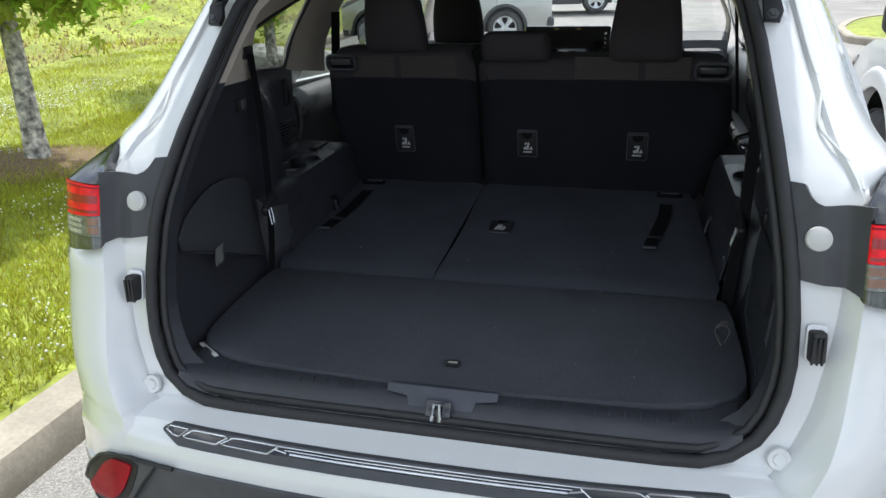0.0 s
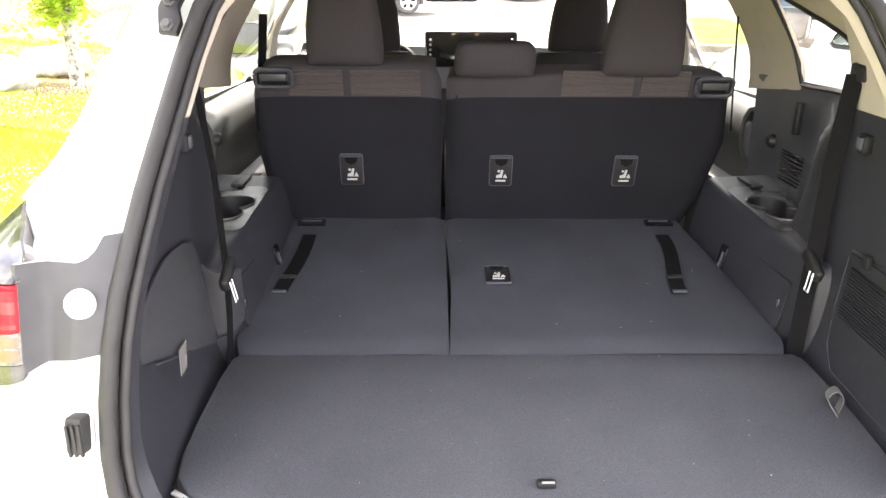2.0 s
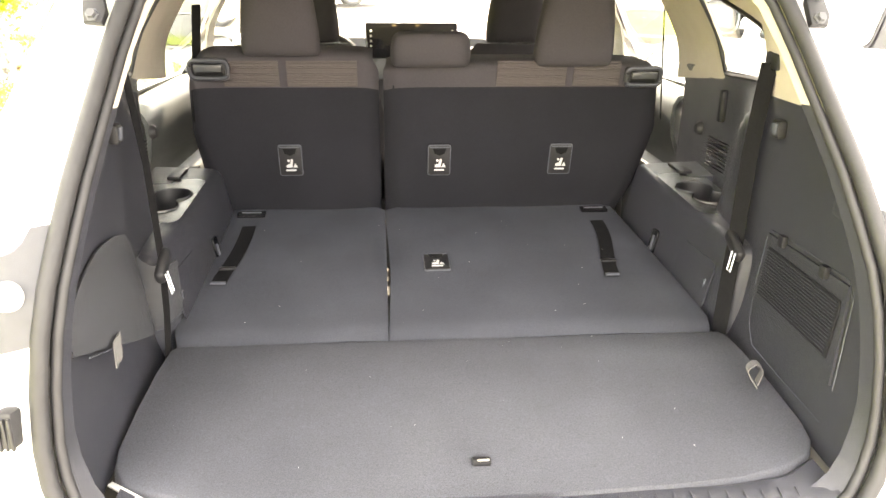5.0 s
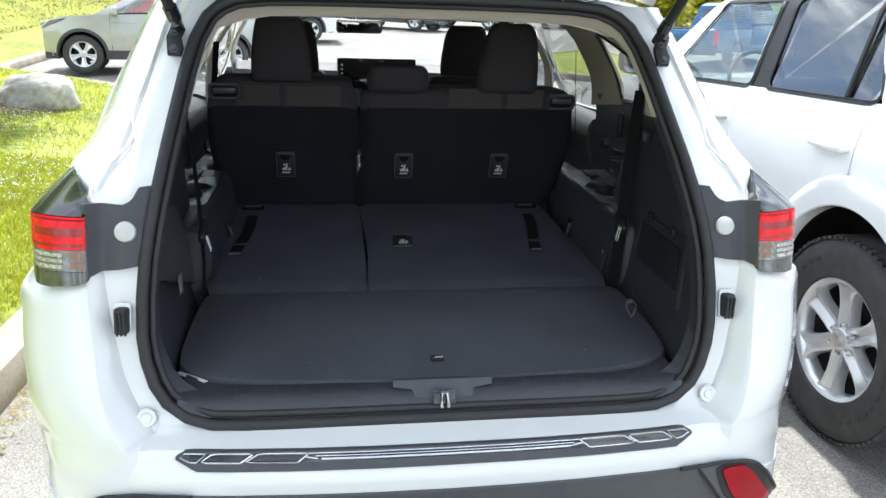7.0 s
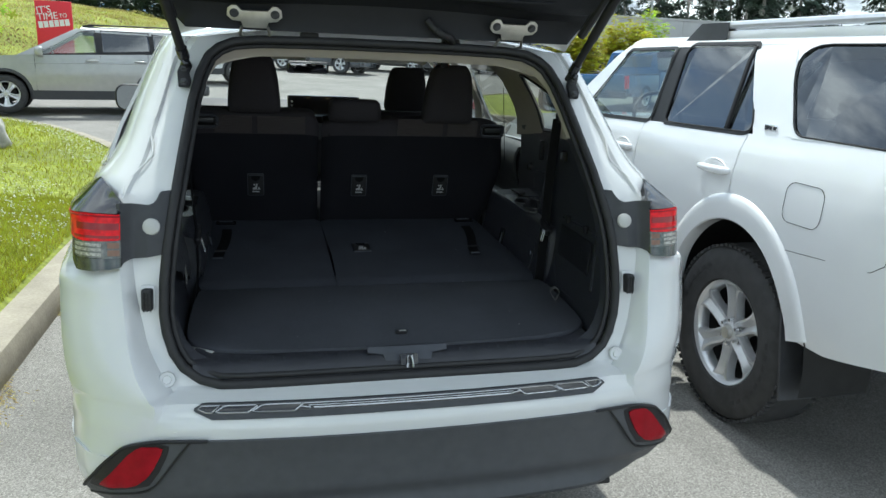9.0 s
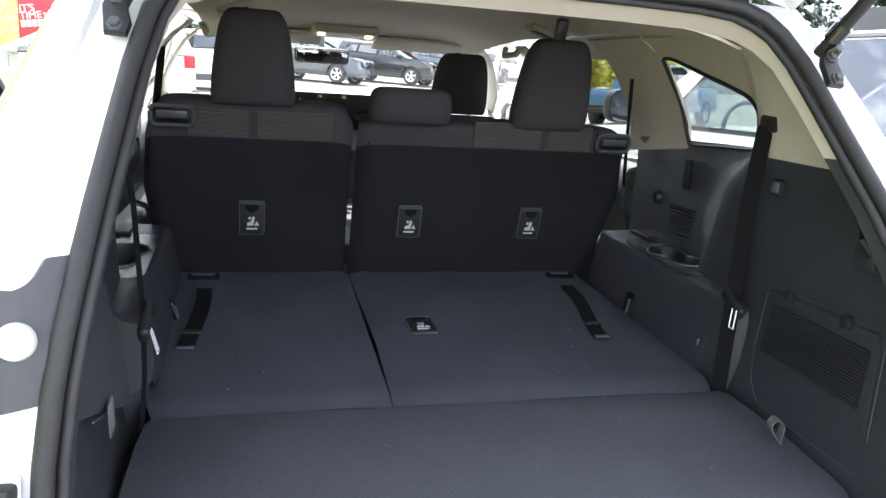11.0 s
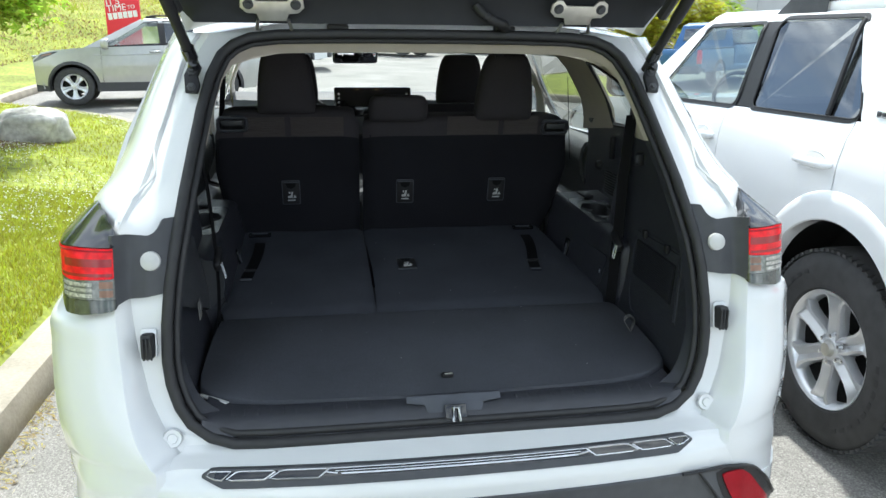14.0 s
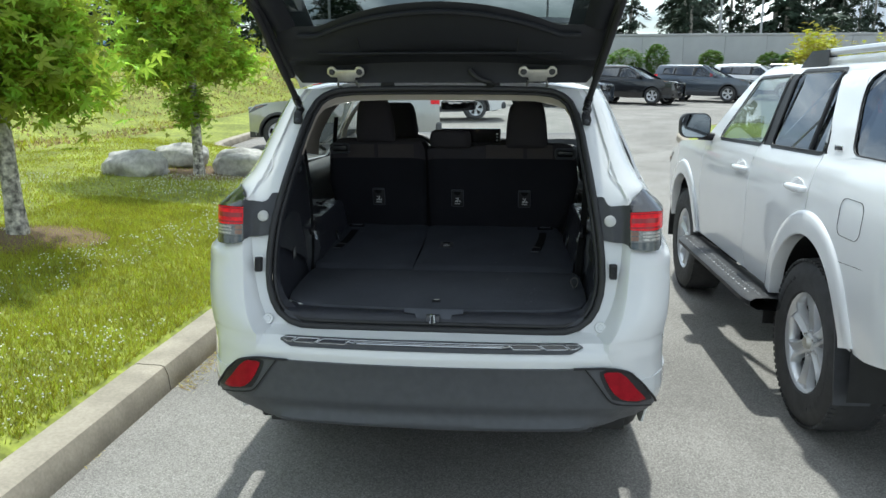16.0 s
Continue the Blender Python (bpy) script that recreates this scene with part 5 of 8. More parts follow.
    part("side_bin", thick(grid(rows), 0.005, (0, 0.5, 1.1), True), M_BIN, SUV, "smooth side bin moulding, its grey lifted to paint in light", angle=60)
    # grey tag on the left
    part("pull_tag", ribbon([(-0.592, 0.325, 1.058), (-0.590, 0.318, 1.040), (-0.588, 0.312, 1.018)], 0.034, (0, 1, 0.1)), M_WEBG, SUV, "grey woven pull tag")
    part("lining_seam", tube([(-0.592, 0.215, 1.080), (-0.600, 0.35, 1.028), (-0.612, 0.50, 0.968), (-0.630, 0.575, 0.938), (-0.600, 0.608, 0.936), (-0.578, 0.665, 0.944)], 0.0015, 5), M_BEZEL, SUV)


cabin_lining()


def cargo_floor():
    # rear board with rounded rear corners
    half = [(0.0, 0.112), (0.15, 0.113), (0.30, 0.118), (0.42, 0.128), (0.50, 0.145), (0.555, 0.172), (0.582, 0.21), (0.590, 0.26), (0.588, 0.36), (0.583, 0.48), (0.578, 0.545), (0.565, 0.562)]
    out = [(x, y) for x, y in half] + [(-x, y) for x, y in half[:0:-1]]
    bm = bmesh.new()
    top = [bm.verts.new((x, y, floor_z(y))) for x, y in out]
    low = [bm.verts.new((x * 1.004, y - 0.003, floor_z(y) - 0.03)) for x, y in out]
    bm.faces.new(top)
    n = len(out)
    for i in range(n):
        bm.faces.new((top[i], top[(i + 1) % n], low[(i + 1) % n], low[i]))
    bmesh.ops.bevel(bm, geom=[e for e in bm.edges if all(v in top for v in e.verts)], offset=0.005, segments=2, profile=0.5, affect="EDGES")
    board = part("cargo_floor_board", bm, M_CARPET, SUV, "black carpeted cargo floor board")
    part("pull_loop", box(0.030, 0.014, 0.012, (0.006, 0.182, floor_z(0.182) + 0.006), 0.003), M_BLACK, board, "black pull loop")
    part("loop_glint", box(0.020, 0.004, 0.003, (0.008, 0.177, floor_z(0.182) + 0.012), 0.001), M_STEEL, board)
    pts = [(0.556, 0.362, 0.905), (0.566, 0.368, 0.930), (0.552, 0.372, 0.944), (0.534, 0.366, 0.932), (0.548, 0.350, 0.905)]
    part("tie_loop", ribbon(smooth_line(pts, 14), 0.022, (0.25, 1, 0)), M_WEBG, board, "grey webbing tie-down loop")
    # pale corner card left under the board's corner
    part("corner_lining", box(0.085, 0.010, 0.004, (-0.548, 0.160, 0.872), 0.001, rot=(4, 0, -36)), M_GROMMET, board, "pale corner of the floor liner showing")
    # two folded seat backs
    for x0, x1 in ((-0.590, -0.139), (-0.134, 0.572)):
        rows = []
        for k in range(25):
            y = 0.566 + (1.262 - 0.566) * k / 24
            row = []
            for i in range(21):
                f = i / 20
                e0 = interp(y, [0.566, 0.62, 0.9, 1.262], [0.022 if x0 < -0.3 else 0.0, 0.004, -0.0, -0.012])
                w0 = x0 + (e0 if x0 < -0.3 else 0.004 * math.sin(9 * y))
                w1 = x1 - (interp(y, [0.566, 0.62, 0.9, 1.262], [0.020, 0.004, 0.012, 0.040]) if x1 > 0.3 else 0.0)
                x = w0 + (w1 - w0) * f
                edge = min(f, 1 - f) * (w1 - w0)
                drop = 0.010 * math.exp(-edge / 0.012) + 0.012 * math.exp(-(y - 0.566) / 0.012)
                z = floor_z(y) + 0.008 - drop + 0.004 * noise.noise(Vector((x * 6, y * 6, 1)))
                row.append((x, y, z))
            rows.append(row)
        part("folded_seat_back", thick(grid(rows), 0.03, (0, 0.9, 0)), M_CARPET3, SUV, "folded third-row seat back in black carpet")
    # lint on the carpet
    rl = random.Random(8)
    vs, fs = [], []
    for k in range(60):
        x, y, w, a = rl.uniform(-0.53, 0.5), rl.uniform(0.17, 1.15) ** 1.0, rl.uniform(0.0003, 0.0008), rl.uniform(0, 3)
        z = floor_z(y) + (0.0025 if y < 0.56 else 0.014)
        l = w * rl.uniform(1, 3)
        i = len(vs)
        vs += [(x - l * math.cos(a), y - l * math.sin(a), z), (x + w * math.sin(a), y - w * math.cos(a), z + 0.001), (x + l * math.cos(a), y + l * math.sin(a), z), (x - w * math.sin(a), y + w * math.cos(a), z + 0.001)]
        fs += [(i, i + 1, i + 2), (i, i + 2, i + 3)]
    tagged(bulk("lint", np.array(vs), np.array(fs), M_PICTO, SUV), kind="stuff")
    for x0, x1, xs in ((-0.508, -0.523, -0.514), (0.452, 0.408, 0.466)):
        pts = []
        for k in range(9):
            f = k / 8
            y = 1.128 - 0.33 * f
            pts.append((x0 + (x1 - x0) * f + 0.006 * math.sin(5 * f), y, floor_z(y) + 0.014 + 0.003 * math.sin(7 * f)))
        st = part("pull_strap", ribbon(pts, 0.036, (1, 0.05, 0)), M_WEB, SUV, "black pull strap lying on the folded seat back")
        part("strap_end", box(0.034, 0.010, 0.005, (pts[-1][0], pts[-1][1], pts[-1][2] + 0.001), 0.001), M_BEZEL, st)
        part("strap_buckle", box(0.038, 0.016, 0.006, (pts[6][0], pts[6][1], pts[6][2] + 0.001), 0.002), M_BLACK, st)
        slot = part("strap_slot", plate(rounded(0.078, 0.034, 0.006), 0.006, pose(xs, 1.212, floor_z(1.212) + 0.010, 5)), M_BLACKGLOSS, SUV, "gloss black slot plate")
        part("slot_glint", box(0.055, 0.004, 0.003, (xs, 1.216, floor_z(1.216) + 0.017), 0.001), M_BEZEL, slot)
    tether_plate((-0.016, 0.890, floor_z(0.89) + 0.011), (1, 0, 0), (0, 1, 0.09), 0.060, 0.086)
    # sill trim and striker
    rows = []
    for i in range(41):
        x = -0.56 + 1.12 * i / 40
        lift = interp(abs(x), [0, 0.40, 0.5, 0.56], [0, 0, 0.008, 0.03])
        dy = interp(abs(x), [0, 0.40, 0.5, 0.56], [0, 0, 0.014, 0.05])
        rows.append([(x, 0.050, 0.824 + lift), (x, 0.062, 0.842 + lift), (x, 0.080 + dy * 0.5, 0.858 + lift * 0.6), (x, 0.116 + dy, 0.868 + lift * 0.3), (x, 0.13 + dy, 0.862)])
    sill = part("sill_trim", thick(grid(rows), 0.004, (0, 0.4, 0.5)), M_TRIM2, SUV, "charcoal plastic loading sill")
    for i in range(36):
        if abs(i - 17.5) > 5:
            part("sill_rib", box(0.004, 0.020, 0.002, (-0.50 + i * 0.0286, 0.098, 0.866), 0.0008, rot=(18, 0, 0)), M_TRIM2, sill)
    bez = part("striker_bezel", plate([(-0.112, 0.0), (0.112, 0.0), (0.112, -0.016), (0.070, -0.022), (0.058, -0.062), (-0.058, -0.062), (-0.070, -0.022), (-0.112, -0.016)], 0.006, basis((0.006, 0.098, 0.877), (1, 0, 0), (0, 0.60, 0.80)) , 0.002), M_BEZEL, SUV, "grey moulded striker surround")
    part("striker_recess", box(0.050, 0.006, 0.032, (0.006, 0.060, 0.853), 0.002, rot=(-37, 0, 0)), M_BLACKGLOSS, bez)
    part("striker", tube([(-0.002, 0.062, 0.838), (-0.002, 0.036, 0.842), (-0.002, 0.050, 0.868), (0.012, 0.050, 0.868), (0.012, 0.036, 0.842), (0.012, 0.062, 0.838)], 0.004, 8), M_LINE, bez, "steel latch striker")


def tether_plate(at, ax, ay, w, h):
    """A child-seat tether flap with a small white pictogram."""
    m = basis(at, ax, ay)
    p = part("tether_flap", plate(rounded(w, h, 0.006), 0.005, m, 0.0015), M_BLACK, SUV, "black child-seat anchor flap with a white pictogram")
    part("finger_notch", plate([(-w * 0.30, h * 0.42), (w * 0.30, h * 0.42), (w * 0.24, h * 0.26), (0, h * 0.18), (-w * 0.24, h * 0.26)], 0.002, m @ pose(0, 0, 0.005)), M_WEB, p)
    part("flap_frame", plate(rounded(w * 1.07, h * 1.05, 0.007), 0.0035, m), M_BEZEL, p)
    part("flap_edge", plate(rounded(w * 0.92, h * 0.03, 0.001, 1), 0.002, m @ pose(0, h * 0.46, 0.0052)), M_BEZEL, p)
    z = m @ pose(0, -0.10 * h, 0.0054)
    part("pictogram", plate([(-0.20 * w, -0.12 * h), (0.06 * w, -0.12 * h), (0.12 * w, 0.14 * h), (0.02 * w, 0.16 * h), (-0.03 * w, 0.0), (-0.20 * w, -0.04 * h)], 0.0012, z), M_PICTO, p)
    part("pictogram_anchor", plate([(0.10 * w, -0.12 * h), (0.30 * w, -0.12 * h), (0.20 * w, 0.02 * h)], 0.0012, z), M_PICTO, p)
    part("pictogram_head", lathe([(0, 0.0012), (0.06 * w, 0.0012), (0.06 * w, 0)], 10, z @ pose(-0.09 * w, 0.11 * h, 0)), M_PICTO, p)
    part("caption_bar", plate(rounded(w * 0.46, h * 0.05, 0.0006, 1), 0.0012, z @ pose(0, -0.22 * h, 0)), M_PICTO, p)


cargo_floor()


def back_y(z):
    return 1.505 - 0.25 * z


def second_row():
    for x0, x1, xr, rel in ((-0.655, -0.150, 1, -1), (-0.138, 0.627, -1, 1)):
        rows, cols = 28, 30

        def outline(z):
            a = interp(z, [0.955, 1.05, 1.22, 1.36, 1.42, 1.440], [0.050, 0.022, 0.0, 0.012, 0.026, 0.050])
            l = x0 + (a if x0 < -0.5 else interp(z, [0.95, 1.40, 1.44], [0, 0, 0.02]))
            r = x1 - (a * 1.5 if x1 > 0.5 else interp(z, [0.95, 1.40, 1.44], [0, 0, 0.02]))
            return l, r
        top = 1.442 if x0 < -0.5 else 1.418
        face = []
        for k in range(rows + 1):
            z = 0.955 + (1.350 - 0.955) * k / rows
            l, r = outline(z)
            row = []
            for i in range(cols + 1):
                f = i / cols
                x = l + (r - l) * f
                e = min(f, 1 - f) * (r - l)
                y = back_y(z) + 0.030 * math.exp(-e / 0.014) - 0.004 * math.sin(math.pi * f)
                row.append((x, y, z))
            face.append(row)
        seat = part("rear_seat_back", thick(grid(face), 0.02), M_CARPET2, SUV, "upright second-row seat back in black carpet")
        # upholstered upper edge wrapping over the top
        wrap = []
        for k in range(13):
            f = k / 12
            z = 1.346 + (top - 1.346) * math.sin(min(f, 0.75) / 0.75 * math.pi / 2)
            y = back_y(z) - 0.004 + (0.0 if f < 0.35 else 0.14 * ((f - 0.35) / 0.65) ** 1.5)
            l, r = outline(min(z, 1.43))
            wrap.append([(l + (r - l) * i / 40 - 0.0, y + 0.03 * math.exp(-min(i, 40 - i) / 1.2), z - 0.012 * math.exp(-min(i, 40 - i) / 1.5)) for i in range(41)])
        upper = part("seat_upper", thick(grid(wrap), 0.01), M_FABRIC, seat, "dark grey upholstered upper edge")
        # ribbed panels either side of a strap
        xs = ((-0.545, -0.405), (-0.385, -0.205)) if x0 < -0.5 else ((0.160, 0.345), (0.365, 0.490))
        for a, b in xs:
            for k in range(11):
                z0 = 1.352 + 0.0061 * k
                zf = lambda zz: back_y(zz) - 0.0065
                pts = [(a + (b - a) * i / 8, zf(z0) + (0.004 if k == 10 else 0), z0) for i in range(9)]
                part("fabric_rib", tube(pts, 0.0033, 6), M_STRIPE, upper, "ribbed taupe fabric")
        # foam behind, seen edge on, and the cushion ahead
        part("seat_foam", box(x1 - x0 - 0.10, 0.13, 0.42, ((x0 + x1) / 2, 1.30, 1.19), 0.04, 3, rot=(14, 0, 0)), M_FABRIC, seat)
        part("seat_cushion", box(x1 - x0 - 0.04, 0.52, 0.16, ((x0 + x1) / 2, 1.60, 0.78), 0.05, 3), M_FABRIC, seat)
        xr2 = -0.578 if rel < 0 else 0.552
        hz = 1.396 if rel < 0 else 1.376
        hm = basis((xr2, back_y(hz) - 0.010, hz), (1, 0, 0), (0, -0.25, 1))
        lever = part("release_handle", plate(rounded(0.098, 0.050, 0.012), 0.010, hm @ pose(0, 0, -0.008), 0.003), M_BLACK, seat, "black seat release handle")
        ring = [tuple(hm @ Vector((x, y, 0.006))) for x, y in rounded(0.094, 0.046, 0.014, 6)]
        part("handle_frame", tube(ring + ring[:1], 0.0062, 8), M_TRIM2, lever, "rounded plastic frame")
        part("release_lever", box(0.070, 0.020, 0.016, m=hm @ pose(0, 0.006, 0.009), bevel=0.004), M_TRAY, lever)
        part("finger_slot", box(0.066, 0.014, 0.004, m=hm @ pose(0, -0.011, 0.003), bevel=0.001), M_WEB, lever)
    for x, z in ((-0.396, 1.142), (0.014, 1.138), (0.357, 1.138)):
        tether_plate((x, back_y(z) - 0.006, z), (1, 0, 0), (0, -0.25, 1), 0.060, 0.090)
    for x, w, z0, z1, wt in ((-0.395, 0.216, 1.428, 1.644, 0.132), (-0.016, 0.212, 1.402, 1.490, 0.196), (0.360, 0.228, 1.402, 1.632, 0.138)):
        headrest(SUV, x, 1.165 if z1 > 1.5 else 1.150, z0, z1, w, wt)


def headrest(parent, x, y, z0, z1, w, wt, name="headrest"):
    rows = []
    h = z1 - z0
    for k in range(15):
        f = k / 14
        z = z0 + h * (0.5 - 0.5 * math.cos(math.pi * f)) 
        ww = (w + (wt - w) * f ** 1.3) * (1 - 0.10 * max(0, f - 0.75) / 0.25) / 2
        end = math.sin(math.pi * min(1, max(0, f))) ** 0.36 if 0 < f < 1 else 0.42
        d = 0.055 * end + 0.004
        ww *= 0.72 + 0.28 * end
        yy = y - 0.22 * (z - z0)
        ring = []
        for i in range(28):
            a = 2 * math.pi * i / 28
            c, s = math.cos(a), math.sin(a)
            ring.append((x + math.copysign(abs(c) ** 0.55, c) * ww, yy + math.copysign(abs(s) ** 0.7, s) * d, z))
        rows.append(ring)
    bm = grid(rows, True)
    bm.verts.ensure_lookup_table()
    bm.faces.new([bm.verts[i] for i in range(28)])
    bm.faces.new([bm.verts[len(bm.verts) - 1 - i] for i in range(28)])
    hr = part(name, bm, M_FABRIC, parent, "dark grey fabric headrest")
    for sx in (-1, 1):
        part("headrest_post", tube([(x + sx * w * 0.22, y + 0.035, z0 - 0.035), (x + sx * w * 0.22, y + 0.01, z0 + 0.03)], 0.006), M_CHROME, hr)
    return hr


second_row()


def front_cabin():
    for x in (-0.40, 0.36):
        rows = []
        for k in range(17):
            f = k / 16
            z = 0.80 + 0.58 * f
            y = 2.28 - 0.22 * f
            w = interp(f, [0, 0.5, 0.85, 1], [0.26, 0.27, 0.22, 0.14])
            d = interp(f, [0, 0.8, 1], [0.09, 0.06, 0.035])
            rows.append([(x + math.copysign(abs(math.cos(a)) ** 0.6, math.cos(a)) * w, y + math.copysign(abs(math.sin(a)) ** 0.8, math.sin(a)) * d, z) for a in (2 * math.pi * i / 24 for i in range(24))])
        bm = grid(rows, True)
        bm.verts.ensure_lookup_table()
        bm.faces.new([bm.verts[len(bm.verts) - 1 - i] for i in range(24)])
        seat = part("front_seat", bm, M_FABRIC, SUV, "dark fabric front seat")
        part("front_cushion", box(0.52, 0.52, 0.16, (x, 2.45, 0.78), 0.05, 3), M_FABRIC, seat)
        headrest(seat, x, 2.06, 1.385, 1.605, 0.235, 0.16, "front_headrest")
    rows = []
    for k in range(9):
        f = k / 8
        y = 2.72 + 0.60 * f
        z = interp(f, [0, 0.08, 0.20, 0.35, 0.6, 1], [1.16, 1.32, 1.365, 1.378, 1.32, 1.16])
        rows.append([(-0.76 + 1.52 * i / 20, y + 0.04 * math.cos(i), z) for i in range(21)])
    dash = part("dashboard", thick(grid(rows), 0.03, (0, 3.1, 0.6)), M_TRIM, SUV, "black dashboard")
    part("dash_face", box(1.50, 0.10, 0.46, (0, 2.80, 1.07), 0.03), M_TRIM, dash)
    part("screen", box(0.42, 0.02, 0.16, (0.0, 2.70, 1.335), 0.010, rot=(-12, 0, 0)), M_BLACKGLOSS, dash, "gloss black centre screen")
    for k in range(5):
        for sx in (-1, 1):
            part("screen_button", box(0.010, 0.006, 0.010, (sx * 0.185, 2.687, 1.29 + 0.022 * k), 0.002), M_STEEL, dash)
    part("centre_console", box(0.24, 1.0, 0.26, (0, 2.35, 0.80), 0.04), M_TRIM, SUV)
    ring = [(-0.40 + 0.185 * math.cos(a), 2.56 + 0.07 * math.sin(a), 1.20 + 0.170 * math.sin(a)) for a in (2 * math.pi * k / 32 for k in range(33))]
    st = part("steering_wheel", tube(ring, 0.016, 8), M_BLACK, SUV, "black steering wheel")
    part("wheel_boss", box(0.18, 0.05, 0.11, (-0.40, 2.585, 1.20), 0.03, rot=(22, 0, 0)), M_BLACK, st)
    part("wheel_spoke", box(0.34, 0.02, 0.03, (-0.40, 2.575, 1.20), 0.008, rot=(22, 0, 0)), M_BLACK, st)
    mir = part("rear_view_mirror", box(0.245, 0.035, 0.070, (-0.090, 2.73, 1.573), 0.018, 3, rot=(8, 0, 6)), M_BLACK, SUV, "black rear-view mirror")
    part("mirror_face", box(0.225, 0.004, 0.052, (-0.0915, 2.710, 1.571), 0.001, rot=(8, 0, 6)), M_MIRROR, mir)
    part("mirror_stem", tube([(-0.09, 2.74, 1.60), (-0.09, 2.78, 1.655)], 0.014), M_BLACK, mir)
    rows = []
    for k in range(21):
        y = 0.575 + (2.62 - 0.575) * k / 20
        z = interp(y, [0.575, 0.62, 0.75, 1.2, 2.0, 2.4, 2.62], [1.655, 1.662, 1.685, 1.712, 1.715, 1.69, 1.655])
        half = interp(y, [0.575, 0.7, 2.6], [0.50, 0.565, 0.57])
        rows.append([(u * half, y, z - 0.045 * abs(u) ** 4) for u in (-1 + 2 * i / 20 for i in range(21))])
    liner = part("headliner", thick(grid(rows), 0.006, (0, 1.5, 1.0), True), M_LINER, SUV, "beige cloth headliner")
    for sx in (-1, 1):
        part("sun_visor", box(0.38, 0.15, 0.018, (sx * 0.30, 2.56, 1.640), 0.007, rot=(-14, 0, 0)), M_LINER, SUV, "folded beige sun visor")
        part("grab_handle", tube([(sx * 0.555, 1.95, 1.640), (sx * 0.545, 1.97, 1.615), (sx * 0.545, 2.10, 1.612), (sx * 0.555, 2.12, 1.640)], 0.011), M_BEIGE, SUV)
        part("air_vent", box(0.10, 0.075, 0.016, (sx * 0.44, 1.45, 1.668), 0.005, rot=(0, sx * 18, 0)), M_BEIGE, SUV)
        part("vent_slot", box(0.06, 0.045, 0.004, (sx * 0.438, 1.45, 1.659), 0.001, rot=(0, sx * 18, 0)), M_BLACK, SUV)
    dome = part("dome_console", box(0.26, 0.13, 0.030, (-0.03, 2.42, 1.668), 0.010, rot=(-8, 0, 0)), M_BEIGE, SUV, "beige overhead console with map lamps")
    for sx in (-1, 1):
        part("map_lamp", box(0.028, 0.040, 0.006, (-0.03 + sx * 0.095, 2.405, 1.652), 0.002, rot=(-8, 0, 0)), M_LAMPON, dome, "lit warm map lamp")
    part("belt_buckle", box(0.03, 0.02, 0.05, (0.30, 0.98, 1.648), 0.007, rot=(20, 0, 0)), M_BLACK, SUV, "black belt tongue clipped to the headliner")
    # middle-row belts on the pillars
    for sx in (-1, 1):
        part("seat_belt", ribbon([(sx * 0.60, 1.17, 1.55), (sx * 0.615, 1.19, 1.44), (sx * 0.64, 1.22, 1.25)], 0.042, (0.3, 1, 0)), M_WEB, SUV, "black shoulder belt on the pillar")


front_cabin()

# ---- raised tailgate ----
GATE_A = radians(36)
GATE_O = Vector((0, 0.515, 1.728))


def gate(u, s, out=0.0):
    """A point of the raised tailgate's underside: u across, s down from the hinges, out below it."""
    d = Vector((0, -math.cos(GATE_A), math.sin(GATE_A)))
    n = Vector((0, -math.sin(GATE_A), -math.cos(GATE_A)))
    curve = 0.05 * math.sin(math.pi * min(1, max(0, s) / 1.1))
    return Vector((u, 0, 0)) + GATE_O + d * s + n * (out - curve)


def half_width(s):
    return interp(s, [0, 0.05, 0.2, 0.45, 0.7, 1.0, 1.12], [0.615, 0.635, 0.655, 0.685, 0.705, 0.70, 0.64])


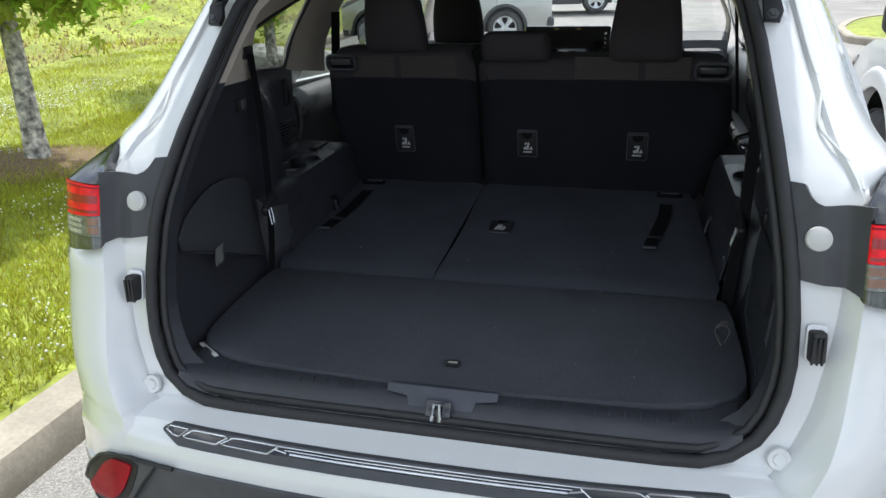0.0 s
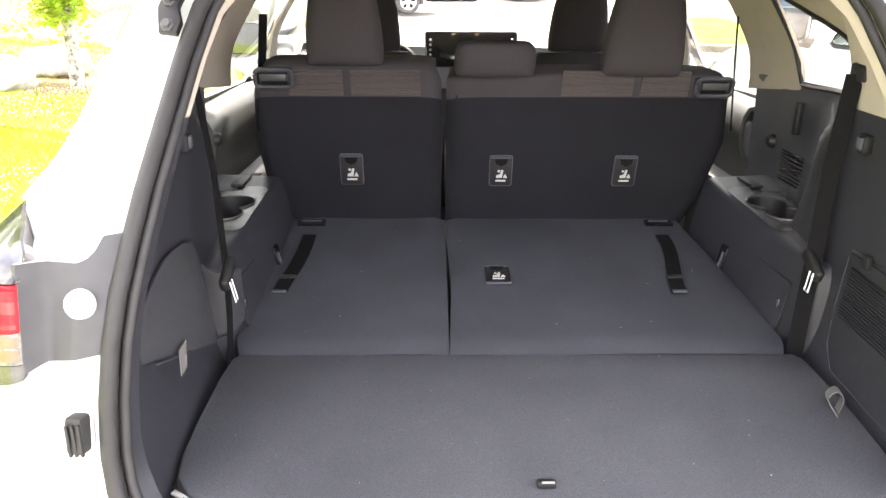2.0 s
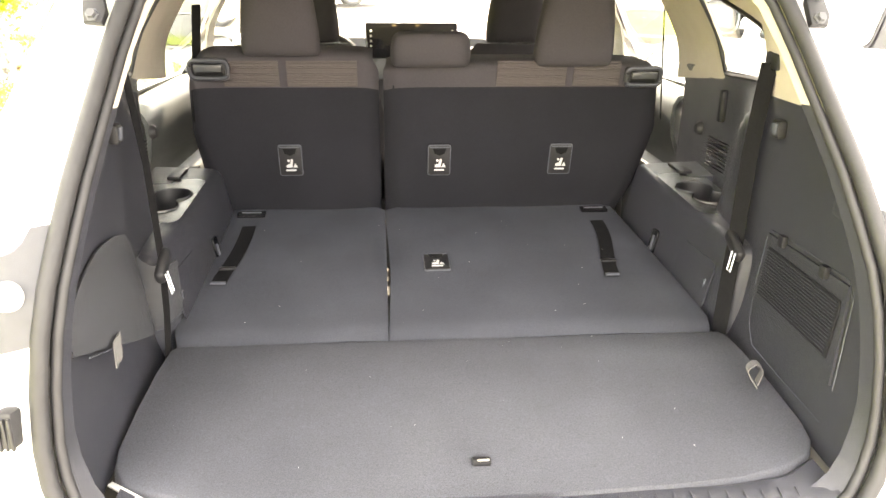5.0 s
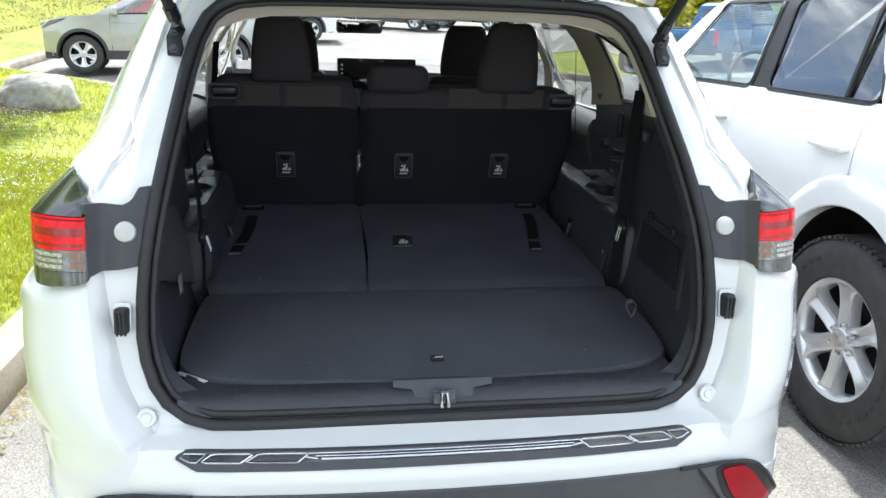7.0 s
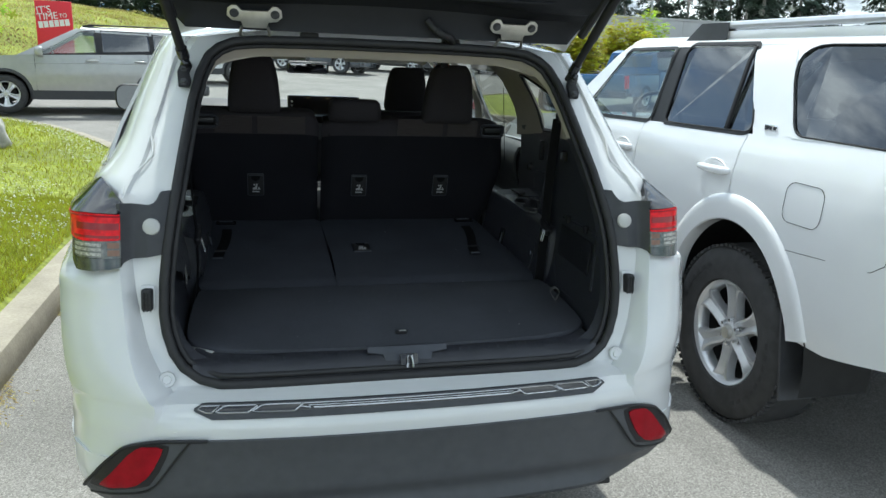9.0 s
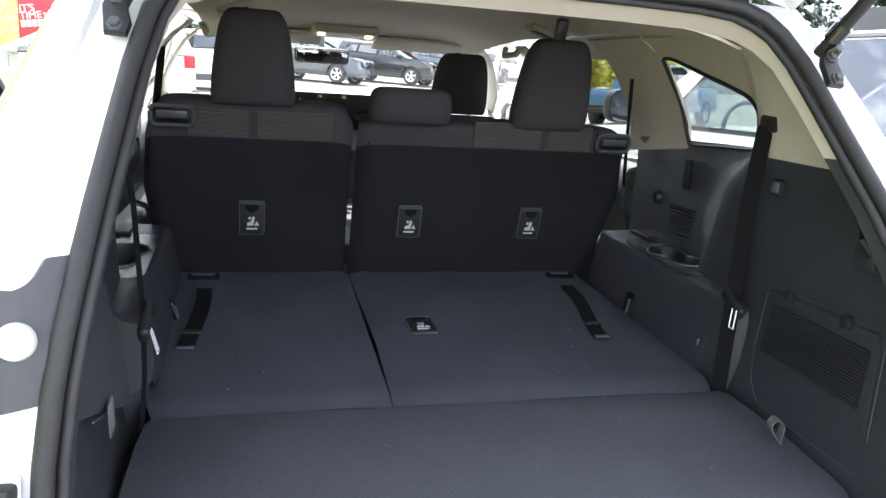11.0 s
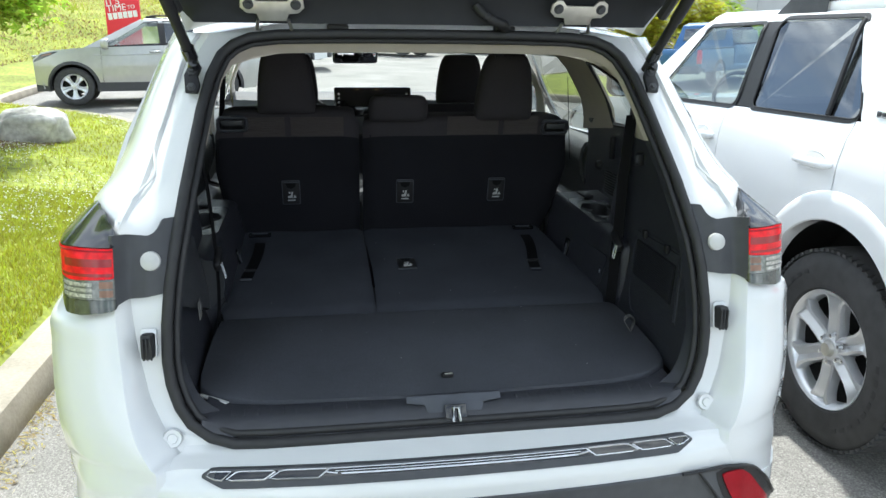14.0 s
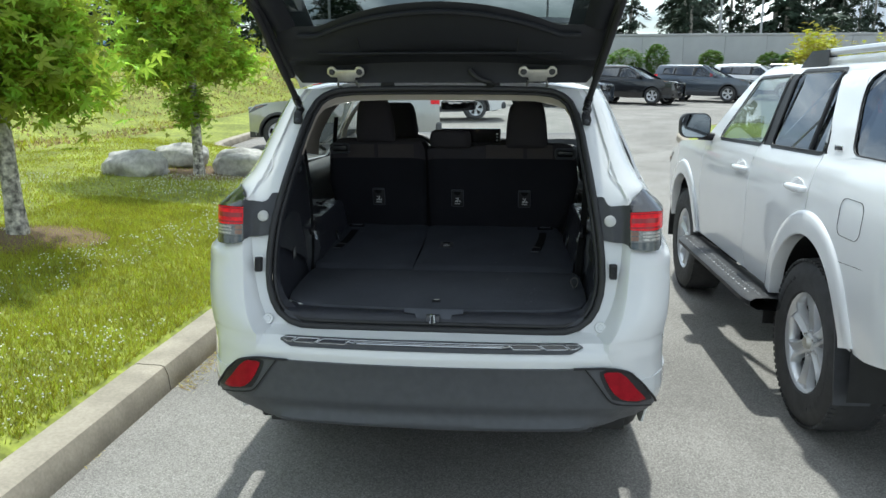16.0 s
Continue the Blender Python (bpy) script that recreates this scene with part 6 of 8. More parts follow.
def tailgate():
    # outer skin
    rows = []
    for k in range(25):
        s = -0.08 + 1.20 * k / 24
        w = half_width(s)
        rows.append([gate(w * u, s, -0.075 + 0.055 * abs(u) ** 5) for u in (-1 + 2 * i / 24 for i in range(25))])
    bm = bmesh.new()
    vs = [[bm.verts.new(p) for p in r] for r in rows]
    for k in range(24):
        for i in range(24):
            if not (5 <= k <= 13 and 3 <= i <= 20):
                bm.faces.new((vs[k][i], vs[k][i + 1], vs[k + 1][i + 1], vs[k + 1][i]))
    g = part("tailgate", thick(bm, 0.006, (0, 0.0, 1.4)), M_WHITE, SUV, "raised tailgate, white outside and black-trimmed inside")
    # inner lining, in three fields round the glass
    arcs = lambda u: max(0.295, 0.412 - 0.25 * u * u)
    rows = []
    for i in range(41):
        u = -1 + 2 * i / 40
        row = []
        for k in range(21):
            f = k / 20
            s = 0.012 + (arcs(u) - 0.012) * f
            w = half_width(s) - 0.012
            dip = interp(f, [0, 0.05, 0.15, 0.30, 0.42, 0.55, 1], [0.027, 0.002, -0.022, -0.010, 0.026, 0.042, 0.042]) - 0.03 * f ** 8
            row.append(gate(u * w, s, dip if abs(u) < 0.97 else -0.01))
        rows.append(row)
    part("upper_lining", thick(grid(rows), 0.004, (0, 0.2, 2.9)), M_GATE, g, "dark plastic upper lining of the tailgate")
    for u in (-0.46, 0.46):
        part("lining_seam", tube([gate(u * half_width(s), s, 0.045) for s in (0.18, 0.21, 0.24, 0.27)], 0.0022, 5), M_UNDER, g)
    part("lining_ridge", tube([gate(u * half_width(0.19), 0.19, 0.044) for u in (-0.72 + 1.44 * k / 20 for k in range(21))], 0.005, 6), M_GATE, g)
    part("lining_rim", tube([gate(u * half_width(arcs(u)), arcs(u) - 0.02, 0.040) for u in (-0.80 + 1.60 * k / 30 for k in range(31))], 0.010, 8), M_GATE, g)
    for sg in (-1, 1):
        rows = []
        for k in range(13):
            s = 0.30 + 0.32 * k / 12
            w = half_width(s) - 0.012
            rows.append([gate(sg * (w - 0.115 * f), s, (0.010 + 0.03 * math.sin(math.pi * f))) for f in (j / 6 for j in range(7))])
        part("side_lining", thick(grid(rows), 0.004, (0, 0.2, 2.9)), M_GATE, g)
        part("side_bead", tube([gate(sg * (half_width(s) - 0.03), s, 0.035) for s in (0.06, 0.2, 0.4, 0.6)], 0.014, 8), M_RUBBER, g)
    rows = []
    for i in range(25):
        u = -1 + 2 * i / 24
        row = []
        for k in range(9):
            s = 0.60 + 0.49 * k / 8
            w = half_width(s) - 0.012
            row.append(gate(u * w, s, 0.03 + 0.03 * math.sin(math.pi * k / 8) if abs(u) < 0.97 else 0))
        rows.append(row)
    part("lower_lining", thick(grid(rows), 0.004, (0, 0.2, 2.9)), M_GATE, g, "dark plastic lower lining of the tailgate")
    rows = []
    for k in range(9):
        s = 0.20 + 0.42 * k / 8
        rows.append([gate(u * (half_width(s) - 0.09), s, -0.03) for u in (-1 + 2 * i / 16 for i in range(17))])
    part("rear_window", grid(rows), M_GLASSR, g, "grey-tinted rear window")
    # spoiler over the top of the glass
    rows = []
    for k in range(9):
        s = -0.01 + 0.21 * k / 8
        rows.append([gate(u * (half_width(s) - 0.01), s + 0.02 * (1 - u * u) * k / 8, -0.105 - 0.03 * math.sin(math.pi * k / 8)) for u in (-1 + 2 * i / 20 for i in range(21))])
    part("spoiler", thick(grid(rows), 0.02, (0, 0, 1.4)), M_WHITE, g, "white roof spoiler over the rear window")
    part("stop_lamp", box(0.235, 0.03, 0.03, tuple(gate(0, 0.445, -0.085)), 0.006, rot=(-54, 0, 0)), M_REDDARK, g, "dark red high-level stop lamp")
    part("wiper_motor", box(0.07, 0.02, 0.03, tuple(gate(0.0, 0.425, -0.06)), 0.006, rot=(-54, 0, 0)), M_BLACK, g)
    for x in (-0.387, 0.384):
        m = basis((x, 0.462, 1.748), (1, 0, 0), (0, -0.45, 1))
        hinge = part("hinge", plate([(-0.032, -0.030), (0.032, -0.030), (0.038, -0.012), (0.062, -0.010), (0.076, 0.004), (0.074, 0.024), (0.062, 0.034), (0.048, 0.034), (0.036, 0.020), (-0.036, 0.020), (-0.048, 0.034), (-0.062, 0.034), (-0.074, 0.024), (-0.076, 0.004), (-0.062, -0.010), (-0.038, -0.012)], 0.006, m, 0.0015), M_STEEL, g, "plated steel hinge with two bolts")
        for sx in (-1, 1):
            part("bolt", lathe([(0, 0.006), (0.0075, 0.006), (0.0085, 0.002), (0.0125, 0.0015), (0.0130, 0.0)], 16, m @ pose(sx * 0.056, 0.012, 0.006)), M_TRIM, hinge)
        part("hinge_arm", tube([(x - 0.038, 0.542, 1.700), (x - 0.042, 0.500, 1.702), (x - 0.036, 0.480, 1.722)], 0.0045), M_STEEL, hinge)
        part("hinge_arm", tube([(x + 0.038, 0.542, 1.700), (x + 0.042, 0.500, 1.702), (x + 0.036, 0.480, 1.722)], 0.0045), M_STEEL, hinge)
    for x in (-0.230, 0.207):
        part("bump_stop", box(0.055, 0.03, 0.018, (x, 0.538, 1.706), 0.005), M_RUBBER, SUV, "black rubber bump stop on the header")
    part("wiring_boot", tube(smooth_line([(0.115, 0.47, 1.765), (0.135, 0.462, 1.742), (0.160, 0.465, 1.727), (0.190, 0.480, 1.718), (0.205, 0.515, 1.708)], 24), [0.011 + 0.002 * (k % 2) for k in range(25)], 10), M_RUBBER, g, "ribbed rubber wiring boot")
    # gas struts
    for sg in (-1, 1):
        a, b = Vector((sg * 0.574, 0.452, 1.606)), gate(sg * 0.668, 0.47, 0.03)
        st = part("strut", tube([a.lerp(b, 0.30), b], 0.0150, 12), M_BLACK, SUV, "black powered tailgate strut")
        part("strut_rod", tube([a, a.lerp(b, 0.32)], 0.0125, 10), M_BLACK, st)
        part("strut_collar", tube([a.lerp(b, 0.06), a.lerp(b, 0.12)], 0.0165, 12), M_BLACKGLOSS, st)
        m = basis((sg * 0.579, 0.425, 1.578), (1, 0, 0), (0, 0.62, 1))
        mount = part("strut_mount", plate([(-0.016, -0.032), (0.012, -0.034), (0.018, -0.014), (0.012, 0.012), (0.020, 0.034), (-0.010, 0.038), (-0.020, 0.010)], 0.012, m, 0.003), M_BLACK, st, "black ball-joint mount")
        for dy in (-0.022, 0.020):
            part("mount_bolt", lathe([(0, 0.010), (0.007, 0.010), (0.008, 0.004), (0.011, 0.003), (0.011, 0)], 6, m @ pose(-0.002, dy, 0.012)), M_TRIM, mount)
        part("strut_ball", lathe([(0, 0.018), (0.010, 0.014), (0.015, 0), (0.010, -0.012), (0, -0.016)], 12, m @ pose(0.004, 0.032, 0.016)), M_BLACKGLOSS, st)


tailgate()

# ---- other cars ----
def car_side(spec):
    """Half width at (y, z) for a car that faces +y with its rear axle at y = 0."""
    zs, xs = spec["sec_z"], spec["sec_x"]
    yr, yf = spec["rear"], spec["front"]

    def f(y, z):
        t = interp(y, [yr, yr + 0.10, yr + 0.35, yf - 0.75, yf - 0.3, yf], [-0.10, -0.035, 0, 0, -0.035, -0.13])
        return interp(z, zs, xs) + t
    return f


def round_quad(q, r, n=6):
    """Corner points (y, z) of a four-sided field with its corners rounded."""
    out = []
    for k in range(4):
        p, a, b = Vector(q[k]), Vector(q[k - 1]), Vector(q[(k + 1) % 4])
        da, db = (a - p).normalized(), (b - p).normalized()
        t = min(r / max(0.2, math.tan(da.angle(db) / 2)), (a - p).length * 0.45, (b - p).length * 0.45)
        p0, p1 = p + da * t, p + db * t
        for i in range(n + 1):
            f = i / n
            c = p0 * (1 - f) ** 2 + p * 2 * f * (1 - f) + p1 * f * f
            out.append((c.x, c.y))
    return out


def flat_fill(loops):
    """A sheet inside the first loop and outside the others."""
    bm = bmesh.new()
    edges = []
    for lp in loops:
        vs = [bm.verts.new(p) for p in lp]
        edges += [bm.edges.new((vs[k], vs[(k + 1) % len(vs)])) for k in range(len(vs))]
    bmesh.ops.triangle_fill(bm, use_beauty=True, edges=edges)
    return bm


def build_car(name, label, paint, spec, glass=M_GLASSP, front_glass=M_GLASSF, cladding=None, rails=None):
    root = thing(name, label, "car")
    sx = car_side(spec)
    mid = (0, (spec["rear"] + spec["front"]) / 2, 0.9)
    yr, yf, wb, r, sill = spec["rear"], spec["front"], spec["wheelbase"], spec["tyre"], spec["sill"]
    ea, eb = spec["arch"]
    ring_w = 0.6 if cladding else 1.0

    def arch(y):
        z = sill + interp(y, [yr, yr + 0.45, yf - 0.6, yf], [0.06, -0.03, 0, 0.10])
        for c in (spec.get("axle", 0), wb):
            if abs(y - c) < ea:
                z = max(z, r + eb * math.sqrt(1 - ((y - c) / ea) ** 2))
        return z
    belt = lambda y: interp(y, spec["belt_y"], spec["belt_z"])
    cuts = spec["cuts"]
    roof_z = spec["roof_z"]
    for s in (-1, 1):
        fn = lambda y, z: (s * sx(y, z), y, z)
        panels = []
        for nm, a, b in (("rear_quarter", yr, cuts[0]), ("rear_door", cuts[0] + 0.007, cuts[1]), ("front_door", cuts[1] + 0.007, cuts[2]), ("front_wing", cuts[2] + 0.007, yf)):
            n = max(8, int((b - a) / 0.03))
            p = part(nm, thick(patch(fn, a, b, n, arch, belt, 16), 0.012, mid), paint, root)
            panels.append(p)
        for p, y in ((panels[1], cuts[0] + 0.15), (panels[2], cuts[1] + 0.17)):
            z = spec["handle_z"]
            part("door_handle", tube([(s * (sx(y, z) + o), y + d, z) for d, o in ((-0.115, -0.004), (-0.100, 0.020), (-0.05, 0.032), (0.03, 0.033), (0.085, 0.026), (0.105, -0.004))], [0.012, 0.019, 0.021, 0.019, 0.016, 0.010], 10), paint, p)
            part("handle_cup", lathe([(0.0, -0.030), (0.035, -0.014), (0.052, 0.001), (0.058, 0.003), (0.062, -0.002)], 20, basis((s * (sx(y, z) - 0.001), y, z), (0, 1, 0), (0, 0, s)) @ Matrix.Diagonal((1.6, 0.8, 1, 1))), paint, p)
        pl = lambda nm, m, a, b, c, d, ns=6, nt=8, o=0.0: part(nm, thick(quad(lambda y, z: (s * (sx(y, z) + o), y, z), a, b, c, d, ns, nt), 0.012, mid), m, root)
        for nm, dark, *q in spec["pillars"]:
            pl(nm, M_BLACK if dark else paint, *q, o=(-0.003 if dark else 0.0))
        w = spec["windows"]
        for i, q in enumerate(w):
            nm = ("front_door_window", "rear_door_window", "quarter_window")[i]
            rad = spec.get("corner", (0.03, 0.03, 0.06))[i]
            loop = round_quad(q, rad)
            ob = part(nm, flat_fill([[(s * (sx(y, z) - 0.006), y, z) for y, z in loop]]), front_glass if i == 0 else glass, root, smooth=False)
            ob.visible_shadow = False
            mid_q = (sum(p[0] for p in q) / 4, sum(p[1] for p in q) / 4)
            fw = spec.get("frame", 0.012) if i < 2 else 0.012
            big = [(p[0] + math.copysign(fw, p[0] - mid_q[0]), p[1] + math.copysign(fw, p[1] - mid_q[1])) for p in q]
            out = round_quad(big, 0.004 if fw < 0.015 else 0.06)
            part("window_frame", flat_fill([[(s * (sx(y, z) + 0.0025), y, z) for y, z in out], [(s * (sx(y, z) + 0.0025), y, z) for y, z in loop]]), paint if i == 2 and cladding is None else M_BLACK, root, smooth=False)
            part("window_rubber", tube([(s * (sx(y, z) + 0.001), y, z) for y, z in loop + loop[:1]], 0.0045, 6), M_BLACK, root)
        # wheel arches, liners, wheels
        for c in (spec.get("axle", 0), wb):
            rows = []
            for k in range(29):
                lo = math.degrees(math.asin(min(0.9, (sill - r) / eb))) - 3
                a = radians(lo + (180 - 2 * lo) * k / 28)
                ring = []
                for f, o in ((0.955, -0.05), (0.958, spec["flare"] - 0.006), (0.968, spec["flare"]), (1 + 0.09 * ring_w, spec["flare"]), (1 + 0.135 * ring_w, spec["flare"] * 0.85), (1 + 0.155 * ring_w, spec["flare"] * 0.55), (1 + 0.168 * ring_w, 0.001), (1 + 0.172 * ring_w, -0.008)):
                    y, z = c + ea * f * math.cos(a) * 1.0, r + eb * f * math.sin(a)
                    ring.append((s * (sx(y, max(z, sill)) + o), y, z))
                rows.append(ring)
            part("wheel_arch", grid(rows), cladding or paint, root)
            part("arch_liner", half_well(s * (spec["half"] - 0.02), s * (spec["half"] - 0.36), c, r, eb * 0.985), M_UNDER, root)
            wheel(root, s * (spec["half"] - spec["tyre_w"] / 2 - 0.025), c, r, r, spec["tyre_w"], s, spec["rim"], spec["spokes"])
        if cladding:
            part("sill_cladding", thick(patch(lambda y, z: (s * (sx(y, z) + 0.012), y, z), ea * 1.0, wb - ea * 1.0, 30, lambda y: sill - 0.04, lambda y: sill + 0.13, 4), 0.02, mid), cladding, root)
        if cladding:
            part("nose_cladding", thick(patch(lambda y, z: (s * (sx(y, z) + 0.010), y, z), wb + ea * 0.92, yf, 8, lambda y: sill - 0.02, lambda y: sill + interp(y, [wb + ea, yf], [0.07, 0.11]), 4), 0.02, mid), M_TRIM, root)
            part("door_crease", tube([(s * (sx(y, z) - 0.004), y, z) for y, z in ((-0.1, 0.96), (1.0, 0.955), (2.2, 0.94), (3.0, 0.93))], 0.010, 6), paint, root)
        mx, my, mz = s * (spec["half"] + 0.095), cuts[2] - 0.10, belt(cuts[2]) + 0.105 - spec.get("mirror_drop", 0)
        shell = lambda k, d: [(mx + x * k, my + d, mz + z * k) for x, z in rounded(0.225, 0.185, 0.060, 5)]
        mir = part("door_mirror", grid([shell(0.20, 0.090), shell(0.60, 0.082), shell(0.85, 0.058), shell(0.98, 0.020), shell(1.0, -0.025), shell(0.96, -0.048), shell(0.90, -0.050)], True), paint if cladding else M_BLACK, root, angle=60)
        part("mirror_glass", grid([shell(0.90, -0.048), shell(0.02, -0.048)], True), M_MIRRORD, mir)
        part("mirror_arm", tube([(s * (sx(cuts[2] - 0.1, belt(cuts[2])) - 0.02), cuts[2] - 0.10, belt(cuts[2]) + 0.02), (s * (spec["half"] + 0.06), cuts[2] - 0.10, belt(cuts[2]) + 0.03)], 0.03), M_BLACK, mir)
        part("tail_lamp", thick(patch(lambda t, z: (s * (sx(max(t, yr), z) + 0.008 if t > yr else (spec["half"] - 0.10 - 0.22 * (yr - t) / 0.1)), max(t, yr - 0.0) - 0.012, z), yr - 0.06, yr + 0.22, 8, lambda y: belt(yr) - 0.22, lambda y: belt(yr) + 0.0, 4), 0.02, mid), M_RED, root, "red tail lamp")
        hl = part("headlamp", box(0.26, 0.26, 0.10, (s * (spec["half"] - 0.30), yf - 0.125, spec["lamp_z"]), 0.03, 3, rot=(0, 0, -s * 34)), M_CLEAR, root, "clear headlamp")
        part("lamp_wing", thick(patch(lambda y, z: (s * (sx(y, z) + 0.005), y, z), yf - 0.44, yf - 0.01, 12, lambda y: interp(y, [yf - 0.44, yf - 0.3, yf], [belt(yf - 0.44) - 0.040, belt(yf - 0.3) - 0.085, spec["lamp_z"] - 0.085]), lambda y: belt(y) - 0.028, 4), 0.012, mid), M_SMOKE, hl, "swept smoked lamp wing")
        part("lamp_marker", thick(patch(lambda y, z: (s * (sx(y, z) + 0.008), y, z), yf - 0.34, yf - 0.16, 5, lambda y: belt(y) - 0.068, lambda y: belt(y) - 0.045, 1), 0.008, mid), M_AMBER, hl)
    half_top = interp(roof_z - 0.06, spec["sec_z"], spec["sec_x"])
    # roof
    ra, rb = spec["roof_y"]
    rows = []
    for k in range(19):
        y = ra + (rb - ra) * k / 18
        crown = roof_z - interp(k / 18, [0, 0.1, 0.75, 1], [0.07, 0.02, 0.0, 0.03] if cladding else [0.05, 0.0, 0.0, 0.05])
        rows.append([(u * half_top, y, crown - 0.06 * abs(u) ** 3.5) for u in (-1 + 2 * i / 20 for i in range(21))])
    part("roof", thick(grid(rows), 0.012, mid), paint, root)
    # windscreen, bonnet, nose
    bz = belt(cuts[2]) - 0.02
    ws = spec["screen_y"]
    rows = [[(u * (half_top + (spec["half"] - 0.10 - half_top) * (1 - f)), ws + (rb - ws) * f - 0.14 * u * u * (1 - 0.3 * f) + 0.05, bz + (roof_z - 0.05 - bz) * f) for u in (-1 + 2 * i / 12 for i in range(13))] for f in (k / 6 for k in range(7))]
    part("windscreen", grid(rows), front_glass, root).visible_shadow = False
    rows = []
    for k in range(11):
        f = k / 10
        y = ws + (yf - 0.02 - ws) * f
        z = interp(f, [0, 0.6, 0.85, 0.95, 1], [bz, bz - 0.03, bz - 0.07, bz - 0.11, bz - 0.19])
        h = (spec["half"] - 0.05) * interp(f, [0, 0.7, 1], [1, 0.97, 0.80])
        rows.append([(u * h, y - 0.10 * u * u * f, z - 0.05 * abs(u) ** 3) for u in (-1 + 2 * i / 14 for i in range(15))])
    part("bonnet", thick(grid(rows), 0.012, mid), paint, root)
    rows = []
    for k in range(9):
        z = sill + 0.02 + (bz - 0.19 - sill) * k / 8
        rows.append([(u * (spec["half"] - 0.115), yf + 0.05 - 0.10 * u * u - 0.06 * abs(u) ** 5 - 0.10 * abs(z - 0.6), z) for u in (-1 + 2 * i / 14 for i in range(15))])
    part("front_bumper", thick(grid(rows), 0.02, mid), paint, root)
    gz = spec["lamp_z"] - 0.10
    gr = part("grille", plate([(-0.46, 0.10), (0.46, 0.10), (0.40, -0.10), (0.30, -0.15), (-0.30, -0.15), (-0.40, -0.10)], 0.03, basis((0, yf + 0.01, gz), (-1, 0, 0), (0, 0, 1))), M_BLACKGLOSS, root, "black grille")
    for k in range(4):
        part("grille_bar", box(0.80 - 0.06 * k, 0.012, 0.012, (0, yf + 0.042, gz + 0.07 - 0.05 * k), 0.003), M_CHROME, gr)
    part("lower_intake", box(1.1, 0.05, 0.12, (0, yf - 0.02, sill + 0.14), 0.03), M_BLACK, root)
    # rear face
    rows = []
    for k in range(9):
        z = sill + 0.12 + (belt(yr) - sill - 0.12) * k / 8
        rows.append([(u * (sx(yr, z) - 0.0), yr - 0.05 * (1 - u * u), z) for u in (-1 + 2 * i / 14 for i in range(15))])
    part("tailgate", thick(grid(rows), 0.02, mid), paint, root)
    rows = [[(u * (half_top + (sx(yr, belt(yr)) - half_top) * (1 - f)), yr + (ra - yr) * f - 0.04 * (1 - u * u), belt(yr) + (roof_z - 0.05 - belt(yr)) * f) for u in (-1 + 2 * i / 12 for i in range(13))] for f in (k / 6 for k in range(7))]
    part("rear_window", grid(rows), glass, root)
    part("rear_bumper", box(spec["half"] * 1.9, 0.16, 0.22, (0, yr + 0.03, sill + 0.16), 0.06, 3), cladding or paint, root)
    part("underbody", box(spec["half"] * 1.22, (yf - yr) * 0.90, 0.14, (0, (yr + yf) / 2, sill + 0.05), 0.03), M_UNDER, root)
    # seats and dash, dim behind the glass
    for s in (-1, 1):
        for y in (cuts[1] - 0.25, cuts[0] + 0.0):
            b = part("seat", box(0.48, 0.16, 0.62, (s * 0.36, y, 1.06), 0.06, 3, rot=(12, 0, 0)), M_FABRIC, root)
            part("headrest", box(0.24, 0.11, 0.18, (s * 0.36, y - 0.08, 1.46), 0.045, 3), M_FABRIC, b)
    part("dashboard", box(spec["half"] * 1.6, 0.40, 0.20, (0, cuts[2] + 0.02, belt(cuts[2]) - 0.12), 0.05), M_TRIM, root)
    ring = [(-0.36 + 0.18 * math.cos(a), cuts[2] - 0.32 + 0.06 * math.sin(a), belt(cuts[2]) + 0.0 + 0.17 * math.sin(a)) for a in (2 * math.pi * k / 24 for k in range(25))]
    part("steering_wheel", tube(ring, 0.014, 6), M_WEBG, root)
    if rails:
        for s in (-1, 1):
            x = s * (half_top - 0.04)
            a, b = rails
            RH = 0.032 if cladding is None else 0.004
            rl = part("roof_rail", tube([(x, a, roof_z - 0.01), (x, a + 0.10, roof_z + RH * 0.8), (x, a + 0.25, roof_z + RH), (x, b - 0.3, roof_z + RH), (x, b - 0.12, roof_z + RH * 0.65), (x, b, roof_z - 0.03)], 0.020 if cladding is None else 0.014, 8), M_ALLOY if cladding is None else M_BLACK, root)
            if cladding is None:
                # wedge-shaped feet, and the strip that fills the gap under the rail
                for y, e in ((a + 0.12, -1), (b - 0.14, 1)):
                    rows = [[(x + u * 0.026 * (1 - 0.25 * h), y + e * 0.20 * (g * (1 - 0.75 * max(0, g) * h)), roof_z - 0.05 + 0.096 * h * (1 if g < 0.5 else 0.50)) for u, h in ((-1, 0), (-1, 1), (1, 1), (1, 0))] for g in (-1, -0.3, 0.4, 1)]
                    part("rail_foot", grid(rows), M_TRIM, rl)
                part("rail_seal", box(0.024, b - a - 0.2, 0.060, (x, (a + b) / 2, roof_z - 0.025), 0.006), M_WHITE2, rl)
            else:
                for y in (a + 0.06, b - 0.10):
                    part("rail_foot", box(0.034, 0.20, 0.030, (x, y, roof_z - 0.018), 0.012), M_BLACK, rl)
    return root


